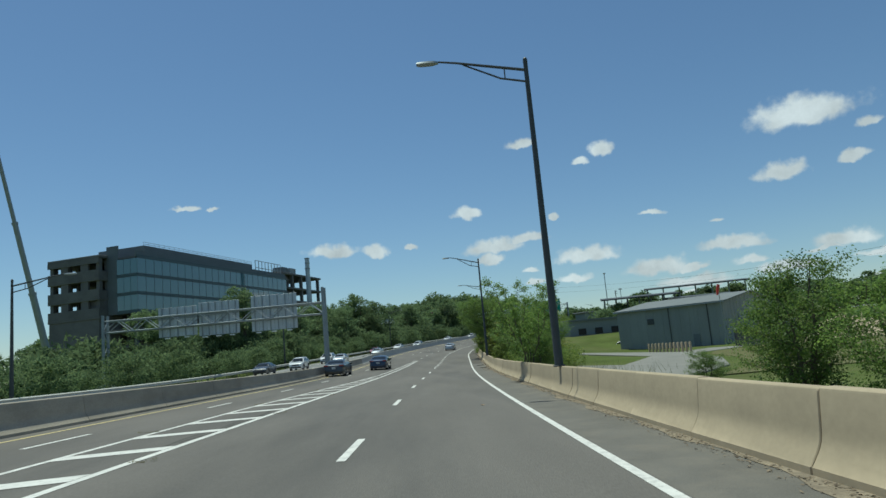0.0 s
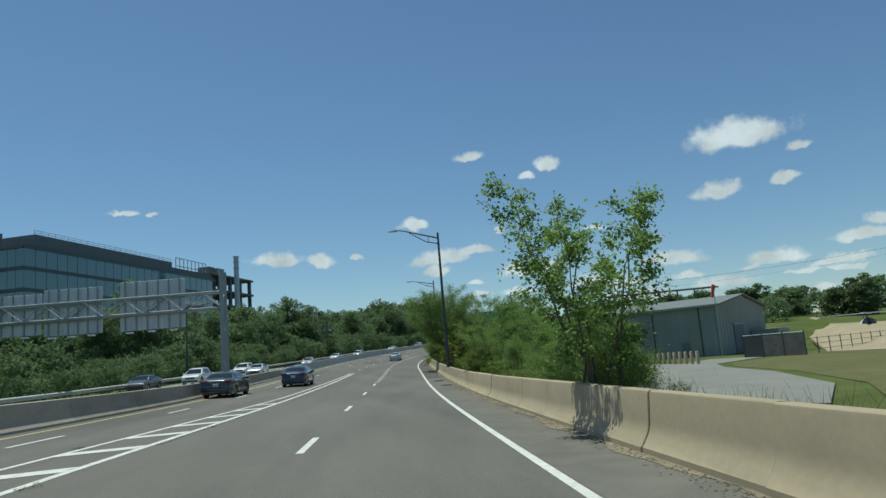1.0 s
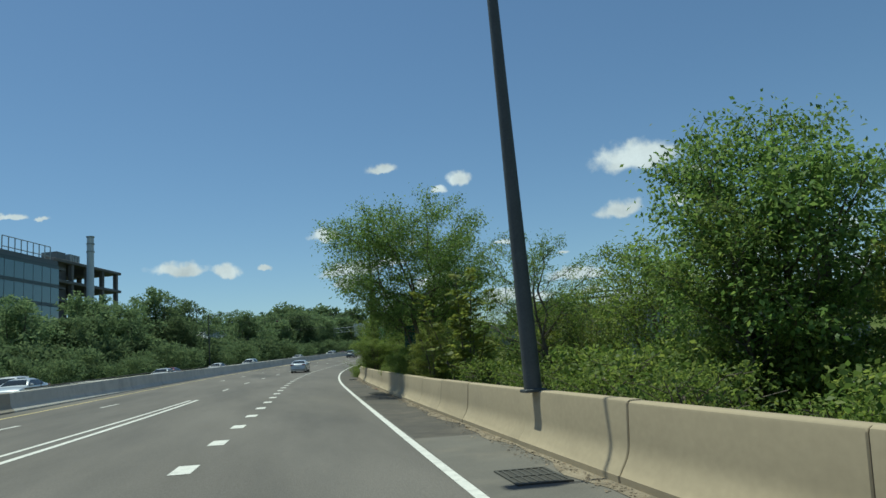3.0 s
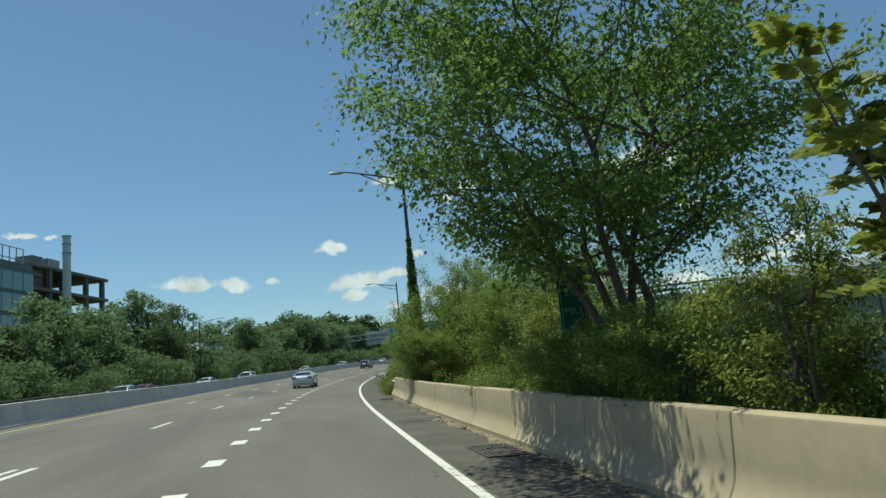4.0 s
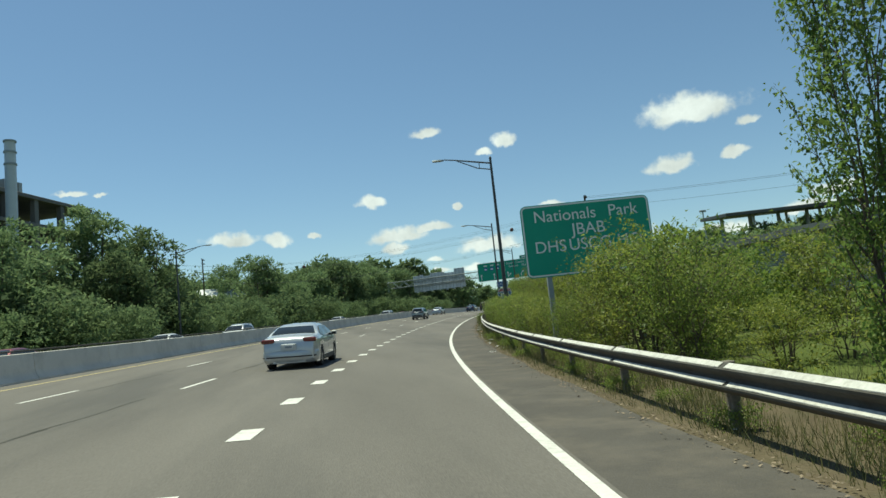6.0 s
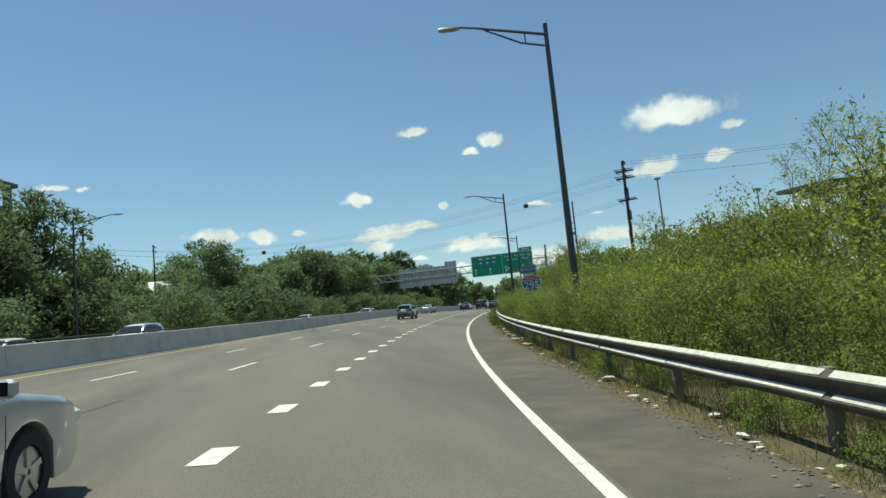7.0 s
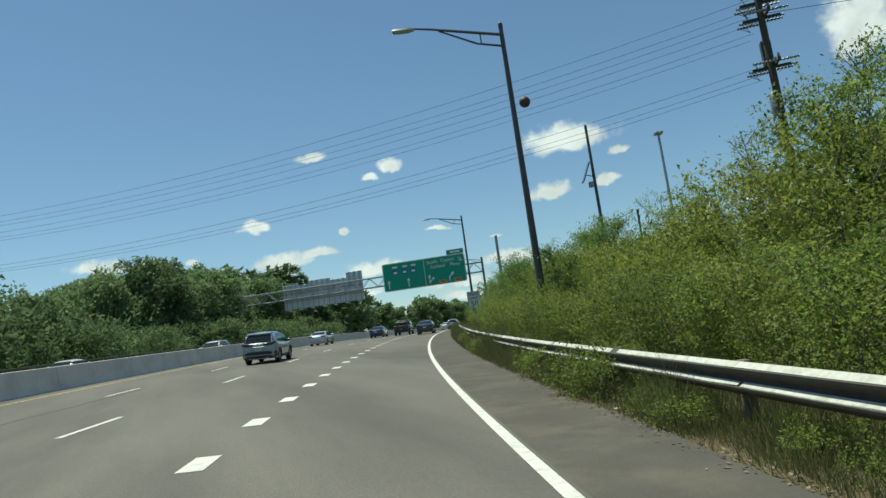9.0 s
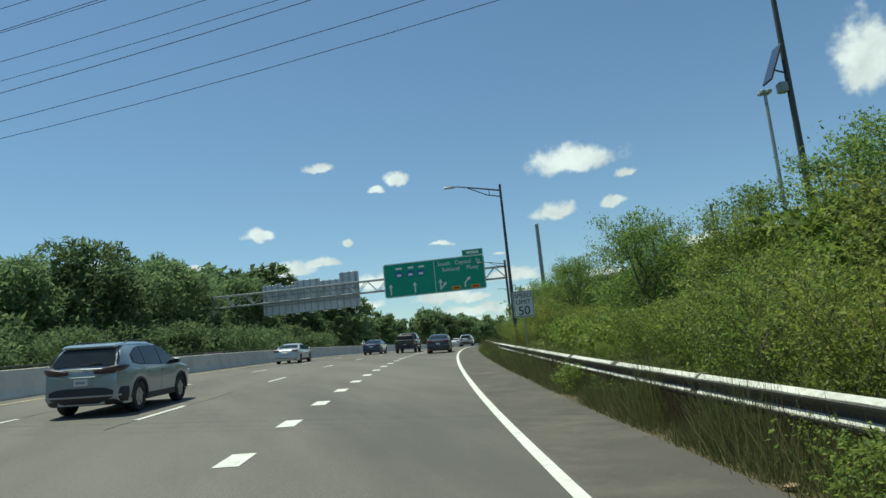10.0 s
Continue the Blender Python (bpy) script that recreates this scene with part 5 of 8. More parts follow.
def street_lamp(m, height=11.2, reach=3.0, label="tall dark steel street lamp with a braced arm over the road", foot=-1.6, rise=0.5):
    lamp = thing("street_lamp", m, label, "street lamp", "street lamps")
    part("pole", Shape().tube([(0, 0, foot), (0, 0, max(0.5, foot + 0.1)), (0, 0, height * 0.5), (0, 0, height)], [0.145, 0.14, 0.105, 0.075], 12), M_DARKSTEEL, lamp, smooth=True)
    part("cap", Shape().tube([(0, 0, height), (0, 0, height + 0.12), (0, 0, height + 0.18)], [0.085, 0.08, 0.03], 10), M_DARKSTEEL, lamp)
    if foot > 0:
        part("base_plate", Shape().bevel_box((0, 0, foot + 0.02), (0.34, 0.34, 0.05), 0.01), M_DARKSTEEL, lamp)
    z = height - 0.28
    pts = [(0, 0, z), (-reach * 0.5, 0, z + rise * 0.52), (-reach * 0.8, 0, z + rise * 0.84), (-reach, 0, z + rise)]
    part("arm", Shape().tube(pts, [0.055, 0.05, 0.04, 0.035], 8), M_DARKSTEEL, lamp, smooth=True)
    part("brace", Shape().tube([(0, 0, z - 0.42), (-reach * 0.3, 0, z - 0.23), (-reach * 0.72, 0, z + rise * 0.68)], [0.04, 0.035, 0.03], 8), M_DARKSTEEL, lamp, smooth=True)
    part("strut", Shape().tube([(-reach * 0.25, 0, z - 0.27), (-reach * 0.25, 0, z + 0.1)], 0.022, 6), M_DARKSTEEL, lamp)
    head = Shape()
    rings = []
    for t, w, h0, h1 in ((0.0, 0.05, -0.04, 0.04), (0.1, 0.09, -0.05, 0.05), (0.2, 0.15, -0.06, 0.055), (0.7, 0.15, -0.055, 0.045), (0.76, 0.12, -0.03, 0.025)):
        x = -reach - t
        rings.append([(x, -w, z + rise - 0.03 + h0 * 0.5), (x, -w * 0.6, z + rise - 0.03 + h0), (x, w * 0.6, z + rise - 0.03 + h0), (x, w, z + rise - 0.03 + h0 * 0.5), (x, w * 0.7, z + rise - 0.03 + h1), (x, -w * 0.7, z + rise - 0.03 + h1)])
    head.loft(rings)
    lh = part("lamp_head", head, M_GREYSTEEL, lamp, "flat grey luminaire", smooth=True)
    part("lens", Shape().bevel_box((-reach - 0.45, 0, z + rise - 0.08), (0.36, 0.2, 0.03), 0.01), M_GREYSTEEL, lh)
    return lamp


def sign_gantry(m, posts, truss, label):
    """Box truss on two posts, local x to the right. truss: x0, x1, z0, z1."""
    g = thing("sign_gantry", m, label, "sign gantry", "sign gantries")
    x0, x1, z0, z1 = truss
    for px, top in posts:
        for dy in (-0.55, 0.55):
            part("post", Shape().tube([(px, dy, -0.6), (px, dy, top)], [0.19, 0.16], 10), M_GREYSTEEL, g, smooth=True)
        sh = Shape()
        z = 0.8
        k = 0
        while z < top - 1.2:
            a, b = (-0.55, 0.55) if k % 2 == 0 else (0.55, -0.55)
            sh.tube([(px, a, z), (px, b, z + 1.4)], 0.05, 6)
            z += 1.4
            k += 1
        part("post_bracing", sh, M_GREYSTEEL, g)
        part("footing", Shape().bevel_box((px, 0, 0.1), (1.0, 2.0, 0.9), 0.05), M_MEDIAN, g)
    for dy in (-0.55, 0.55):
        for z in (z0, z1):
            part("chord", Shape().tube([(x0, dy, z), (x1, dy, z)], 0.085, 8), M_GREYSTEEL, g, smooth=True)
    n = int((x1 - x0) / 1.5)
    for dy in (-0.55, 0.55):
        for k in range(n):
            xa = x0 + (x1 - x0) * k / n
            xb = x0 + (x1 - x0) * (k + 1) / n
            a, b = (z0, z1) if k % 2 == 0 else (z1, z0)
            # every other diagonal gets a brighter colour, painted as sun on the lattice
            part("diagonal", Shape().tube([(xa, dy, a), (xb, dy, b)], 0.05, 6), M_SUNLITSTEEL if k % 2 else M_GREYSTEEL, g)
    return g


def sign_back(g, x0, x1, z0, z1, y, n_panels, steps=()):
    """Back of a large guide sign: extruded panels, upright stiffeners and lights below."""
    w = (x1 - x0) / n_panels
    for k in range(n_panels):
        top = z1 + (steps[k] if k < len(steps) else 0)
        part("panel", Shape().bevel_box((x0 + w * (k + 0.5), y, (z0 + top) / 2), (w - 0.025, 0.06, top - z0), 0.012), M_PANELBACK, g)
        part("stiffener", Shape().box((x0 + w * (k + 0.5), y - 0.09, (z0 + top) / 2), (0.09, 0.12, top - z0 + 0.15)), M_GREYSTEEL, g)
    for z in (z0 + (z1 - z0) * 0.3, z0 + (z1 - z0) * 0.62):
        part("beam", Shape().box(((x0 + x1) / 2, y - 0.17, z), (x1 - x0, 0.08, 0.14)), M_GREYSTEEL, g)
    for k in range(max(2, n_panels // 2)):
        x = x0 + (x1 - x0) * (k + 0.5) / max(2, n_panels // 2)
        li = part("sign_light", Shape().bevel_box((x, y - 0.3, z0 - 0.18), (0.55, 0.3, 0.13), 0.03), M_LAMPWHITE, g, "pale lamp housing")
        part("bracket", Shape().tube([(x, y, z0), (x, y - 0.3, z0 - 0.14)], 0.025, 6), M_GREYSTEEL, li)


def arrow_shape(kind):
    """Outline of a white arrow, 1 high."""
    sh = Shape()
    sh.add([(-0.06, -0.5, 0), (0.06, -0.5, 0), (0.06, 0.2, 0), (-0.06, 0.2, 0)], [(0, 1, 2, 3)])
    sh.add([(-0.2, 0.18, 0), (0.2, 0.18, 0), (0, 0.5, 0)], [(0, 1, 2)])
    if kind == "branch":
        sh.add([(0.06, -0.28, 0), (0.14, -0.36, 0), (0.42, -0.06, 0), (0.34, 0.02, 0)], [(0, 1, 2, 3)])
        sh.add([(0.25, 0.08, 0), (0.5, -0.14, 0), (0.56, 0.2, 0)], [(0, 1, 2)])
    if kind == "right":
        sh = Shape()
        sh.add([(-0.2, -0.5, 0), (-0.08, -0.5, 0), (-0.08, -0.05, 0), (-0.2, -0.05, 0)], [(0, 1, 2, 3)])
        sh.add([(-0.2, -0.05, 0), (-0.08, -0.1, 0), (0.24, 0.2, 0), (0.16, 0.3, 0)], [(0, 1, 2, 3)])
        sh.add([(0.06, 0.36, 0), (0.32, 0.1, 0), (0.4, 0.46, 0)], [(0, 1, 2)])
    return sh


def rounded(w, h, r, n=5):
    out = []
    for cx, cz, a0 in ((w / 2 - r, -h / 2 + r, -90), (w / 2 - r, h / 2 - r, 0), (-w / 2 + r, h / 2 - r, 90), (-w / 2 + r, -h / 2 + r, 180)):
        for k in range(n + 1):
            a = radians(a0 + 90 * k / n)
            out.append((cx + r * math.cos(a), cz + r * math.sin(a)))
    return out


def sign_face(parent, c, w, h, mat, name="panel", r=0.12, border=0.05, border_mat=None, y=0.0):
    """A rounded plate seen from -y, with a proud border line."""
    cx, cz = c
    o = rounded(w, h, r)
    p = part(name, Shape().prism([(x + cx, z + cz) for x, z in o], y, y + 0.03), mat, parent)
    if border:
        inset = rounded(w - 0.06, h - 0.06, max(0.02, r - 0.03))
        inner = rounded(w - 0.06 - 2 * border, h - 0.06 - 2 * border, max(0.015, r - 0.03 - border))
        n = len(inset)
        vs = [(x + cx, y - 0.005, z + cz) for x, z in inset] + [(x + cx, y - 0.005, z + cz) for x, z in inner]
        fs = [(k, (k + 1) % n, n + (k + 1) % n, n + k) for k in range(n)]
        part("border", Shape().add(vs, fs), border_mat or M_SIGNWHITE, p)
    return p


def bar(parent, x, z, w, h, mat, y=-0.006):
    return part("lettering_bar", Shape().box((x, y, z), (w, 0.006, h)), mat, parent)


def build_lamps():
    for s, d, h in ((-27, -2.1, 11.1), (22.45, -1.72, 11.27), (71.45, -1.72, 10.82), (115.4, -2.95, 11.35), (164.8, -3.64, 11.04), (205.2, -3.78, 11.25), (248.4, -3.9, 10.95), (297.5, -5.2, 11.1), (345, -4.5, 11.1)):
        label = "ivy-clad dark steel street lamp with a braced arm" if abs(s - 115.4) < 1 else "tall dark steel street lamp with a braced arm over the road"
        lamp = street_lamp(stand(s, d), h, 3.0, label, 0.86 if d > -1.9 and s > 0 else -1.6, 0.8 if s == 71.45 else 0.55)
        if abs(s - 115.4) < 1:
            rng = np.random.default_rng(3)
            n = 170
            zs = np.linspace(0.1, 7.9, n)
            c = np.stack([rng.normal(scale=0.025, size=n), rng.normal(scale=0.025, size=n), zs], 1)
            r = np.interp(zs, [0, 2.0, 4.5, 6.5, 7.2, 7.9], [0.6, 0.48, 0.33, 0.21, 0.13, 0.09]) * rng.uniform(0.75, 1.15, n)
            verts = leaf_cloud(c, r, 21000, 0.095, rng, squash=1.0, droop=0.6, elongate=1.3)
            part("ivy", quad_mesh("ivy", verts, M_LEAF_B), M_LEAF_B, lamp, "dark climbing ivy")
    for s, d, h in ((43.6, 29.5, 8.4), (112, 30, 10.0), (194.6, 31.4, 11.0)):
        street_lamp(stand(s, d, -0.3, 180), h, 3.4, "dark steel street lamp beyond the far carriageway")


def build_gantries():
    g = sign_gantry(stand(77.5, 0, bank(77.5) * 0), [(-16.0, 9.4), (-41.2, 8.4)], (-41.2, -16.0, 6.4, 7.7), "grey truss gantry carrying the backs of guide signs")
    g.matrix_world = pose(*at(77.5, 0), 0, 0, along(77.5)) @ Matrix.Translation((0, 0, 0.55))
    sign_back(g, -24.6, -19.3, 5.15, 9.2, 0.78, 6)
    sign_back(g, -30.7, -26.0, 5.2, 9.0, 0.78, 6)
    sign_back(g, -35.4, -30.9, 5.4, 8.75, 0.78, 5)
    # the second gantry: guide sign ahead, sign backs over the far carriageway
    g = sign_gantry(pose(*at(298.5, 0), 0, 0, along(298.5)) @ Matrix.Translation((0, 0, 0.3)), [(5.2, 11.0), (-37.0, 10.5)], (-37.0, 5.2, 8.6, 10.2), "grey truss gantry with a green guide sign across the highway")
    face = sign_face(g, (-4.7, 9.75), 14.2, 4.75, M_GREEN, r=0.35, border=0.09, y=-0.75)
    tab = sign_face(g, (0.9, 12.55), 2.9, 0.85, M_GREEN, name="exit_tab", r=0.12, border=0.05, y=-0.75)
    y = -0.77
    bar(tab, 0.9, 12.55, 1.7, 0.32, M_SIGNWHITE, y)
    for x, kind in ((-10.9, "up"), (-7.5, "up"), (-3.9, "branch"), (-0.3, "right")):
        part("arrow", arrow_shape(kind), M_SIGNWHITE, face, m=Matrix.Translation((x, y, 8.55)) @ FACE @ Matrix.Scale(1.5, 4))
    for x, w in ((-9.6, 0.9), (-7.9, 0.8), (-6.4, 0.8)):
        bar(face, x, 11.35, w, 0.28, M_SIGNWHITE, y)
    for x in (-9.6, -8.0, -6.5):
        part("route_shield", Shape().prism([(x + a, 10.45 + b) for a, b in ((-0.42, 0.4), (0, 0.5), (0.42, 0.4), (0.5, 0.0), (0.3, -0.38), (0, -0.52), (-0.3, -0.38), (-0.5, 0.0))], y - 0.004, y + 0.01), M_BLUE, face)
        bar(face, x, 10.4, 0.6, 0.34, M_SIGNWHITE, y - 0.008)
    part("divider", Shape().box((-4.6, y, 9.75), (0.07, 0.006, 4.4)), M_SIGNWHITE, face)
    for word, x, z in (("South", -3.2, 11.35), ("Capitol", -0.55, 11.35), ("St", 1.55, 11.35), ("Suitland", -2.3, 10.5), ("Pkwy", 0.7, 10.5)):
        lettering("text", word, 0.78, M_SIGNWHITE, face, Matrix.Translation((x, y, z)) @ FACE)
    for x in (-1.75, 0.9):
        part("exit_only_panel", Shape().box((x, y, 7.85), (1.25, 0.008, 0.5)), M_ORANGE, face)
        bar(face, x, 7.85, 0.8, 0.16, M_BLACK, y - 0.006)
    steps = [0.0, 0.0, 0.15, -0.25, -0.25, 0.3, 0.3, 0.3, 0.3, -0.1, -0.1, -0.1, 0.75, 0.75, 0.75]
    sign_back(g, -30.0, -15.7, 6.9, 11.2, 0.78, 15, steps)


def build_ground_signs():
    # large green guide sign behind the thicket
    g = thing("guide_sign", stand(144.2, -4.85), "large green guide sign with white letters, half hidden by bushes", "road sign")
    f = sign_face(g, (0, 3.62), 4.4, 2.46, M_GREEN, r=0.2, border=0.05)
    for word, x, z in (("Nationals", -0.7, 4.42), ("Park", 1.28, 4.42), ("JBAB", 0.05, 3.9), ("DHS", -1.3, 3.38), ("USCG", 0.05, 3.38), ("HQ", 1.4, 3.38)):
        lettering("text", word, 0.56, M_SIGNWHITE, f, Matrix.Translation((x, -0.01, z)) @ FACE, thick=0.008)
    bar(f, 0.7, 2.85, 1.4, 0.28, M_SIGNWHITE, -0.008)
    for x in (-1.45, 1.45):
        part("post", Shape().box((x, 0.14, 2.0), (0.16, 0.2, 5.4)), M_GREYSTEEL, g)
        part("clamp", Shape().box((x, 0.06, 3.9), (0.3, 0.06, 0.12)), M_GREYSTEEL, g)
    # interstate route marker
    g = thing("route_marker", stand(187.1, -4.3, 0.4), "blue and red interstate shield under a blue plate on dark posts", "road sign")
    p = sign_face(g, (0.0, 3.05), 1.05, 0.55, M_BLUE, name="direction_plate", r=0.05, border=0.025)
    lettering("text", "SOUTH", 0.3, M_SIGNWHITE, p, Matrix.Translation((0.0, -0.012, 3.05)) @ FACE)
    out = [(-0.56, 0.44), (-0.3, 0.52), (0, 0.56), (0.3, 0.52), (0.56, 0.44), (0.64, 0.2), (0.66, 0.0), (0.58, -0.25), (0.4, -0.45), (0.18, -0.56), (0, -0.62), (-0.18, -0.56), (-0.4, -0.45), (-0.58, -0.25), (-0.66, 0.0), (-0.64, 0.2)]
    cx, cz = 0.12, 2.12
    rim = part("shield_rim", Shape().prism([(cx + x, cz + z) for x, z in out], 0.0, 0.02), M_SIGNWHITE, g, "white shield edge")
    blue = [(x * 0.94, z * 0.94 if z < 0.19 else 0.19) for x, z in out if z < 0.25]
    part("shield", Shape().prism([(cx + x, cz + z) for x, z in ([(-0.585, 0.2)] + [(0.585, 0.2)] + [q for q in blue if q[1] < 0.18])][:2] + [(cx + x, cz + z) for x, z in [(0.61, 0.0), (0.54, -0.24), (0.37, -0.42), (0.17, -0.52), (0, -0.58), (-0.17, -0.52), (-0.37, -0.42), (-0.54, -0.24), (-0.61, 0.0)]], -0.006, 0.0), M_BLUE, rim)
    part("shield_crown", Shape().prism([(cx - 0.59, cz + 0.24), (cx + 0.59, cz + 0.24), (cx + 0.52, cz + 0.405), (cx + 0.28, cz + 0.48), (cx, cz + 0.52), (cx - 0.28, cz + 0.48), (cx - 0.52, cz + 0.405)], -0.006, 0.0), M_RED, rim)
    lettering("text", "INTERSTATE", 0.17, M_SIGNWHITE, rim, Matrix.Translation((cx, -0.012, cz + 0.35)) @ FACE)
    lettering("text", "295", 0.68, M_SIGNWHITE, rim, Matrix.Translation((cx, -0.012, cz - 0.13)) @ FACE, thick=0.006)
    for x in (-0.3, 0.42):
        part("post", Shape().box((x, 0.08, 1.1), (0.09, 0.09, 4.5)), M_DARKSTEEL, g)
    # speed limit
    g = thing("speed_limit_sign", stand(240.3, -3.78), "white rectangular speed limit sign on a steel post", "road sign")
    f = sign_face(g, (0, 2.68), 1.1, 1.4, M_SIGNWHITE, r=0.07, border=0.03, border_mat=M_BLACK)
    for text, size, z in (("SPEED", 0.34, 3.12), ("LIMIT", 0.34, 2.78), ("50", 0.66, 2.3)):
        lettering("text", text, size, M_BLACK, f, Matrix.Translation((0, -0.012, z)) @ FACE, thick=0.006)
    part("post", Shape().box((0, 0.08, 1.4), (0.07, 0.07, 3.9)), M_GREYSTEEL, g)
    # narrow green reference marker under the big tree
    g = thing("mile_marker", stand(92.5, -2.75), "narrow green reference marker on a post behind the barrier", "road sign")
    # both marker colours are darkened for the tree's shade as well as grime
    f = sign_face(g, (0, 2.15), 0.5, 1.66, M_SHADEDGREEN, r=0.04, border=0.014, border_mat=M_SHADEDWHITE)
    for text, size, z in (("SOUTH", 0.16, 2.84), ("295", 0.2, 2.53), ("MILE", 0.18, 2.2), ("4", 0.26, 1.94), ("8", 0.26, 1.53)):
        lettering("text", text, size, M_SHADEDWHITE, f, Matrix.Translation((0, -0.012, z)) @ FACE)
    for z in (2.68, 1.74):
        part("divider", Shape().box((0, -0.006, z), (0.42, 0.006, 0.012)), M_SHADEDWHITE, f)
    part("post", Shape().box((0, 0.06, 1.2), (0.06, 0.06, 3.5)), M_GREYSTEEL, g)


M_SHADEDWHITE = material("dirty white sheeting dimmed as shaded", (0.20, 0.27, 0.235), 0.7, var=0.3, scale=6)
M_WOODPOLE = material("dark creosoted timber", (0.06, 0.05, 0.042), 0.9, var=0.3, scale=3, fine=30, bump=0.4, stretch=(1, 1, 0.2))
M_WIRE = material("black cable", (0.03, 0.03, 0.032), 0.7, var=0.1)
M_BALL = material("faded red marker ball", (0.075, 0.03, 0.028), 0.6, var=0.15)
M_INSUL = material("grey porcelain", (0.18, 0.17, 0.17), 0.4, var=0.1)
M_SOLAR = glass("solar glass", (0.012, 0.014, 0.03), 0.1)


def utility_pole(m, h, label, gear=True):
    g = thing("utility_pole", m, label, "utility pole", "utility poles")
    part("pole", Shape().tube([(0, 0, -2.5), (0, 0, h * 0.5), (0, 0, h)], [0.2, 0.17, 0.13], 10), M_WOODPOLE, g, smooth=True)
    tiers = [0.25, 0.94, 1.64, 3.85] if gear else [0.3, 1.2]
    for k, t in enumerate(tiers):
        w = (1.1 if k == 0 else 1.7) if gear else 2.6
        ca = part("crossarm", Shape().box((0, -0.16, h - t), (w, 0.1, 0.12)), M_WOODPOLE, g)
        for x in np.linspace(-w / 2 + 0.08, w / 2 - 0.08, 4):
            part("insulator", Shape().tube([(x, -0.16, h - t + 0.05), (x, -0.16, h - t + 0.13), (x, -0.16, h - t + 0.24)], [0.03, 0.06, 0.035], 8), M_INSUL, ca)
        if gear and k in (1, 2, 3):          # dead-end strings towards the road
            for x in (-w / 2 + 0.1, 0.3, w / 2 - 0.1):
                ys = np.linspace(-0.1, 0.85, 15)
                part("insulator_string", Shape().tube([(x, y, h - t - 0.05) for y in ys], [0.025 if i % 2 else 0.07 for i in range(15)], 7), M_INSUL, ca)
                ys = np.linspace(-0.22, -0.95, 11)
                part("insulator_string", Shape().tube([(x * 0.8, y, h - t - 0.03) for y in ys], [0.025 if i % 2 else 0.065 for i in range(11)], 7), M_INSUL, ca)
            part("arm_bracket", Shape().box((0.0, 0.0, h - t - 0.08), (0.09, 1.5, 0.1)), M_WOODPOLE, ca)
            part("jumper", Shape().tube([(-w / 2 + 0.1, 0.8, h - t - 0.05), (-w / 4, 0.5, h - t - 0.45), (0.3, 0.75, h - t - 0.05), (w / 3, 0.4, h - t - 0.4), (w / 2 - 0.1, 0.75, h - t - 0.05)], 0.014, 5), M_WIRE, ca)
    if gear:
        for z in (h - 1.3, h - 3.1):
            part("brace", Shape().tube([(0.0, 0, z - 0.8), (0.55, 0, z)], 0.035, 6), M_WOODPOLE, g)
        part("equipment_box", Shape().bevel_box((0.32, 0, h - 3.2), (0.4, 0.4, 1.1), 0.04), M_DARKSTEEL, g)
        part("transformer", Shape().tube([(0.42, 0, h - 5.9), (0.42, 0, h - 5.8), (0.42, 0, h - 5.0), (0.42, 0, h - 4.9)], [0.2, 0.25, 0.25, 0.18], 12), M_GREYSTEEL, g, smooth=True)
        part("switch_box", Shape().bevel_box((0.35, 0.1, h - 7.2), (0.35, 0.3, 0.7), 0.03), M_GREYSTEEL, g)
        part("conduit", Shape().tube([(0.2, 0, -1), (0.2, 0, h - 5.5)], 0.05, 6), M_DARKSTEEL, g)
        for k in range(5):
            x = 0.3 + 0.12 * k
            part("jumper", Shape().tube([(0.1, 0, h - 4.4), (x + 0.3, 0.1, h - 5.2 - 0.2 * k), (0.3, 0, h - 6.2 - 0.2 * k)], 0.015, 5), M_WIRE, g)
    return g


def wire(name, a, b, sag, r, label, balls=()):
    a, b = Vector(a), Vector(b)
    pts = [a.lerp(b, t) - Vector((0, 0, sag * 4 * t * (1 - t))) for t in np.linspace(0, 1, 25)]
    w = single(name, Shape().tube(pts, r, 5), M_WIRE, label, "cable", "overhead cables")
    for t in balls:
        p = a.lerp(b, t) - Vector((0, 0, sag * 4 * t * (1 - t)))
        rings = []
        for k in range(7):
            an = math.pi * (k + 0.35) / 7.7
            rings.append([(0.27 * math.sin(an) * math.cos(q), 0.27 * math.sin(an) * math.sin(q), 0.27 * math.cos(an)) for q in np.linspace(0, 2 * math.pi, 13)[:-1]])
        part("marker_ball", Shape().loft(rings), M_BALL, w, "dark red marker ball", smooth=True, m=Matrix.Translation(p))


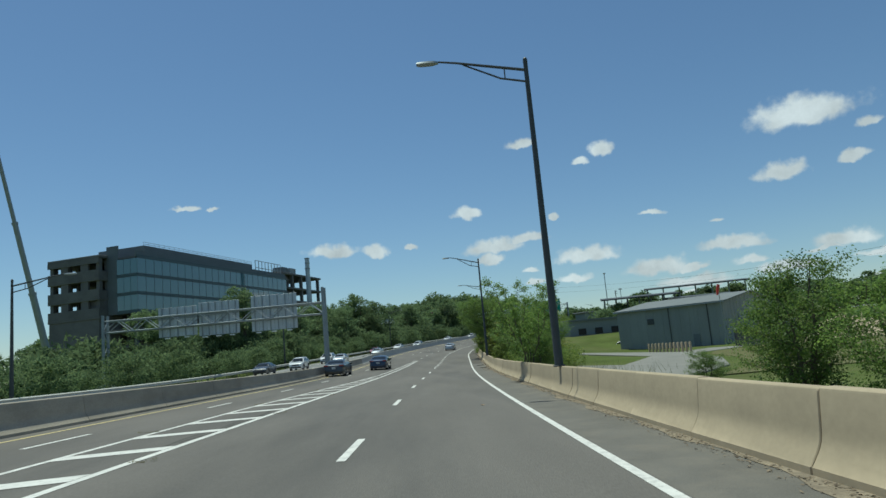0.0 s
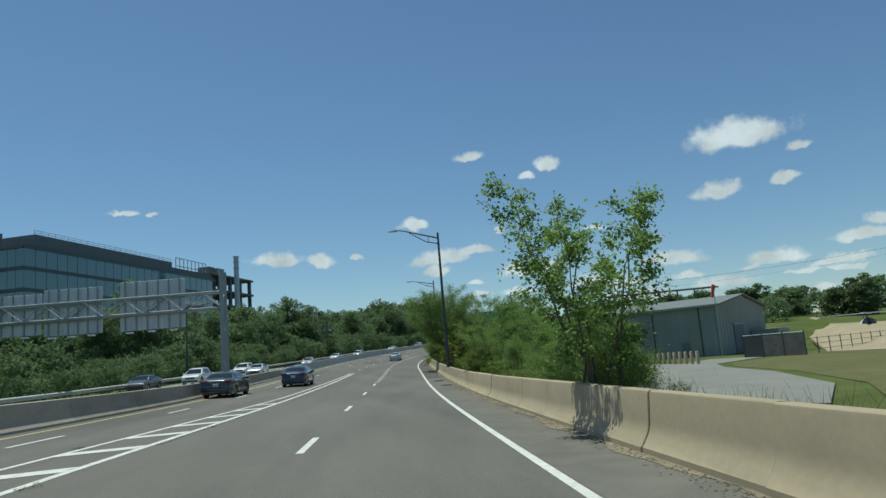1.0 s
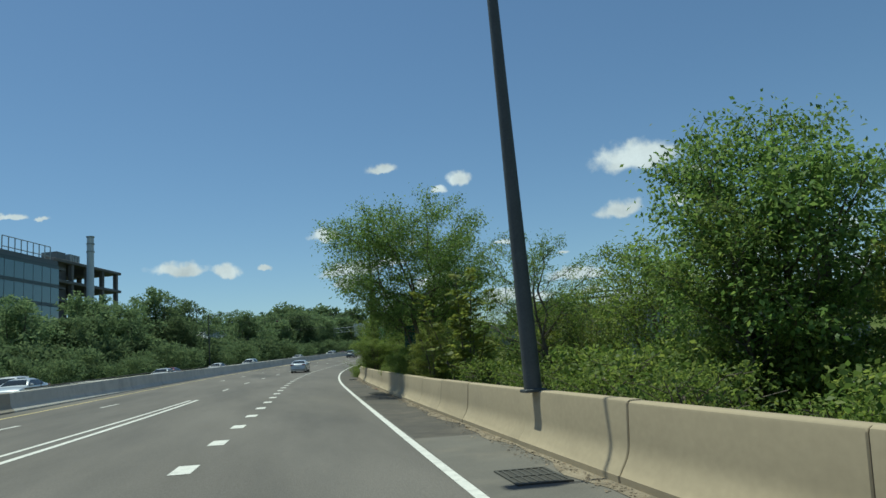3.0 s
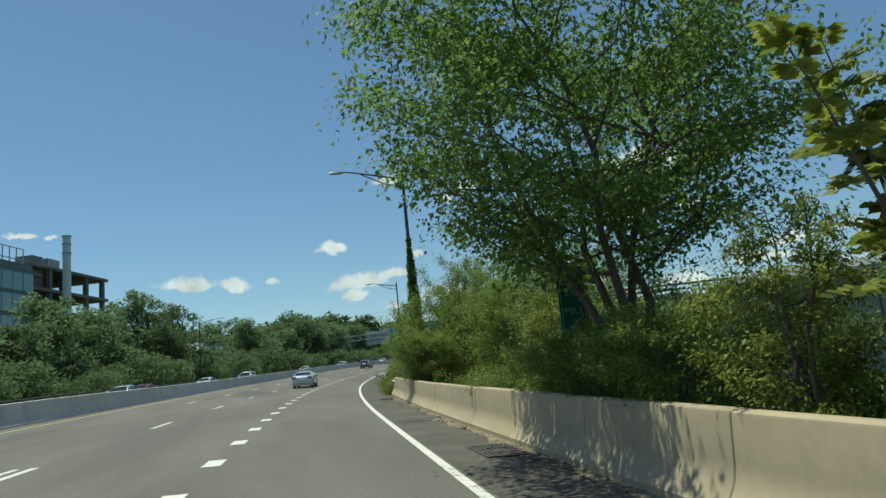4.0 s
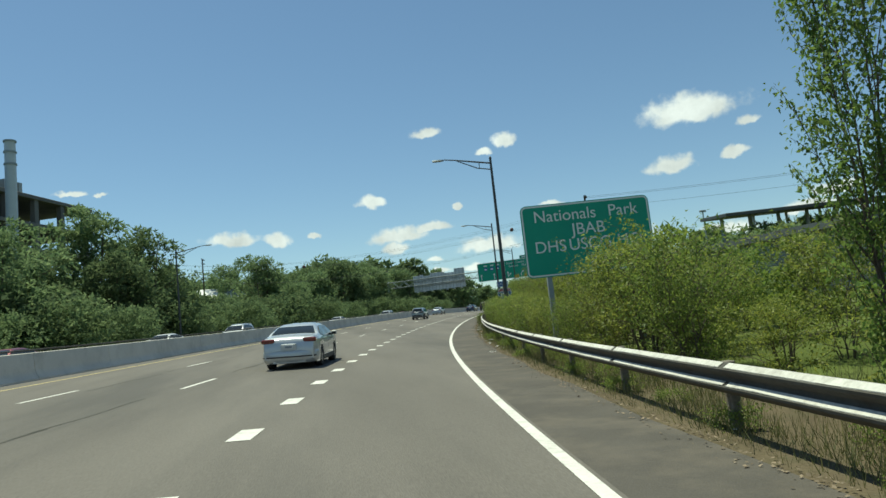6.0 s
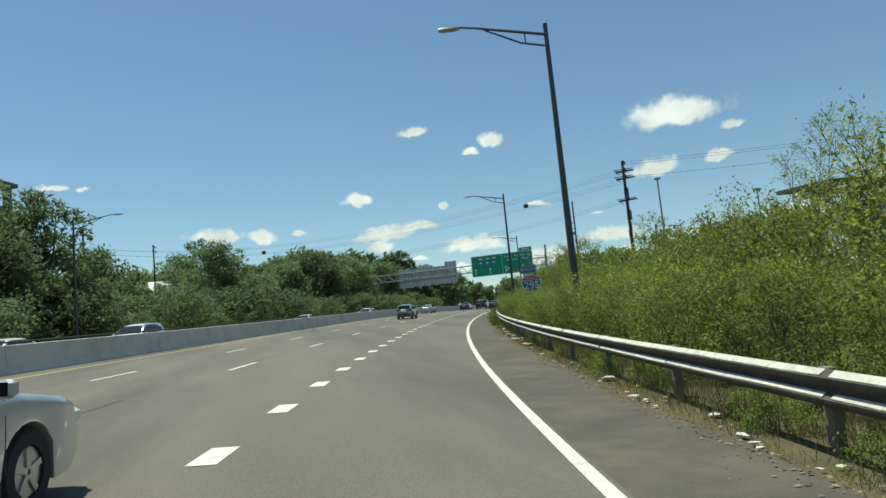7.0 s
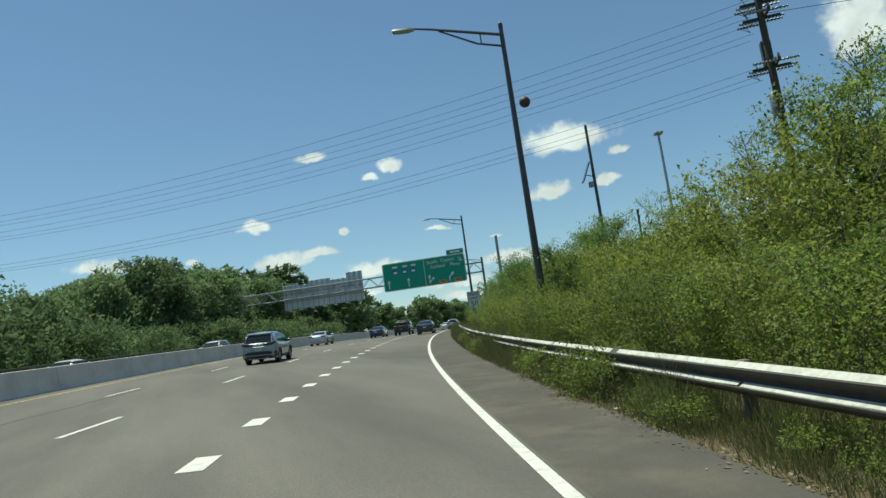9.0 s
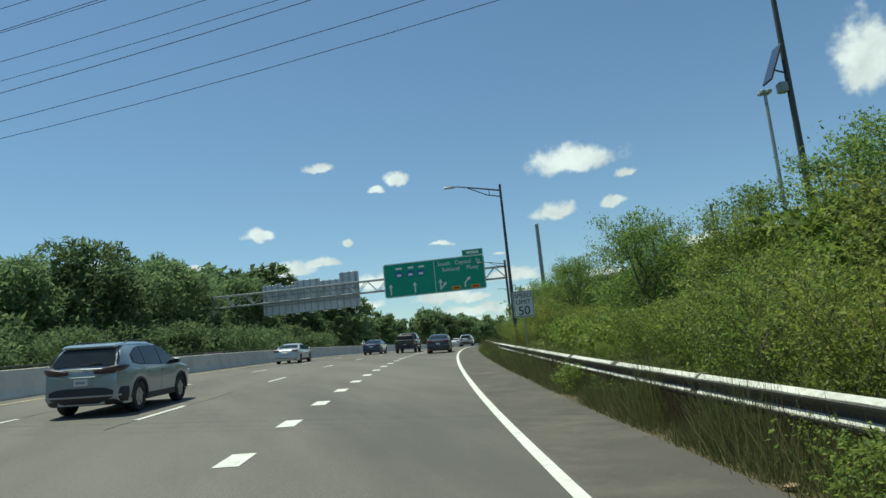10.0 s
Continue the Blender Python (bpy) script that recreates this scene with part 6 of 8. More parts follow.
def build_poles():
    base = Vector((38.7, 203.2, 3.0))
    far = Vector((-23.4, 246.2, 4.0))
    yaw = math.degrees(math.atan2(far.y - base.y, far.x - base.x)) - 90
    utility_pole(pose(base.x, base.y, base.z, 0, 0, yaw), 14.7, "tall timber utility pole crowded with crossarms and insulators")
    utility_pole(pose(far.x, far.y, far.z, 0, 0, yaw), 18.2, "timber utility pole above the trees", gear=False)
    utility_pole(pose(*at(260, 66), 0, 0, yaw + 30), 18.0, "timber utility pole above the trees", gear=False)
    utility_pole(pose(74, 262, 6, 0, 0, yaw), 13, "timber utility pole behind the verge", gear=False)
    right = Vector((far.y - base.y, base.x - far.x, 0)).normalized()
    if right.dot(Vector((17, 192, 0)) - Vector((base.x, base.y, 0))) < 0:
        right = -right
    # three tiers of three conductors across the highway
    for tier, (z, shift) in enumerate(((16.76, 0.0), (16.06, -1.1), (13.85, -0.25))):
        for k, off in enumerate((0.48, -0.75, -1.63)):
            a = Vector((base.x, base.y, z)) + right * (off + shift)
            b = Vector((far.x, far.y, z + 2.46)) + right * (off + shift - 3.05)
            wire("overhead_cable", a, b, 2.9, 0.0078, "thin black overhead cable across the highway", balls=(0.14, 0.61) if (tier, k) == (1, 0) else ())
    # tail of the line away from the road
    for z, off in ((17.5, -0.9), (17.4, 0.8), (16.0, 0.4)):
        a = Vector((base.x, base.y, z)) + right * off
        wire("overhead_cable", a, a + Vector((80, -52, 0.5)), 2.0, 0.014, "thin black overhead cable behind the verge")
    # camera mast with a tilted solar panel
    g = thing("solar_mast", stand(225.5, -11.8, 0), "slim steel mast with a tilted solar panel and box", "mast")
    part("pole", Shape().tube([(0, 0, -1), (0, 0, 12.5)], [0.13, 0.085], 10), M_DARKSTEEL, g, smooth=True)
    pm = Matrix.Translation((-0.5, -0.1, 9.4)) @ Matrix.Rotation(radians(-66), 4, "Y")
    panel = part("solar_panel", Shape().bevel_box((0, 0, 0), (1.35, 0.6, 0.07), 0.01), M_DARKSTEEL, g, m=pm)
    part("cells", Shape().box((0, 0, 0.034), (1.28, 0.54, 0.008)), M_SOLAR, panel, "dark blue cells")
    part("bracket", Shape().tube([(0, 0, 9.1), (-0.5, -0.05, 9.25)], 0.03, 6), M_DARKSTEEL, g)
    part("battery_box", Shape().bevel_box((-0.25, 0, 8.6), (0.3, 0.3, 0.35), 0.03), M_GREYSTEEL, g)
    g = thing("floodlight_pole", pose(65.6, 244.3, 5.5), "thin tall floodlight pole with small fixtures at its head", "floodlight pole")
    part("pole", Shape().tube([(0, 0, -1), (0, 0, 19.0)], [0.2, 0.13], 8), M_GREYSTEEL, g, smooth=True)
    for a in range(4):
        c, s_ = math.cos(a * 1.57 + 0.4), math.sin(a * 1.57 + 0.4)
        part("fixture", Shape().bevel_box((0.35 * c, 0.35 * s_, 18.8), (0.4, 0.4, 0.3), 0.05), M_GREYSTEEL, g)
    g = thing("steel_post", stand(263.4, -7.7, 0), "plain grey steel post standing above the bushes", "post")
    part("shaft", Shape().tube([(0, 0, -1), (0, 0, 10.4)], [0.2, 0.16], 8), M_GREYSTEEL, g, smooth=True)
    part("cap", Shape().tube([(0, 0, 10.4), (0, 0, 10.48)], [0.17, 0.12], 8), M_GREYSTEEL, g)
    g = thing("floodlight_pole", pose(62, 215, -0.8), "thin floodlight pole behind the sheds", "floodlight pole")
    part("pole", Shape().tube([(0, 0, -1), (0, 0, 17.0)], [0.14, 0.09], 8), M_GREYSTEEL, g)
    part("fixture", Shape().bevel_box((0, 0, 17.0), (1.0, 0.4, 0.3), 0.05), M_GREYSTEEL, g)


build_lamps()
build_gantries()
build_ground_signs()
build_poles()


# ---------------------------------------------------------------- buildings
M_CURTAIN = glass("teal curtain wall glass", (0.065, 0.165, 0.18), 0.06)
M_RAWCONC = material("dark raw concrete", (0.16, 0.155, 0.15), 0.9, var=0.18, scale=0.3, fine=6, dirt=(0.09, 0.088, 0.085), dirt_scale=0.2, dirt_amount=0.6)
M_WRAP = material("grey facade sheathing", (0.15, 0.17, 0.185), 0.8, var=0.12, scale=0.4, fine=5)
M_SPANDREL = material("teal spandrel panel", (0.05, 0.085, 0.095), 0.4, var=0.1)
M_SHED = material("blue grey ribbed cladding", (0.27, 0.29, 0.28), 0.7, var=0.1, scale=0.3, fine=5, dirt=(0.18, 0.2, 0.2), dirt_scale=0.15, dirt_amount=0.5, random_object=0.05)
M_SHEDROOF = material("dull metal roofing", (0.17, 0.18, 0.175), 0.7, 0.0, var=0.1, scale=0.4, fine=6)
M_PAVING = material("grey paved path", (0.25, 0.24, 0.215), 0.9, spec=0.04, var=0.14, scale=0.3, fine=10)
M_SAND = material("pale sandy ground", (0.38, 0.31, 0.21), 0.95, spec=0.04, var=0.16, scale=0.3, fine=8)
M_LAWN = material("mown lawn", (0.135, 0.13, 0.06), 0.9, spec=0.04, var=0.22, scale=0.4, fine=9, bump=0.4)
M_SCREEN = material("stained grey sheet fence", (0.17, 0.165, 0.15), 0.8, var=0.25, scale=0.8, fine=6, dirt=(0.1, 0.07, 0.05), dirt_scale=0.9, dirt_amount=0.6)
M_MESH = material("dark fence screen", (0.06, 0.066, 0.062), 0.8, var=0.2, scale=1, fine=9)


def build_office():
    """Unfinished office block: frame on either end, glass wall between."""
    o = Vector((-70.8, 164.0, 0))
    yaw = math.degrees(math.atan2(64.0, 20.8))
    m = pose(o.x, o.y, 0, 0, 0, yaw)          # local x along the road side, y away from the road
    g = thing("office_building", m, "unfinished office block with teal glass wall and bare concrete ends", "building")
    x0, x1, depth = 3.9, 77.0, 26.0
    floors = [5.0, 9.4, 13.6, 17.8, 22.2, 26.7, 31.2]
    for k, z in enumerate(floors):
        part("floor_slab", Shape().box(((x0 + x1) / 2 + 2, depth / 2 + 0.3, z), (x1 - x0 + 3.4, depth - 0.8, 0.45)), M_RAWCONC, g)
    for x in np.linspace(x0 + 0.6, x1 - 0.6, 11):
        for y in (1.0, 9.5, 18.0, 25.0):
            part("column", Shape().box((x, y, 17.0), (0.7, 0.7, 28.2)), M_RAWCONC, g)
    part("core_wall", Shape().box(((x0 + x1) / 2, depth * 0.6, 17.5), (x1 - x0 - 8, 0.5, 27.5)), M_RAWCONC, g)
    # curtain wall: panes of their own, three storeys and a low one
    bays = 24
    w = (x1 - x0) / bays
    for k in range(bays):
        for j in range(3, 6):
            za, zb = floors[j] + 0.42, floors[j + 1] - 0.42
            part("pane", Shape().box((x0 + w * (k + 0.5), 0.0, (za + zb) / 2), (w - 0.03, 0.06, zb - za)), M_CURTAIN, g)
        part("mullion", Shape().box((x0 + w * k, -0.04, (17.8 + 31.2) / 2), (0.05, 0.08, 13.4)), M_WRAP, g)
    for z in floors[3:]:
        part("spandrel", Shape().box(((x0 + x1) / 2, -0.02, z), (x1 - x0, 0.1, 0.84)), M_SPANDREL, g)
    # return of the glass on the near end
    for j in range(3, 6):
        za, zb = floors[j] + 0.42, floors[j + 1] - 0.42
        for k in range(3):
            part("pane", Shape().box((x0 - 0.02, 0.9 + 2.0 * k, (za + zb) / 2), (0.06, 1.92, zb - za)), M_CURTAIN, g)
        part("spandrel", Shape().box((x0, 3.0, floors[j]), (0.12, 6.0, 0.8)), M_SPANDREL, g)
    part("sheathing", Shape().box((x0 + 0.4, 7.5, 26), (0.3, 3.4, 17)), M_WRAP, g)
    # roof storey, parapet and guard rail
    part("roof_storey", Shape().box(((9 + 59) / 2, 9, 33.0), (50, 14, 3.4)), M_WRAP, g)
    part("parapet", Shape().box(((x0 + x1) / 2, 0.4, 32.0), (x1 - x0, 0.35, 1.5)), M_WRAP, g)
    rail = Shape()
    for z in (35.1, 35.6):
        rail.tube([(9, 2.2, z), (59, 2.2, z)], 0.05, 5)
    for x in np.linspace(9, 59, 26):
        rail.tube([(x, 2.2, 34.6), (x, 2.2, 35.6)], 0.04, 5)
    part("roof_rail", rail, M_GREYSTEEL, g)
    rail = Shape()
    for z in (33.6, 35.9):
        rail.tube([(59, 0.8, z), (75, 0.8, z)], 0.11, 5)
    for x in np.linspace(59, 75, 9):
        rail.tube([(x, 0.8, 32.6), (x, 0.8, 35.9)], 0.12, 5)
    part("screen_frame", rail, M_GREYSTEEL, g)

    def bare_frame(xa, xb, ya, yb, levels, nx, ny):
        for z in levels:
            part("floor_slab", Shape().bevel_box(((xa + xb) / 2, (ya + yb) / 2, z), (xb - xa, yb - ya, 0.7), 0.06), M_RAWCONC, g)
        for x in np.linspace(xa + 1.0, xb - 1.6, nx):
            for y in np.linspace(ya + 0.8, yb - 0.8, ny):
                part("column", Shape().box((x, y, (levels[0] + levels[-1]) / 2), (0.95, 0.95, levels[-1] - levels[0])), M_RAWCONC, g)

    bare_frame(77.6, 107.2, 1.5, 24, [6, 10.3, 14.6, 19.5, 24.0, 28.6, 33.6], 5, 3)
    part("stair_core", Shape().box((82, 8, 21), (6.5, 9, 27)), M_RAWCONC, g)
    part("plant_box", Shape().box((84, 6, 35.2), (3.4, 4, 2.4)), M_WRAP, g)
    for k in range(4):
        part("roof_vent", Shape().box((87 + k * 1.1, 4, 35.2), (0.8, 1.2, 2.2)), M_GREYSTEEL, g)
    bare_frame(1.2, 9.0, 8.8, 24.4, [6, 17.0, 21.6, 26.4, 32.0], 2, 4)
    for z in (17.0, 21.6, 26.4):
        part("parapet_wall", Shape().box((1.35, 16.6, z + 1.35), (0.3, 15.4, 2.0)), M_RAWCONC, g)
        part("parapet_wall", Shape().box((5.1, 9.0, z + 1.2), (7.2, 0.3, 1.7)), M_RAWCONC, g)
    part("fascia", Shape().box((1.3, 16.6, 31.0), (0.3, 15.5, 1.3)), M_RAWCONC, g)
    for y in (13.4, 19.4):
        part("pier", Shape().box((1.7, y, 24.5), (0.5, 2.2, 14.6)), M_RAWCONC, g)
    part("infill_wall", Shape().box((5, 16.6, 11.5), (7.2, 15.0, 11.0)), M_RAWCONC, g)
    part("infill_wall", Shape().box((5.4, 11.0, 19.3), (6.0, 4.0, 4.6)), M_RAWCONC, g)
    g2 = thing("site_chimney", pose(-37.7, 226.3, 5.0), "tall pale steel flue beside the unfinished block", "chimney")
    part("flue", Shape().tube([(0, 0, 0), (0, 0, 31)], [0.85, 0.72], 14), M_PANELBACK, g2, smooth=True)
    for z in (27.5, 29.3, 30.9):
        part("collar", Shape().tube([(0, 0, z), (0, 0, z + 0.25)], 0.86, 14), M_GREYSTEEL, g2)
    # crane beside it
    g3 = thing("crane", pose(-71.7, 122.0, 3.0), "grey telescopic crane with its boom raised beside the building site", "crane")
    a, b = Vector((3.8, 2.7, 3.0)), Vector((0.2, -7.0, 39.0))
    for k, (r0, r1) in enumerate(((0.62, 0.58), (0.48, 0.44), (0.35, 0.32))):
        p, q = a.lerp(b, k / 3), a.lerp(b, (k + 1) / 3)
        sec = part("boom_section", Shape().tube([p, q], [r0, r1], 10), M_GREYSTEEL, g3, smooth=True)
        part("collar", Shape().tube([q - (b - a) * 0.012, q], [r1 + 0.1, r1 + 0.1], 10), M_GREYSTEEL, sec)
    part("hoist_rope", Shape().tube([b, b + Vector((-0.9, 0.3, -9.0))], 0.05, 5), M_WIRE, g3)
    part("cab", Shape().bevel_box((3.8, 3.0, 2.0), (3.0, 4.5, 3.2), 0.2), M_DARKSTEEL, g3)
    part("track", Shape().bevel_box((3.8, 3.0, 0.0), (4.0, 5.5, 1.2), 0.3), M_TYRE, g3)


def build_shed():
    # gable end towards the yard, eaves side towards the road
    a, c = Vector((48.3, 112.9, 0)), Vector((66.8, 131.7, 0))
    yaw = math.degrees(math.atan2(c.y - a.y, c.x - a.x))
    W, D = (c - a).length, 19.5
    g = thing("hangar", pose(a.x, a.y, -1.5, 0, 0, yaw), "blue-grey metal hangar with a low gable roof", "building")
    eave, ridge = 7.2, 8.9
    z_of = lambda x: eave + (ridge - eave) * (1 - abs(x - W / 2) / (W / 2))
    box_faces = [(0, 1, 2, 3), (7, 6, 5, 4), (0, 4, 5, 1), (1, 5, 6, 2), (2, 6, 7, 3), (3, 7, 4, 0)]
    n = 36
    for k in range(n):
        xa, xb = W * k / n, W * (k + 1) / n
        za, zb, y0 = z_of(xa), z_of(xb), (-0.04 if k % 2 else 0.0)
        part("cladding_panel", Shape().add([(xa, y0, 0), (xb, y0, 0), (xb, y0, zb), (xa, y0, za), (xa, 0.3, 0), (xb, 0.3, 0), (xb, 0.3, zb), (xa, 0.3, za)], box_faces), M_SHED, g)
    n = 24
    for k in range(n):
        ya, yb, x0 = 0.35 + (D - 0.35) * k / n, 0.35 + (D - 0.35) * (k + 1) / n, (-0.04 if k % 2 else 0.0)
        part("cladding_panel", Shape().add([(x0, yb, 0), (x0, ya, 0), (x0, ya, eave), (x0, yb, eave), (0.3, yb, 0), (0.3, ya, 0), (0.3, ya, eave), (0.3, yb, eave)], box_faces), M_SHED, g)
    part("side_wall", Shape().box((W - 0.15, D / 2 + 0.2, eave / 2), (0.3, D - 0.4, eave)), M_SHED, g)
    part("back_wall", Shape().box((W / 2, D, eave / 2), (W - 0.7, 0.3, eave)), M_SHED, g)
    for xa, xb in ((-0.5, W / 2), (W / 2, W + 0.5)):
        za, zb = (z_of(xa) + 0.06, z_of(xb) + 0.06)
        part("roof", Shape().add([(xa, -0.6, za), (xb, -0.6, zb), (xb, D + 0.5, zb), (xa, D + 0.5, za), (xa, -0.6, za + 0.2), (xb, -0.6, zb + 0.2), (xb, D + 0.5, zb + 0.2), (xa, D + 0.5, za + 0.2)],
             [(3, 2, 1, 0), (4, 5, 6, 7), (0, 1, 5, 4), (1, 2, 6, 5), (2, 3, 7, 6), (3, 0, 4, 7)]), M_SHEDROOF, g)
    part("gutter", Shape().box((-0.55, D / 2, eave - 0.02), (0.16, D + 1.0, 0.16)), M_GREYSTEEL, g)
    d = part("roller_door", Shape().box((W * 0.35, -0.1, 2.2), (5.0, 0.12, 4.4)), M_WRAP, g)
    part("door_frame", Shape().box((W * 0.35, -0.12, 4.5), (5.4, 0.2, 0.25)), M_GREYSTEEL, d)
    d = part("door", Shape().box((-0.1, 5.0, 1.1), (0.12, 1.1, 2.2)), M_WRAP, g)
    part("vent", Shape().box((-0.1, 13.0, 5.0), (0.14, 1.2, 1.0)), M_DARKSTEEL, g)
    for y in (2.6, 9.5):
        part("downpipe", Shape().tube([(-0.14, y, 0), (-0.14, y, eave)], 0.07, 6), M_DARKSTEEL, g)
    part("annex", Shape().bevel_box((W * 0.75, -2.2, 1.7), (8.0, 4.0, 3.4), 0.05), M_SHED, g)
    # long solar canopies behind
    for k, (x, y, z, w, turn) in enumerate(((84.7, 211.5, 16.4, 31, -18), (59.5, 190.0, 13.0, 21, -14), (74.0, 184.0, 11.4, 17, -14))):
        cg = thing("solar_canopy", pose(x, y, -1.0, 0, 0, turn), "flat dark solar canopy on slim steel columns", "canopy", "solar canopies")
        part("deck", Shape().bevel_box((0, 0, 0), (w, 9, 0.4), 0.05), M_DARKSTEEL, cg, m=Matrix.Translation((0, 0, z)) @ Matrix.Rotation(radians(5), 4, "X"))
        for j in range(7):
            part("column", Shape().tube([(-w / 2 + 1 + j * (w - 2) / 6, 0, -0.4), (-w / 2 + 1 + j * (w - 2) / 6, 0, z)], 0.22, 8), M_GREYSTEEL, cg)
    part_c = thing("site_office", pose(44, 160, -1.0, 0, 0, 12), "low grey flat-roofed building behind the hangar", "building")
    part("wall", Shape().box((0, 0, 3.0), (30, 12, 7.0)), M_SHED, part_c)
    part("roof", Shape().box((0, 0, 6.7), (31, 13, 0.4)), M_SHEDROOF, part_c)
    for k in range(7):
        part("window", Shape().box((-12 + 4 * k, -6.05, 4.2), (1.8, 0.12, 1.3)), M_CARGLASS, part_c)
    # roofs seen over the verge further on
    rb = thing("flat_roofed_building", pose(62, 262, 4.0, 0, 0, 25), "low building with a dark overhanging roof behind the bushes", "building")
    part("wall", Shape().box((0, 0, 3.2), (6.5, 6, 8.0)), M_SHED, rb)
    part("roof", Shape().bevel_box((0, 0, 7.5), (8, 7.5, 0.5), 0.15), M_SHEDROOF, rb)
    rb2 = thing("flat_roofed_building", pose(46, 168, 0.0, 0, 0, 25), "low building with a dark overhanging roof behind the bushes", "building")
    part("wall", Shape().box((0, 0, 2.0), (18, 9, 6.5)), M_SHED, rb2)
    part("roof", Shape().bevel_box((0, 0, 5.5), (21, 12, 0.6), 0.2), M_SHEDROOF, rb2)
    hs = thing("house_roof", pose(-18.3, 285.4, 5.5, 0, 0, 20), "small house with a pale roof among the trees", "house")
    part("wall", Shape().box((0, 0, 4.5), (9, 7, 10)), M_WRAP, hs)
    part("roof", Shape().add([(-5, -4, 9.5), (5, -4, 9.5), (5, 4, 9.5), (-5, 4, 9.5), (-5, 0, 12), (5, 0, 12)], [(0, 1, 5, 4), (2, 3, 4, 5), (0, 4, 3), (1, 2, 5), (3, 2, 1, 0)]), M_SIGNWHITE, hs)


def build_yard():
    # paths and lots are thin slabs laid on the ground
    def slab(name, pts, z, mat, label):
        vs = [Vector((x, y, max(z, ground_z(x, y) + 0.03))) for x, y in pts]
        n = len(vs)
        sh = Shape().add(vs + [v - Vector((0, 0, 0.4)) for v in vs], [tuple(range(n)), tuple(range(2 * n - 1, n - 1, -1))] + [(k, k + n, (k + 1) % n + n, (k + 1) % n) for k in range(n)])
        tagged(part(name, sh, mat), label, "ground", kind="structure")

    slab("path", [(8, 66), (10, 48), (15, 44), (21, 52), (26.6, 66), (29.5, 78), (33, 86), (45, 96), (40, 101), (31, 92), (22, 104), (18, 100), (25, 82), (17, 66)], -1.36, M_PAVING, "curved grey paved path beside the lawn")
    slab("sand_lot", [(50, 93), (53, 84), (80, 80), (135, 120), (125, 180), (100, 168), (72, 128)], -1.35, M_SAND, "pale bare sandy lot behind the fence")
    slab("lawn", [(16, 42), (62, 40), (56, 82), (50, 95), (46, 94), (34, 85), (30.5, 78), (27.5, 65), (22, 51)], -1.38, M_LAWN, "mown green lawn")
    b0, b1 = Vector((31.1, 100.7, -1.4)), Vector((32.8, 89.4, -1.4))
    for k in range(12):
        p = b0.lerp(b1, k / 11)
        bo = thing("bollard", pose(p.x, p.y, p.z), "short pale concrete bollard beside the path", "bollard", "row of bollards")
        part("shaft", Shape().tube([(0, 0, 0), (0, 0, 1.3), (0, 0, 1.4)], [0.17, 0.17, 0.1], 10), M_CONCRETE, bo, smooth=True)
    fn = thing("yard_fence", pose(42.1, 96.5, -1.5, 0, 0, -65.6), "rust-streaked screened fence round the yard", "fence", kind="structure")
    for k in range(4):
        part("post", Shape().tube([(k * 2.5, 0, -0.3), (k * 2.5, 0, 2.75)], 0.06, 6), M_DARKSTEEL, fn)
        if k < 3:
            part("screen_panel", Shape().box((k * 2.5 + 1.25, 0.0, 1.3), (2.4, 0.05, 2.4)), M_SCREEN if k else M_MESH, fn)
    part("top_rail", Shape().tube([(0, 0, 2.6), (7.5, 0, 2.6)], 0.04, 6), M_GREYSTEEL, fn)
    f2 = thing("yard_fence", pose(45.2, 89.7, -1.5, 0, 0, 32), "open chain-link fence between the lawn and the sandy lot", "fence", kind="structure")
    for k in range(9):
        part("post", Shape().tube([(k * 3.0, 0, -0.3), (k * 3.0, 0, 1.9)], 0.05, 6), M_DARKSTEEL, f2)
    for z in (0.6, 1.2, 1.8):
        part("rail", Shape().tube([(0, 0, z), (24, 0, z)], 0.025, 5), M_DARKSTEEL, f2)
    ws = thing("windsock", pose(47.0, 110.6, -1.5), "red windsock hanging from a slim mast", "windsock")
    part("mast", Shape().tube([(0, 0, 0), (0, 0, 10.0)], 0.05, 6), M_GREYSTEEL, ws)
    part("sock", Shape().tube([(0.1, 0, 9.9), (-0.12, 0, 9.1), (-0.3, 0, 8.2)], [0.26, 0.23, 0.13], 10, caps=False), material("faded red fabric", (0.5, 0.05, 0.04), 0.8, var=0.1), ws, smooth=True)
    he = thing("helicopter", pose(85.7, 131.5, -1.1, 0, 0, 55) @ Matrix.Scale(1.35, 4), "parked white and dark helicopter with drooping rotor blades", "helicopter")
    rings = []
    for x, w, z0, z1 in ((-3.0, 0.15, 1.0, 1.3), (-2.4, 0.8, 0.6, 1.9), (-1.0, 1.05, 0.5, 2.4), (1.2, 1.0, 0.5, 2.5), (2.6, 0.6, 0.9, 2.3), (3.4, 0.25, 1.4, 2.0)):
        rings.append([(x, w * math.cos(q), (z0 + z1) / 2 + (z1 - z0) / 2 * math.sin(q)) for q in np.linspace(0, 2 * math.pi, 13)[:-1]])
    part("fuselage", Shape().loft(rings), M_SIGNWHITE, he, smooth=True)
    part("tail_boom", Shape().tube([(3.0, 0, 1.8), (8.2, 0, 2.0)], [0.3, 0.12], 8), M_SIGNWHITE, he)
    part("tail_fin", Shape().box((8.2, 0, 2.6), (0.7, 0.08, 1.5)), M_BLUE, he)
    part("windscreen", Shape().tube([(-2.75, 0, 1.55), (-1.9, 0, 1.75)], [0.5, 0.86], 12), M_CARGLASS, he)
    part("rotor_mast", Shape().tube([(0.2, 0, 2.3), (0.2, 0, 3.2)], 0.12, 8), M_DARKSTEEL, he)
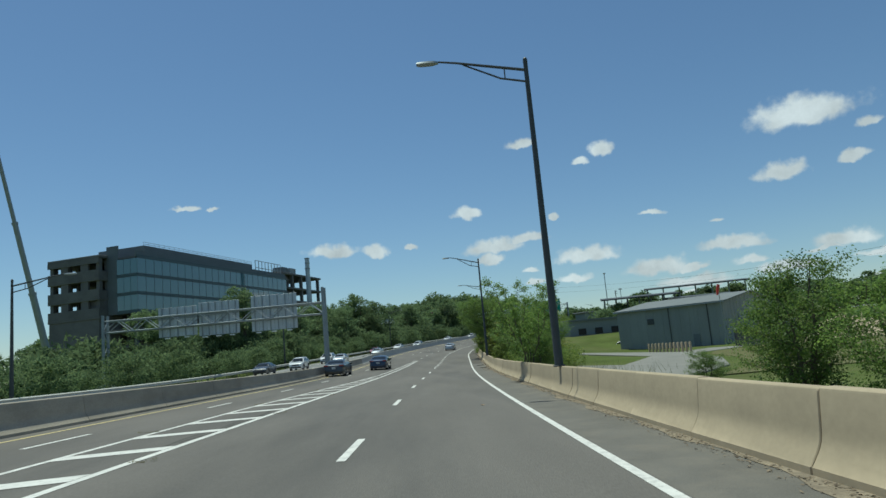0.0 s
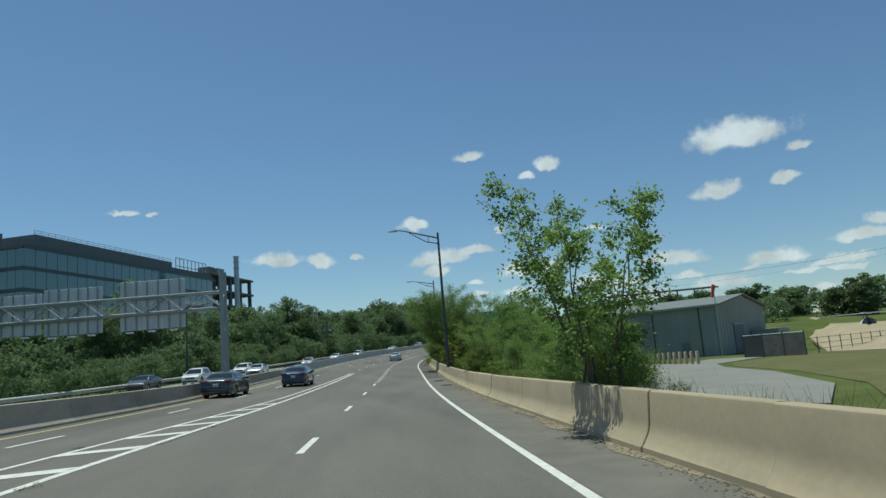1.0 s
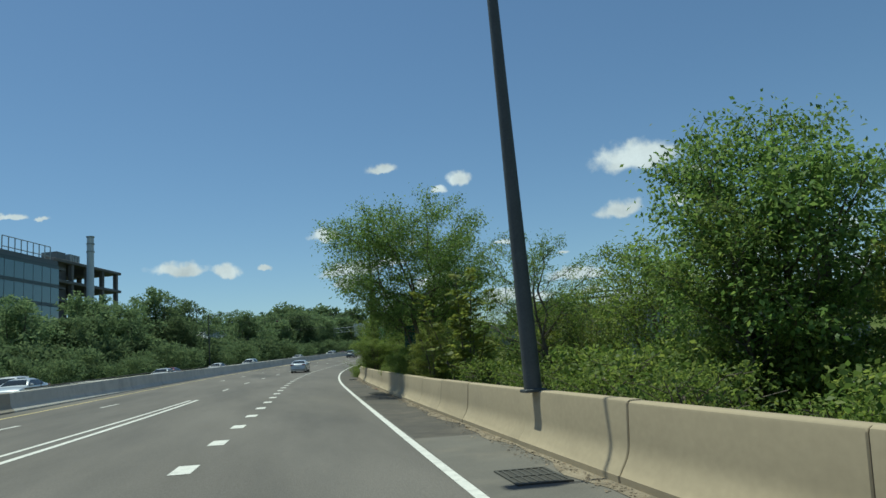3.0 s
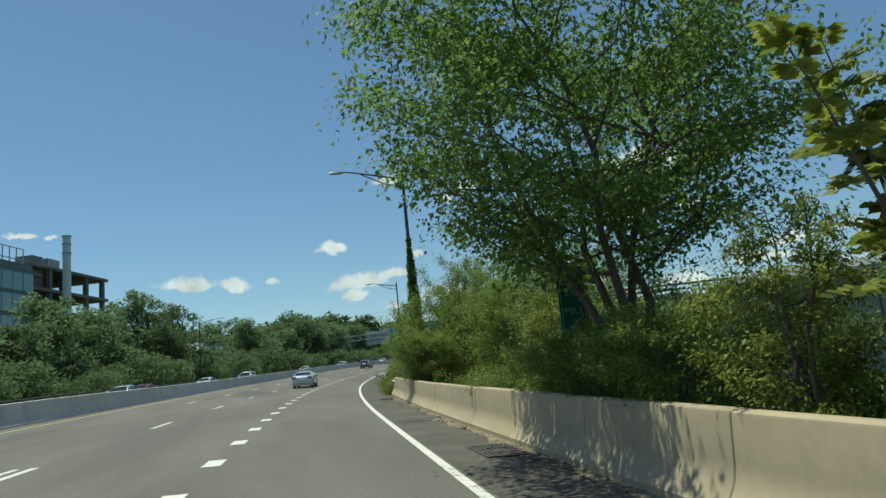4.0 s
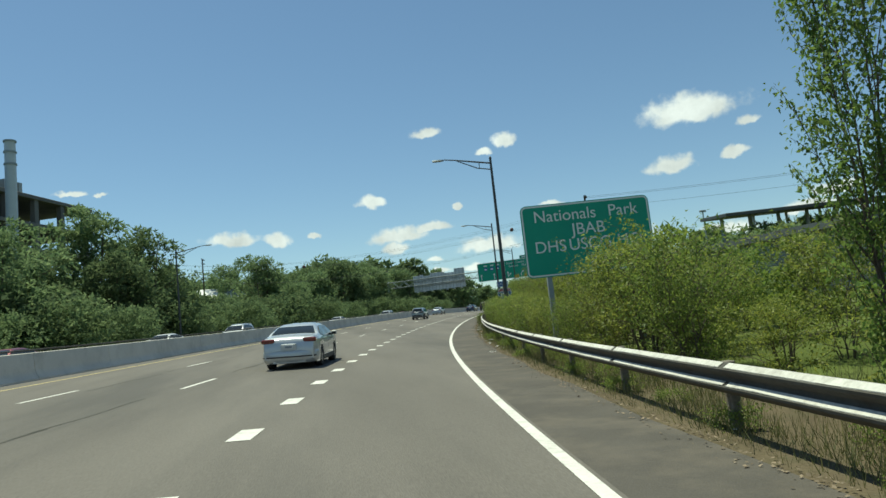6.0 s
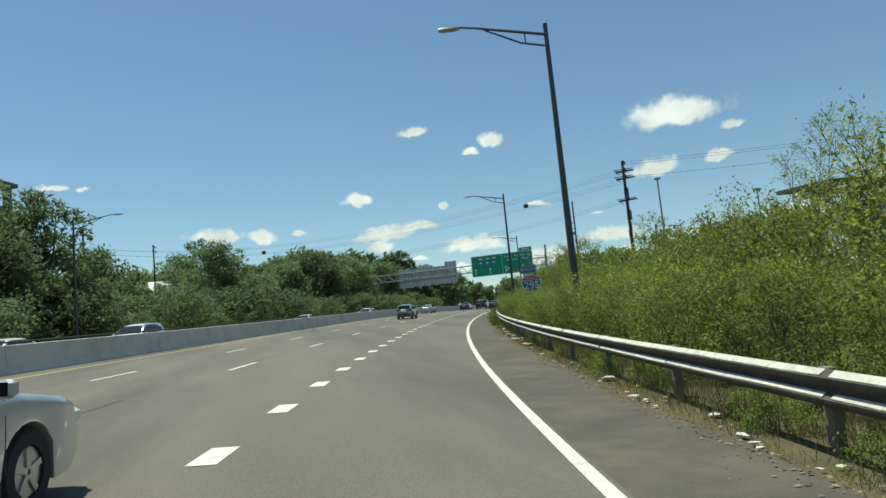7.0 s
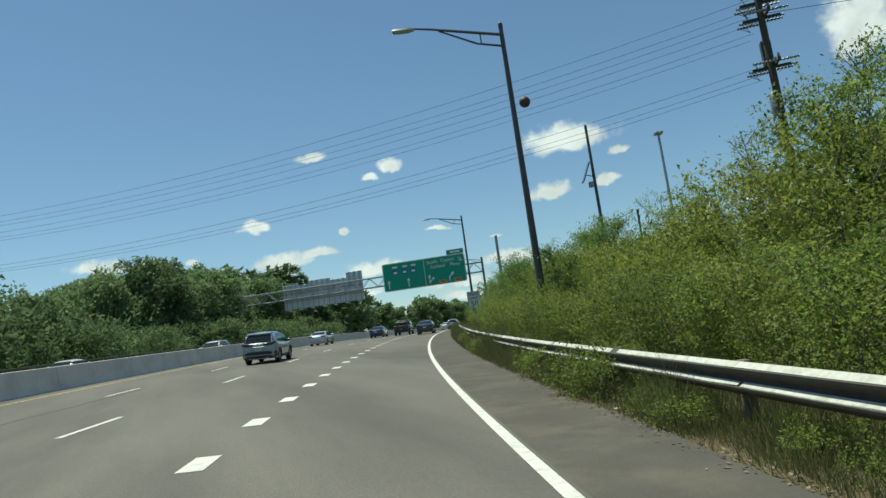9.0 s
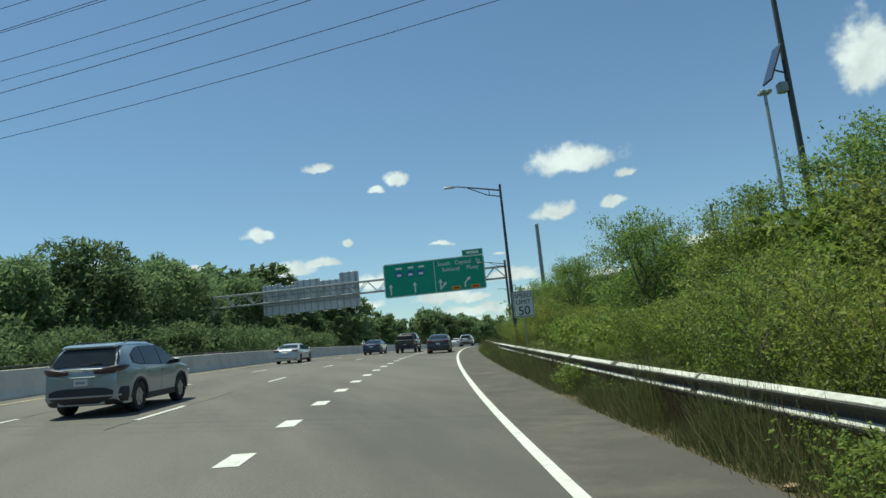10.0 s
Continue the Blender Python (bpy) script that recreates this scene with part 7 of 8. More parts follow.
    for k in range(4):
        part("rotor_blade", Shape().box((3.0, 0, 3.2), (5.6, 0.34, 0.12)), M_SIGNWHITE, he, m=Matrix.Translation((0.2, 0, 0)) @ Matrix.Rotation(k * 1.57 - 0.14, 4, "Z"))
    for y in (-0.9, 0.9):
        part("skid", Shape().tube([(-2.2, y, 0.1), (2.0, y, 0.1)], 0.06, 6), M_DARKSTEEL, he)
        for x in (-1.2, 1.0):
            part("skid_leg", Shape().tube([(x, y, 0.1), (x, y * 0.6, 0.7)], 0.05, 6), M_DARKSTEEL, he)


build_office()
build_shed()
build_yard()


# ---------------------------------------------------------------- vehicles
def wheel(parent, x, y, r, w):
    t = Shape()
    prof = [(-w / 2, r * 0.62), (-w / 2, r * 0.93), (-w * 0.36, r), (w * 0.36, r), (w / 2, r * 0.93), (w / 2, r * 0.62)]
    rings = [[(x + px, y + pr * math.cos(a), r + pr * math.sin(a)) for px, pr in prof] for a in np.linspace(0, 2 * math.pi, 21)]
    t.loft(rings, closed=True, caps=False)
    wh = part("wheel", t, M_TYRE, parent, "black rubber tyre", smooth=True)
    rim = Shape()
    side = 1 if x > 0 else -1
    rim.tube([(x - side * w * 0.2, y, r), (x + side * w * 0.4, y, r)], [r * 0.63, r * 0.6], 16)
    for k in range(5):
        a = k * 2 * math.pi / 5
        rim.box((0, 0, r * 0.32), (0.02, r * 0.16, r * 0.5), Matrix.Translation((x + side * w * 0.42, y, r)) @ Matrix.Rotation(a, 4, "X"))
    part("rim", rim, M_RIM, wh, "silver alloy rim")


SHELLS = {
    "sedan": dict(L=4.85, W=1.84, wr=0.335, low=0.2, wheels=(-1.42, 1.40), belt=0.9, roof=1.46, roof_w=0.60, cat="car",
                  y=(-2.425, -2.40, -2.34, -2.2, -1.85, -1.62, -1.35, -1.0, -0.7, -0.3, 0.1, 0.4, 0.75, 1.15, 1.35, 1.9, 2.2, 2.36, 2.425),
                  z=(0.62, 0.84, 0.97, 1.05, 1.065, 1.11, 1.24, 1.375, 1.44, 1.46, 1.45, 1.42, 1.27, 1.04, 0.965, 0.88, 0.8, 0.7, 0.56),
                  back=(1.13, 1.36), front=(1.05, 1.38), doors=((1.02, -0.02), (-0.1, -0.98), (-1.04, -1.3)), sill=(0.96, 1.01)),
    "suv": dict(L=4.62, W=1.86, wr=0.36, low=0.26, wheels=(-1.32, 1.36), belt=1.0, roof=1.68, roof_w=0.63, cat="car",
                y=(-2.31, -2.30, -2.27, -2.22, -2.12, -2.0, -1.88, -1.78, -1.6, -1.2, -0.6, -0.1, 0.25, 0.6, 1.0, 1.25, 1.5, 1.95, 2.2, 2.28, 2.31),
                z=(0.7, 0.92, 1.06, 1.13, 1.25, 1.41, 1.55, 1.615, 1.645, 1.675, 1.685, 1.67, 1.62, 1.44, 1.19, 1.07, 1.04, 0.98, 0.88, 0.78, 0.62),
                back=(1.16, 1.53), front=(1.12, 1.57), doors=((0.98, 0.0), (-0.06, -0.98), (-1.03, -1.6)), sill=(1.05, 1.13)),
    "pickup": dict(L=5.7, W=1.98, wr=0.4, low=0.38, wheels=(-1.75, 1.85), belt=1.16, roof=1.88, roof_w=0.7, cat="pickup truck",
                   y=(-2.85, -2.84, -2.8, -2.0, -0.72, -0.66, -0.6, -0.5, -0.42, -0.2, 0.3, 0.62, 0.85, 1.2, 1.5, 1.75, 2.4, 2.7, 2.82, 2.85),
                   z=(1.0, 1.19, 1.22, 1.22, 1.22, 1.27, 1.45, 1.74, 1.83, 1.875, 1.88, 1.86, 1.79, 1.5, 1.26, 1.2, 1.15, 1.08, 0.95, 0.8),
                   back=(1.3, 1.7), front=(1.28, 1.78), doors=((1.3, 0.42), (0.36, -0.4)), sill=(1.2, 1.22)),
}


class CarShell:
    """The smooth outer skin of a car: half width and top height along its length."""

    def __init__(self, kind):
        k = SHELLS[kind]
        self.L, self.W, self.wr, self.low, self.wheels = k["L"], k["W"], k["wr"], k["low"], k["wheels"]
        self.belt, self.roof, self.roof_w, self.cat = k["belt"], k["roof"], k["roof_w"], k["cat"]
        self.y, self.z, self.back, self.front, self.doors, self.sill = k["y"], k["z"], k["back"], k["front"], k["doors"], k["sill"]

    def top(self, y):
        return float(np.interp(y, self.y, self.z))

    def half(self, y, z):
        e = abs(y) / (self.L / 2)
        w = self.W / 2 * (1 - 0.15 * max(0.0, (e - 0.70) / 0.30) ** 2)
        if z > self.belt:
            u = (z - self.belt) / (self.roof - self.belt)
            w *= 1 - (1 - 2 * self.roof_w / self.W) * (0.55 * u + 0.45 * u * u)
        else:
            w *= 1 - 0.07 * ((self.belt - z) / self.belt - 0.25) ** 2
        return w

    def rear_y(self, z):
        k = int(np.argmax(self.z))
        return float(np.interp(z, self.z[:k], self.y[:k])) if self.y[0] > -2.8 else -0.66 + (z - 1.27) * 0.36

    def front_y(self, z):
        k = int(np.argmax(self.z))
        return float(np.interp(z, self.z[:k:-1], self.y[:k:-1]))

    def skin(self):
        rings = []
        ys = set(np.linspace(-self.L / 2, self.L / 2, 44)) | set(self.y)
        for w in self.wheels:
            ys |= {w + k * self.wr * 0.29 for k in (-4, -3.4, -2, -1, 0, 1, 2, 3.4, 4)}
        for y in sorted(ys):
            if abs(y) > self.L / 2:
                continue
            e = abs(y) / (self.L / 2)
            zt = self.top(y)
            zs = self.low + 0.14 * max(0.0, (e - 0.88) / 0.12)
            for c in self.wheels:
                d = abs(y - c)
                if d < self.wr * 1.16:
                    zs = max(zs, self.wr + math.sqrt((self.wr * 1.16) ** 2 - d * d))
            zs = min(zs, zt - 0.2)
            w0 = self.half(y, zs)
            half = [(w0 * 0.66, self.low + 0.02), (w0 * 0.68, max(self.low + 0.02, zs - 0.01)), (w0 * 0.985, zs)]
            zk = max(zs + 0.06, min(self.belt, zt - 0.1))
            for f in (0.35, 0.7, 1.0):
                z = zs + (zk - zs) * f
                half.append((self.half(y, z), z))
            for f in (0.3, 0.65, 0.88):
                z = zk + (zt - zk) * f
                half.append((self.half(y, z) * (1 - 0.06 * f ** 4), z))
            wt = self.half(y, zt)
            half += [(wt * 0.86, zt - 0.016), (wt * 0.6, zt), (wt * 0.3, zt + 0.008)]
            rings.append([(x, y, z) for x, z in half] + [(-x, y, z) for x, z in reversed(half)])
        return Shape().loft(rings)

    def side_pane(self, sx, y0, y1, out, grow=0.0):
        """A pane lying on the flank between y0 and y1."""
        cols, rows = 12, 4
        vs, fs = [], []
        for i in range(cols + 1):
            y = y0 + (y1 - y0) * i / cols
            u = (y - self.doors[0][0]) / (self.doors[-1][1] - self.doors[0][0])
            zb = self.sill[0] + (self.sill[1] - self.sill[0]) * u + 0.28 * max(0.0, u - 0.86) - grow
            zt = max(zb + 0.012, min(self.top(y) - 0.085, self.roof - 0.13 - 0.9 * max(0.0, u - 0.78) ** 1.5 * 2) + grow)
            for j in range(rows + 1):
                z = zb + (zt - zb) * j / rows
                vs.append((sx * (self.half(y, z) + out), y, z))
        n = rows + 1
        for i in range(cols):
            for j in range(rows):
                q = (i * n + j, i * n + j + 1, (i + 1) * n + j + 1, (i + 1) * n + j)
                fs.append(q if sx > 0 else q[::-1])
        return Shape().add(vs, fs)

    def end_pane(self, rear):
        z0, z1 = self.back if rear else self.front
        rows, cols = 6, 10
        vs, fs = [], []
        for j in range(rows + 1):
            z = z0 + (z1 - z0) * j / rows
            y = self.rear_y(z) if rear else self.front_y(z)
            w = self.half(y, z) - 0.10
            for i in range(cols + 1):
                x = w * (2 * i / cols - 1)
                vs.append((x, y + (-0.03 if rear else 0.03), z - 0.012 * (x / w) ** 4))
        n = cols + 1
        for j in range(rows):
            for i in range(cols):
                q = (j * n + i, j * n + i + 1, (j + 1) * n + i + 1, (j + 1) * n + i)
                fs.append(q if rear else q[::-1])
        return Shape().add(vs, fs)


def build_car(kind, m, mat, label, group="cars on the highway"):
    c = CarShell(kind)
    car = thing("pickup_truck" if kind == "pickup" else "car", m, label, c.cat, group)
    L, W, low, wr = c.L, c.W, c.low, c.wr
    part("body", c.skin(), mat, car, smooth=True)
    part("rear_window", c.end_pane(True), M_CARGLASS, car, "dark tinted rear window", smooth=True)
    part("windscreen", c.end_pane(False), M_CARGLASS, car, "dark windscreen", smooth=True)
    for sx in (-1, 1):
        part("window_surround", c.side_pane(sx, c.doors[0][0] + 0.03, c.doors[-1][1] - 0.03, 0.004, 0.012), M_TRIM, car, smooth=True)
        for y0, y1 in c.doors:
            part("side_window", c.side_pane(sx, y0, y1, 0.009), M_CARGLASS, car, "dark tinted side window", smooth=True)
        my = c.doors[0][0] - 0.12
        mi = part("mirror", Shape().bevel_box((sx * (W / 2 + 0.07), my, c.sill[0] + 0.07), (0.2, 0.12, 0.14), 0.04), mat, car)
        part("mirror_glass", Shape().box((sx * (W / 2 + 0.07), my - 0.066, c.sill[0] + 0.07), (0.15, 0.01, 0.1)), M_CARGLASS, mi)
        if kind == "suv":
            path = [(0.3, -2.325), (0.55, -2.32), (0.72, -2.29), (0.81, -2.2), (0.875, -2.02), (0.9, -1.86)]
            part("tail_lamp", Shape().tube([(sx * x, y, 1.015 + 0.02 * k) for k, (x, y) in enumerate(path)], [0.04, 0.07, 0.085, 0.08, 0.06, 0.015], 8), M_LAMPDARK, car, "dark smoked red tail lamp", smooth=True)
            part("pillar_lamp", Shape().tube([(sx * c.half(c.rear_y(z), z) * 0.95, c.rear_y(z) - 0.01, z) for z in (1.18, 1.3, 1.42, 1.5)], [0.012, 0.018, 0.018, 0.008], 6), M_LAMPDARK, car, "slim red lamp up the rear pillar")
        else:
            zl = 0.93 if kind == "sedan" else 0.98
            part("tail_lamp", Shape().bevel_box((sx * (W / 2 - 0.25), -L / 2 + 0.12, zl), (0.42, 0.22, 0.14) if kind == "sedan" else (0.18, 0.24, 0.4), 0.03), M_LAMPRED, car, "red tail lamp lens")
        part("headlamp", Shape().bevel_box((sx * (W / 2 - 0.27), L / 2 - 0.2, c.top(L / 2 - 0.15) - 0.1), (0.4, 0.28, 0.14), 0.04), M_LAMPWHITE, car, "clear headlamp")
        part("sill", Shape().bevel_box((sx * (W / 2 - 0.035), 0, low + 0.08), (0.06, c.wheels[1] - c.wheels[0] - 2 * wr - 0.1, 0.16), 0.02), M_TRIM, car)
        for y in (c.doors[0][1] + 0.12, c.doors[1][1] + 0.2):
            part("door_handle", Shape().bevel_box((sx * (c.half(y, 0.9) + 0.008), y, c.sill[0] - 0.12), (0.03, 0.2, 0.035), 0.01), mat, car)
        for y0, _ in c.doors[:2]:
            part("door_gap", Shape().tube([(sx * (c.half(y0, z) - 0.004), y0 + 0.04, z) for z in np.linspace(low + 0.18, c.sill[0] - 0.02, 5)], 0.007, 4), M_TRIM, car)
        for y in c.wheels:
            wheel(car, sx * (W / 2 - 0.13), y, wr, 0.23)
            if kind != "sedan":
                r = wr * 1.16 + 0.02
                part("arch_trim", Shape().tube([(sx * (c.half(y + r * math.cos(a), wr + r * math.sin(a)) - 0.012), y + r * math.cos(a), wr + r * math.sin(a)) for a in np.linspace(0.0, math.pi, 13)], 0.036, 6), M_TRIM, car, smooth=True)
    bump = [(-W * 0.47, -L / 2 + 0.42), (-W * 0.44, -L / 2 + 0.14), (-W * 0.37, -L / 2 + 0.02), (-W * 0.2, -L / 2 - 0.03), (W * 0.2, -L / 2 - 0.03), (W * 0.37, -L / 2 + 0.02), (W * 0.44, -L / 2 + 0.14), (W * 0.47, -L / 2 + 0.42)]
    rings = [[(x * (1.055 - f), y - 0.02 + f * 1.2 * (0.0 if abs(x) > W * 0.45 else 1.0), low + z) for x, y in bump] for z, f in ((0.0, 0.09), (0.05, 0.04), (0.16, 0.005), (0.2, 0.0), (0.33, 0.0), (0.39, 0.02), (0.41, 0.05))]
    part("rear_bumper", Shape().loft(rings), M_TRIM if kind != "sedan" else mat, car, "black plastic bumper" if kind != "sedan" else "", smooth=True)
    part("lower_lip", Shape().tube([(x * 1.05, y - 0.02, low + 0.21) for x, y in bump[1:-1]], 0.022, 6), M_RIM if kind == "suv" else M_TRIM, car)
    part("front_bumper", Shape().bevel_box((0, L / 2 - 0.08, low + 0.17), (W * 0.8, 0.2, 0.22), 0.06), M_TRIM, car)
    part("grille", Shape().bevel_box((0, L / 2 - 0.03, 0.5 if kind == "sedan" else 0.7), (W * 0.5, 0.08, 0.18), 0.03), M_TRIM, car)
    zp = {"sedan": 0.72, "suv": 0.79, "pickup": 0.72}[kind]
    part("plate_recess", Shape().bevel_box((0, -L / 2 + 0.0, zp), (0.5, 0.03, 0.2), 0.012), mat, car)
    pl = part("plate", Shape().bevel_box((0, -L / 2 - 0.02, zp), (0.31, 0.03, 0.155), 0.01), M_PLATE, car, "pale plate with a plain bar")
    part("plate_bar", Shape().box((0, -L / 2 - 0.037, zp), (0.21, 0.006, 0.055)), M_PLATEBAR, pl)
    if kind == "suv":
        part("hatch_trim", Shape().tube([(-0.5, -L / 2 - 0.0, 1.075), (0, -L / 2 - 0.02, 1.085), (0.5, -L / 2 - 0.0, 1.075)], 0.022, 6), M_RIM, car, "chrome bar across the hatch")
        part("hatch_crease", Shape().tube([(-0.62, -L / 2 + 0.03, 0.93), (-0.28, -L / 2 - 0.012, 0.9), (0.28, -L / 2 - 0.012, 0.9), (0.62, -L / 2 + 0.03, 0.93)], 0.02, 6), mat, car, smooth=True)
        part("hatch_gap", Shape().tube([(-0.66, -L / 2 + 0.055, 0.95), (-0.62, -L / 2 + 0.015, 0.66), (0.62, -L / 2 + 0.015, 0.66), (0.66, -L / 2 + 0.055, 0.95)], 0.008, 4), M_TRIM, car)
        part("wiper", Shape().tube([(0.0, -2.25, 1.17), (0.25, -2.215, 1.215), (0.42, -2.2, 1.22)], 0.014, 5), M_TRIM, car)
        part("roof_spoiler", Shape().loft([[(-0.66 + e, y, z - 0.015), (0.66 - e, y, z - 0.015), (0.62 - e, y, z + 0.02), (-0.62 + e, y, z + 0.02)] for y, z, e in ((-1.96, 1.575, 0.06), (-1.85, 1.605, 0.0), (-1.6, 1.635, 0.0))]), mat, car, smooth=False)
        for sx in (-1, 1):
            part("roof_rail", Shape().tube([(sx * 0.6, -1.45, 1.655), (sx * 0.61, -1.3, 1.7), (sx * 0.62, -0.1, 1.71), (sx * 0.62, 0.1, 1.67)], 0.016, 6), M_TRIM, car)
    if kind == "pickup":
        part("bed_load", Shape().bevel_box((0, -1.7, 1.42), (1.5, 1.9, 0.55), 0.12), M_TRIM, car, "dark covered load in the bed")
        part("toolbox", Shape().bevel_box((0.1, -0.98, 1.62), (1.2, 0.4, 0.45), 0.05), M_DARKSTEEL, car)
        part("tailgate_panel", Shape().bevel_box((0, -L / 2 - 0.005, 0.98), (1.3, 0.03, 0.4), 0.012), mat, car)
    return car


M_LAMPDARK = material("smoked red lamp lens", (0.03, 0.012, 0.012), 0.35, var=0.05, coat=0.15)
M_PLATE = material("pale plate", (0.55, 0.57, 0.57), 0.5, var=0.05, scale=1.0, fine=20)
M_PLATEBAR = material("grey plate bar", (0.22, 0.25, 0.29), 0.5, var=0.05)
P_SILVER = paint("silver blue car paint", (0.29, 0.335, 0.355))
P_BLACK = paint("black car paint", (0.02, 0.021, 0.023), 0.2)
P_BLUE = paint("dark blue car paint", (0.018, 0.03, 0.065))
P_GREY = paint("charcoal car paint", (0.05, 0.052, 0.055))
P_LIGHT = paint("light silver car paint", (0.52, 0.54, 0.55))
P_WHITE = paint("white car paint", (0.72, 0.72, 0.7), 0.0)
P_RED = paint("dark red car paint", (0.20, 0.02, 0.02))


def build_cars():
    def put(kind, s, d, mat, label, turn=0.0, group="cars on the highway"):
        p = at(s, d)
        fall = math.degrees(math.atan(bank(s))) if d < 16.5 else 0.0
        climb = math.degrees(math.atan(np.interp(s, KNOT, GRADE) / 100))
        m = Matrix.Translation(p) @ Matrix.Rotation(radians(along(s)), 4, "Z") @ Matrix.Rotation(radians(climb), 4, "X") @ Matrix.Rotation(radians(fall), 4, "Y") @ Matrix.Rotation(radians(turn), 4, "Z")
        return build_car(kind, m, mat, label, group)

    put("suv", 221.9, 9.0, P_SILVER, "silver-blue compact SUV driving in the third lane")
    put("sedan", 259.2, 1.6, P_BLACK, "black sedan driving in the lane beside the shoulder")
    put("pickup", 270.2, 5.3, P_GREY, "dark grey pickup truck with a covered load")
    put("sedan", 273.5, 9.1, P_BLUE, "dark blue sedan driving in the third lane")
    put("sedan", 146.0, 5.35, P_LIGHT, "light silver sedan driving in the second lane")
    put("sedan", 73.6, 9.6, P_BLUE, "dark blue sedan driving beside the painted gore")
    put("sedan", 62.5, 12.1, P_GREY, "charcoal sedan driving beside the median barrier")
    put("sedan", 256.0, 12.6, P_LIGHT, "light silver sedan driving beside the median barrier")
    put("suv", 305, 1.7, P_LIGHT, "light silver SUV driving far ahead")
    put("sedan", 322, 5.4, P_WHITE, "white sedan driving far ahead")
    o = "cars on the far carriageway"
    put("suv", 93, 22.9, P_WHITE, "white SUV on the far carriageway", 180, o)
    put("sedan", 86, 25.6, P_GREY, "dark sedan on the far carriageway", 180, o)
    put("sedan", 110, 20.4, P_LIGHT, "silver sedan on the far carriageway", 180, o)
    put("suv", 116, 23.8, P_WHITE, "white SUV on the far carriageway", 180, o)
    put("sedan", 143, 20.4, P_LIGHT, "silver sedan on the far carriageway", 180, o)
    put("sedan", 176, 23.6, P_WHITE, "white sedan on the far carriageway", 180, o)
    put("suv", 183, 20.2, P_LIGHT, "silver SUV on the far carriageway", 180, o)
    put("sedan", 160, 25.2, P_RED, "dark red sedan on the far carriageway", 180, o)
    put("sedan", 228, 23.6, P_WHITE, "white sedan on the far carriageway", 180, o)
    put("suv", 246, 20.4, P_LIGHT, "silver SUV on the far carriageway", 180, o)
    put("sedan", 268, 23.8, P_RED, "dark red sedan on the far carriageway", 180, o)

    build_car("pickup", pose(37.0, 134.3, -1.4, 0, 0, 75), P_WHITE, "white pickup truck parked beside the hangar", "vehicles in the yard")


build_cars()


# ---------------------------------------------------------------- verge grass, weeds and litter
def blades(name, area, count, height, width, mat, seed, label, lean=0.35):
    """Many single grass blades; area(rng, n) gives stations, offsets and a height factor."""
    rng = np.random.default_rng(seed)
    s, d, f = area(rng, count)
    h = np.interp(s, STATION, _h)
    x = np.interp(s, STATION, LX) - np.cos(h) * d
    y = np.interp(s, STATION, LY) - np.sin(h) * d
    z = np.maximum(ground_height(x, y), np.interp(s, STATION, LZ) + bank(s) * np.clip(d, -3, 16.5) - 0.12 - np.clip(-d - 2.1, 0, 1) * 0.1)
    base = np.stack([x, y, z], 1)
    a = rng.uniform(0, 2 * np.pi, count)
    side = np.stack([np.cos(a), np.sin(a), np.zeros(count)], 1)
    tip = rng.normal(scale=lean, size=(count, 3))
    tip[:, 2] = 1
    tip /= np.linalg.norm(tip, axis=1)[:, None]
    H = (height * f * rng.uniform(0.4, 1.25, count))[:, None]
    W = width * rng.uniform(0.6, 1.4, count)[:, None]
    v = np.stack([base - side * W / 2, base + side * W / 2, base + tip * H + side * W * 0.08, base + tip * H - side * W * 0.08], 1).reshape(-1, 3)
    ob = new(name, quad_mesh(name, v, mat))
    return tagged(ob, label, "grass", kind="stuff")


def verge_area(rng, n):
    s = rng.uniform(117.5, 262, n)
    d = -1.6 - rng.gamma(1.9, 0.55, n)
    d = np.where(s > 185, d + 0.15, d)
    clump = 0.55 + 0.12 * (s > 185) + 0.45 * np.sin(s * 1.9 + 3 * np.sin(s * 0.37)) * np.sin(s * 0.71 + d * 3)
    near = np.clip((-d - 1.5) / 1.0, 0.2, 1.0)
    return s, d, clump * near + 0.25


def tall_area(rng, n):
    s = rng.uniform(186, 262, n)
    d = -1.5 - rng.gamma(2.2, 0.3, n)
    clump = 0.52 + 0.55 * np.sin(s * 1.3 + 2 * np.sin(s * 0.5)) * np.sin(s * 0.47 + d * 2) + 0.2 * (s > 197)
    return s, d, np.maximum(clump, 0.12) * np.clip((-d - 1.35) / 0.6, 0.25, 1.0)


def brown_area(rng, n):
    s = rng.choice([207.5, 210.0, 212.5, 216.0, 221.0, 198.0], n) + rng.normal(scale=0.55, size=n)
    return s, -2.0 - np.abs(rng.normal(scale=0.25, size=n)), np.ones(n)


def straw_area(rng, n):
    s = rng.uniform(117.5, 262, n)
    d = -1.55 - np.abs(rng.normal(scale=0.55, size=n))
    return s, d, np.where(s > 184, 0.45, 0.8)


def behind_area(rng, n):
    s = rng.uniform(30, 118, n)
    d = -2.35 - rng.gamma(1.5, 1.0, n)
    return s, d, np.ones(n)


blades("verge_grass", verge_area, 80000, 0.55, 0.012, M_GRASSBLADE, 61, "tall rough grass and weeds under the guardrail")
blades("tall_grass", tall_area, 75000, 0.92, 0.011, M_GRASSBLADE, 65, "tall rank grass between the shoulder and the guardrail")
blades("brown_weeds", brown_area, 2600, 0.75, 0.014, M_BROWNWEED, 66, "dead reddish-brown weeds standing in the grass", lean=0.25)
blades("straw_grass", straw_area, 30000, 0.2, 0.009, M_DRYGRASS, 62, "dry straw-coloured grass at the shoulder's edge", lean=0.9)
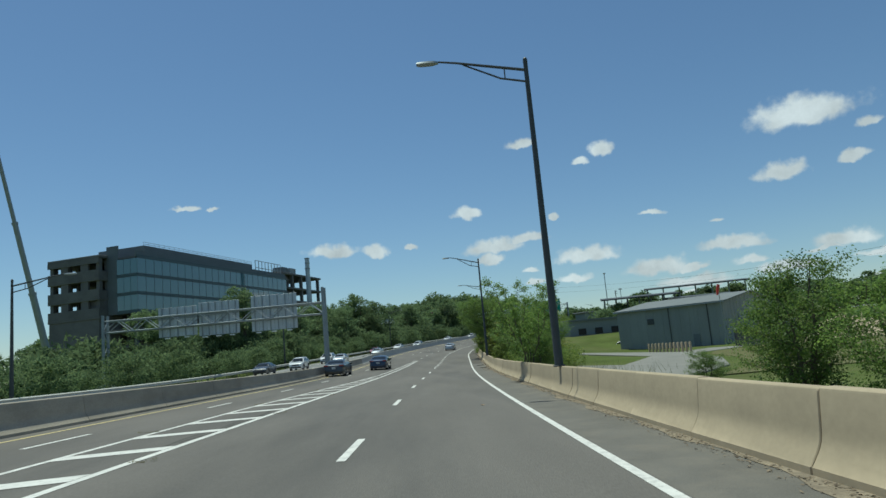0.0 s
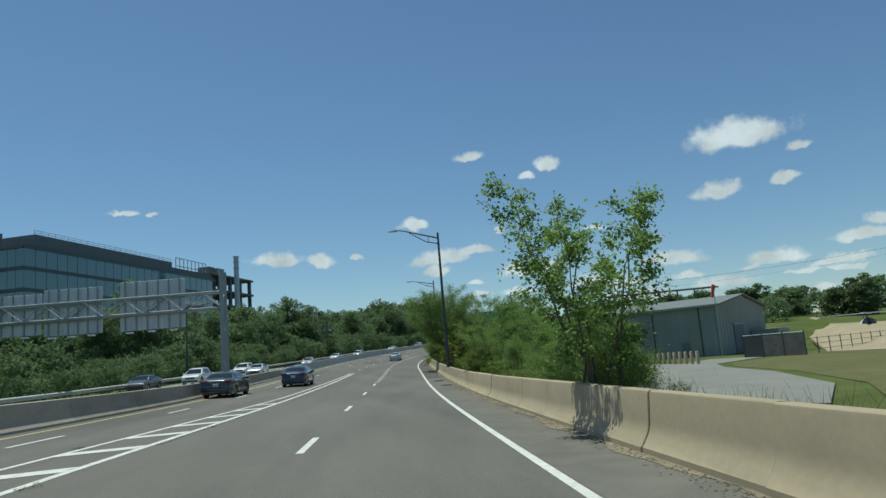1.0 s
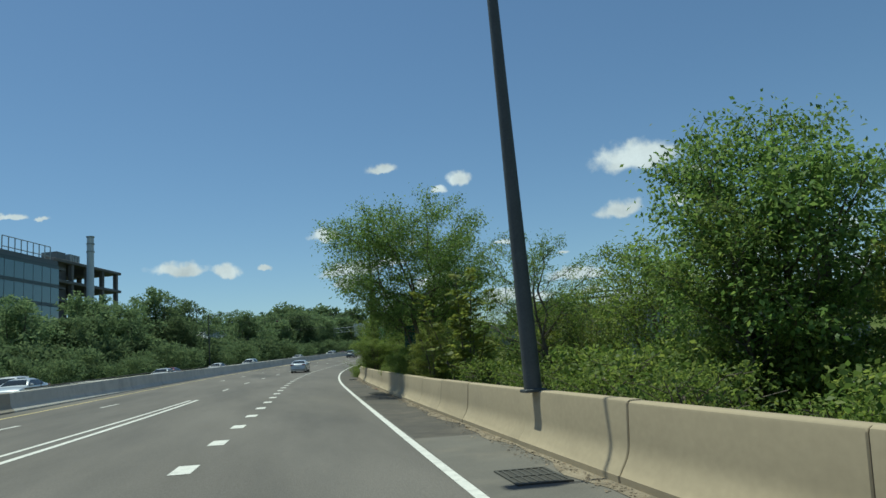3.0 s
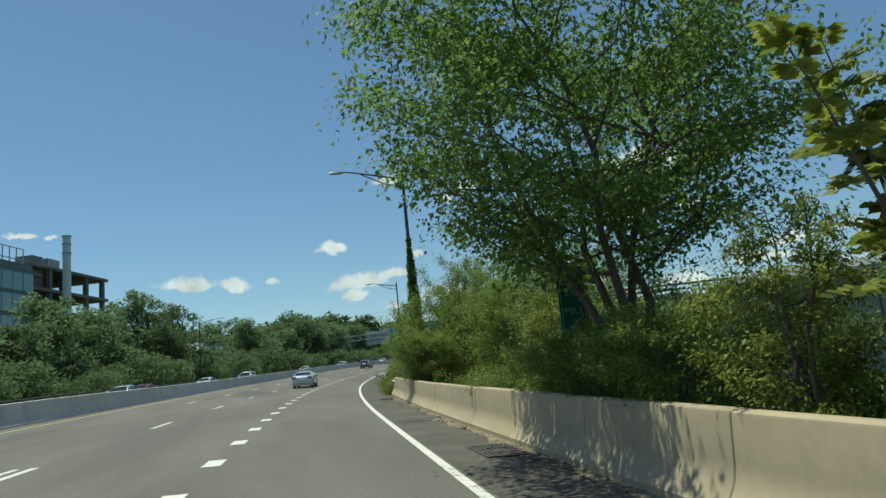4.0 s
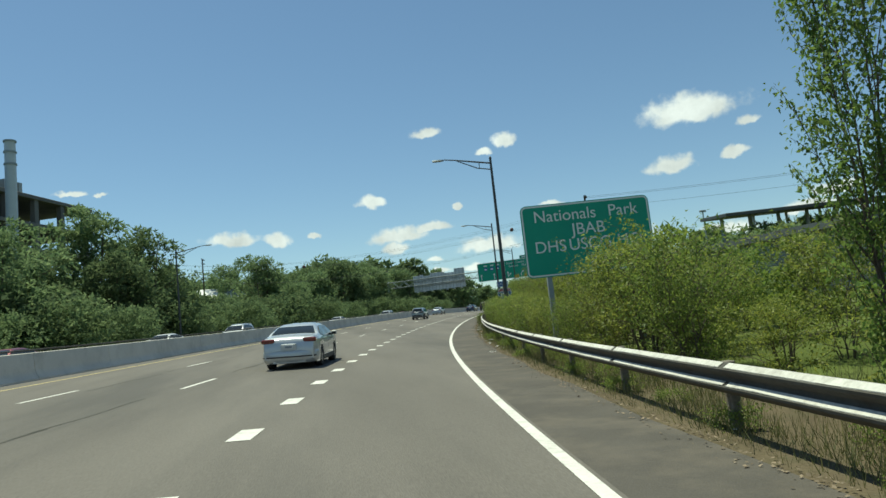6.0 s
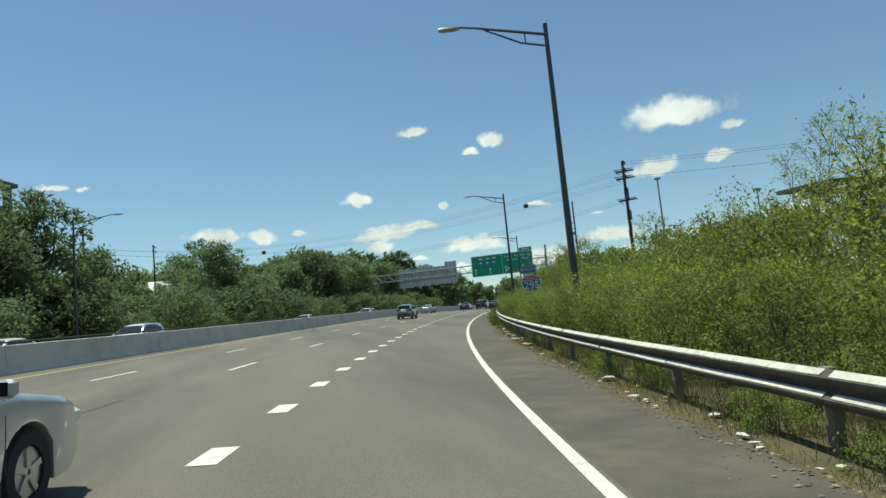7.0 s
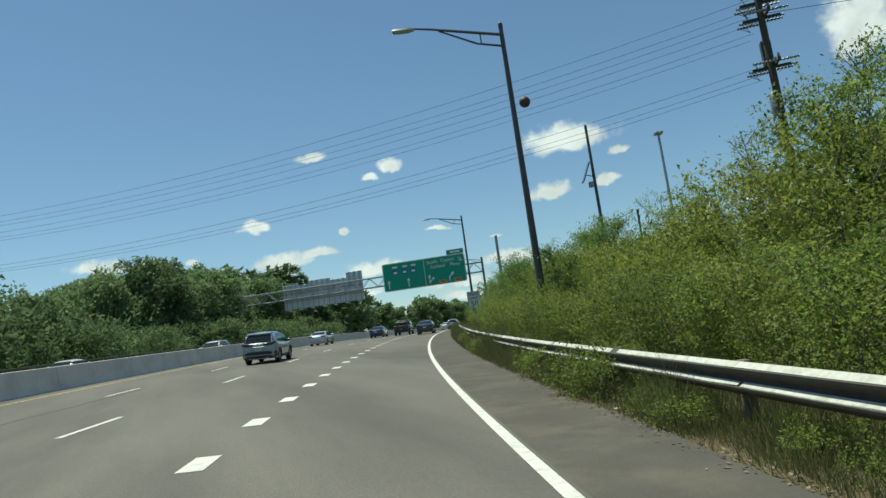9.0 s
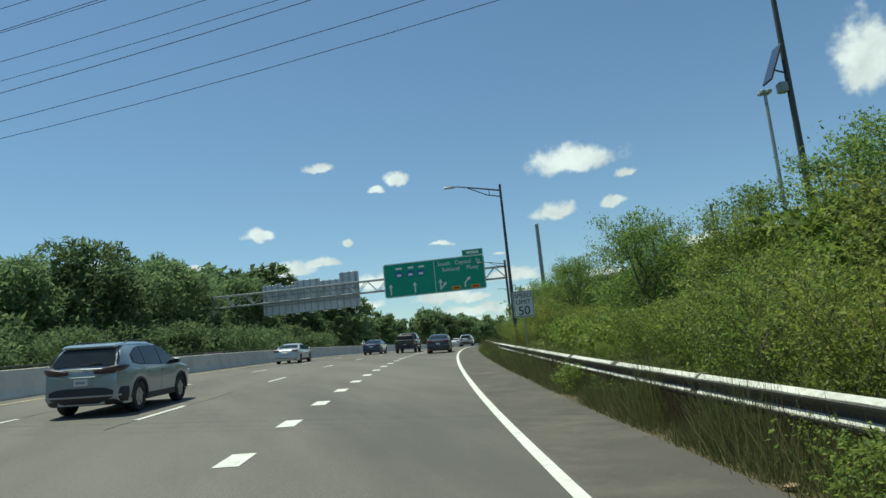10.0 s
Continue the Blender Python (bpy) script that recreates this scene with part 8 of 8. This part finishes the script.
blades("barrier_grass", behind_area, 20000, 0.6, 0.018, M_GRASSBLADE, 63, "rough grass behind the concrete barrier")


def weed_clumps():
    rng = random.Random(71)
    # leafy weeds that hang over the rail and the barrier's end
    for s, d, z in ((118.3, -1.75, 0.75), (119.4, -1.95, 0.85), (120.6, -2.0, 0.7), (117.9, -1.7, 0.45), (122.4, -2.2, 0.6), (118.1, -1.7, 0.6), (118.9, -1.65, 0.5), (120.0, -1.65, 0.8), (121.0, -1.7, 0.95), (122.0, -1.8, 1.0), (121.4, -2.3, 1.5), (123.2, -2.0, 0.8), (193.0, -1.95, 0.72), (193.9, -2.0, 0.85), (190.3, -1.9, 0.45)):
        plant_road("lowfine", s, d, z * 0.85, rng.uniform(0, 360), group="weeds along the guardrail", label="green vine and weeds climbing over the rail end")
    spots = [(124 + k * 1.75 + rng.uniform(-1, 1), -1.95 - rng.uniform(0, 1.1), rng.uniform(0.26, 0.5) * (1.25 if k > 37 else 0.55 if k > 19 else 1.0), rng.uniform(0, 360)) for k in range(78)]
    spots += [(206 + k * 1.7 + rng.uniform(-0.5, 0.5), -2.25 - rng.uniform(0, 0.4), rng.uniform(0.28, 0.5), rng.uniform(0, 360)) for k in range(26)]
    spots += [(183 + k * 1.1 + rng.uniform(-0.4, 0.4), -2.0 - rng.uniform(0, 0.5), rng.uniform(0.22, 0.4), rng.uniform(0, 360)) for k in range(24)]
    thicket("guardrail_weeds", "lowfine", spots, "low leafy weeds along the foot of the guardrail", "weeds", M_LEAF_A)


weed_clumps()
thicket("gore_weeds", "low", [(23.3 + 3.2 * (k // 2) + (0.9 if k % 2 else 0.0), (7.02 if k % 2 else gore_d(23 + 1.6 * k) + 0.25), 0.11 + 0.03 * (k % 3), 67 * k) for k in range(-12, 16)], "small tufts and dirt along the painted gore", "weeds", M_DRYGRASS)


def overhang():
    """Weeds added so that they lean over the barrier's top and shade its face."""
    rng = random.Random(77)
    for s in (56.9, 57.8, 96.2, 97.0, 109.0, 110.0, 110.9):
        p = at(s, -2.02 - rng.uniform(0, 0.1))
        plant("lowfine", p.x, p.y, p.z + 0.42, rng.uniform(0.42, 0.6), rng.uniform(0, 360), label="weeds added over the barrier's top to shade its face", group="weeds on the barrier", wide=0.8)


overhang()

M_LITTER = material("crumpled white plastic", (0.58, 0.57, 0.53), 0.6, var=0.1)
M_CARD = material("brown cardboard scrap", (0.30, 0.21, 0.13), 0.9, var=0.15)
M_CAN = material("red and silver can", (0.45, 0.12, 0.1), 0.35, 0.5, var=0.1)
M_LEAFLITTER = material("dead leaves and grit", (0.2, 0.155, 0.105), 0.95, island=0.5, var=0.2)


def scrap(s, d, size, mat, seed, label, cat="litter"):
    """A crumpled scrap: a small jagged, folded sheet with thickness."""
    rng = random.Random(seed)
    sh = Shape()
    n = 7
    ring = [(size * rng.uniform(0.6, 1.2) * math.cos(2 * math.pi * k / n), size * rng.uniform(0.35, 0.8) * math.sin(2 * math.pi * k / n), size * rng.uniform(0.02, 0.28)) for k in range(n)]
    low = [(x * 0.8, y * 0.8, 0.0) for x, y, z in ring]
    top = (rng.uniform(-0.3, 0.3) * size, 0, size * rng.uniform(0.12, 0.4))
    sh.add(low + ring + [top], [tuple(range(n - 1, -1, -1))] + [(k, (k + 1) % n, n + (k + 1) % n, n + k) for k in range(n)] + [(n + k, n + (k + 1) % n, 2 * n) for k in range(n)])
    p = at(s, d)
    z = max(p.z - (0.1 if d < -2.05 else 0.0), ground_z(p.x, p.y)) if d < -2.05 else p.z
    single("litter", sh, mat, label, cat, "litter along the shoulder", m=pose(p.x, p.y, z, 0, 0, rng.uniform(0, 360)))


def build_litter():
    rng = random.Random(81)
    white, brown = "crumpled white plastic scrap on the shoulder", "brown scrap lying on the shoulder"
    for k in range(130):
        s = rng.choice([rng.uniform(119, 240), rng.uniform(146, 182), rng.uniform(146, 182)])
        scrap(s, -1.62 - abs(rng.gauss(0, 0.5)), rng.choice([0.03, 0.04, 0.055, 0.075, 0.1]) * rng.uniform(0.8, 1.2), rng.choice([M_LITTER, M_LITTER, M_CARD]), k, white if k % 3 else brown)
    for s, d, z, mt, lb in ((99.4, -1.2, 0.12, M_LITTER, white), (96.6, -1.38, 0.13, M_CAN, "crushed red and white drink can by the barrier"), (180.2, -2.3, 0.28, M_LITTER, white), (179.4, -2.0, 0.2, M_LITTER, white), (181.3, -2.5, 0.22, M_CARD, brown), (157, -2.2, 0.2, M_LITTER, white), (19.4, 1.0, 0.1, M_CARD, brown), (154, -1.9, 0.2, M_LITTER, white), (111.5, -0.9, 0.09, M_LITTER, white), (165, -1.9, 0.2, M_CARD, brown)):
        scrap(s, d, z, mt, int(s * 10), lb)
    for k in range(80):
        mt = rng.choice([M_LITTER, M_LITTER, M_LITTER, M_CARD])
        scrap(rng.uniform(165, 185), -1.7 - rng.uniform(0, 0.6), rng.choice([0.05, 0.07, 0.1, 0.15]) * rng.uniform(0.8, 1.2), mt, 500 + k, white if mt is M_LITTER else brown)
    scrap(168.5, -2.35, 0.16, M_RED, 601, "faded red scrap lying in the grass")
    for s, d, z, mt, lb in ((171.7, -2.15, 0.3, M_LITTER, "torn white plastic bag caught below the guardrail"), (170.6, -2.35, 0.26, M_LITTER, white), (167.5, -2.15, 0.15, M_ORANGE, "orange scrap lying in the grass"), (168.3, -2.0, 0.13, M_LITTER, white), (169.7, -2.2, 0.16, M_LITTER, white), (173.6, -1.95, 0.14, M_LITTER, white)):
        scrap(s, d, z, mt, int(s * 13), lb)
    m = stand(171.4, -2.42)
    single("cardboard", Shape().bevel_box((0, 0, 0.16), (0.62, 0.05, 0.42), 0.012), M_SCREEN, "stained grey board leaning below the guardrail", "litter", "litter along the shoulder", m=m @ Matrix.Rotation(radians(-22), 4, "X"))
    m = stand(169.0, -2.15)
    single("broken_stake", Shape().tube([(0.45, 0, 0.03), (-0.1, 0.05, 0.04), (-0.5, 0.12, 0.05)], [0.022, 0.025, 0.02], 6), M_LITTER, "pale broken stake lying in the grass", "litter", "litter along the shoulder", m=m)
    # surveyors' paint marks on the shoulder
    for s0, d0 in ((169.6, -1.3), (145.1, -1.2)):
        for k, (ds, w) in enumerate(((0.0, 0.26), (0.1, 0.3), (0.2, 0.24), (0.3, 0.28), (0.4, 0.16))):
            s, d = s0 + ds, d0 + 0.03 * (k % 2)
            q = [at(s, d, 0.006), at(s + 0.035, d, 0.006), at(s + 0.05, d - w, 0.006), at(s + 0.015, d - w, 0.006)]
            single("paint_mark", Shape().add(q, [(0, 1, 2, 3)]), M_WHITE, "sprayed white surveyor's mark on the shoulder", "paint mark", "paint marks on the shoulder")
    # grit and dead leaves swept against the barrier
    r = np.random.default_rng(91)
    n = 10200
    s = np.concatenate([r.uniform(2, 117, n - 4200), r.normal(58, 2.2, 700), r.uniform(119, 205, 3500)])
    d = np.concatenate([-1.52 + np.abs(r.normal(scale=0.16, size=n - 4200)), -1.45 + np.abs(r.normal(scale=0.38, size=700)), -1.66 + np.abs(r.normal(scale=0.2, size=3500))])
    h = np.interp(s, STATION, _h)
    x = np.interp(s, STATION, LX) - np.cos(h) * d
    y = np.interp(s, STATION, LY) - np.sin(h) * d
    z = np.interp(s, STATION, LZ) + bank(s) * d + 0.008
    c = np.stack([x, y, z], 1)
    a = r.uniform(0, 2 * np.pi, n)
    L = r.uniform(0.008, 0.034, n)[:, None]
    u = np.stack([np.cos(a), np.sin(a), r.normal(scale=0.25, size=n)], 1) * L
    v = np.stack([-np.sin(a), np.cos(a), r.normal(scale=0.25, size=n)], 1) * L * 0.6
    vs = np.stack([c - u, c - v, c + u, c + v], 1).reshape(-1, 3)
    vs[:, 2] = np.maximum(vs[:, 2], np.repeat(z, 4) - 0.004)
    tagged(new("leaf_litter", quad_mesh("leaf_litter", vs, M_LEAFLITTER)), "dead leaves and grit swept along the edge of the shoulder", "debris", kind="stuff")


build_litter()
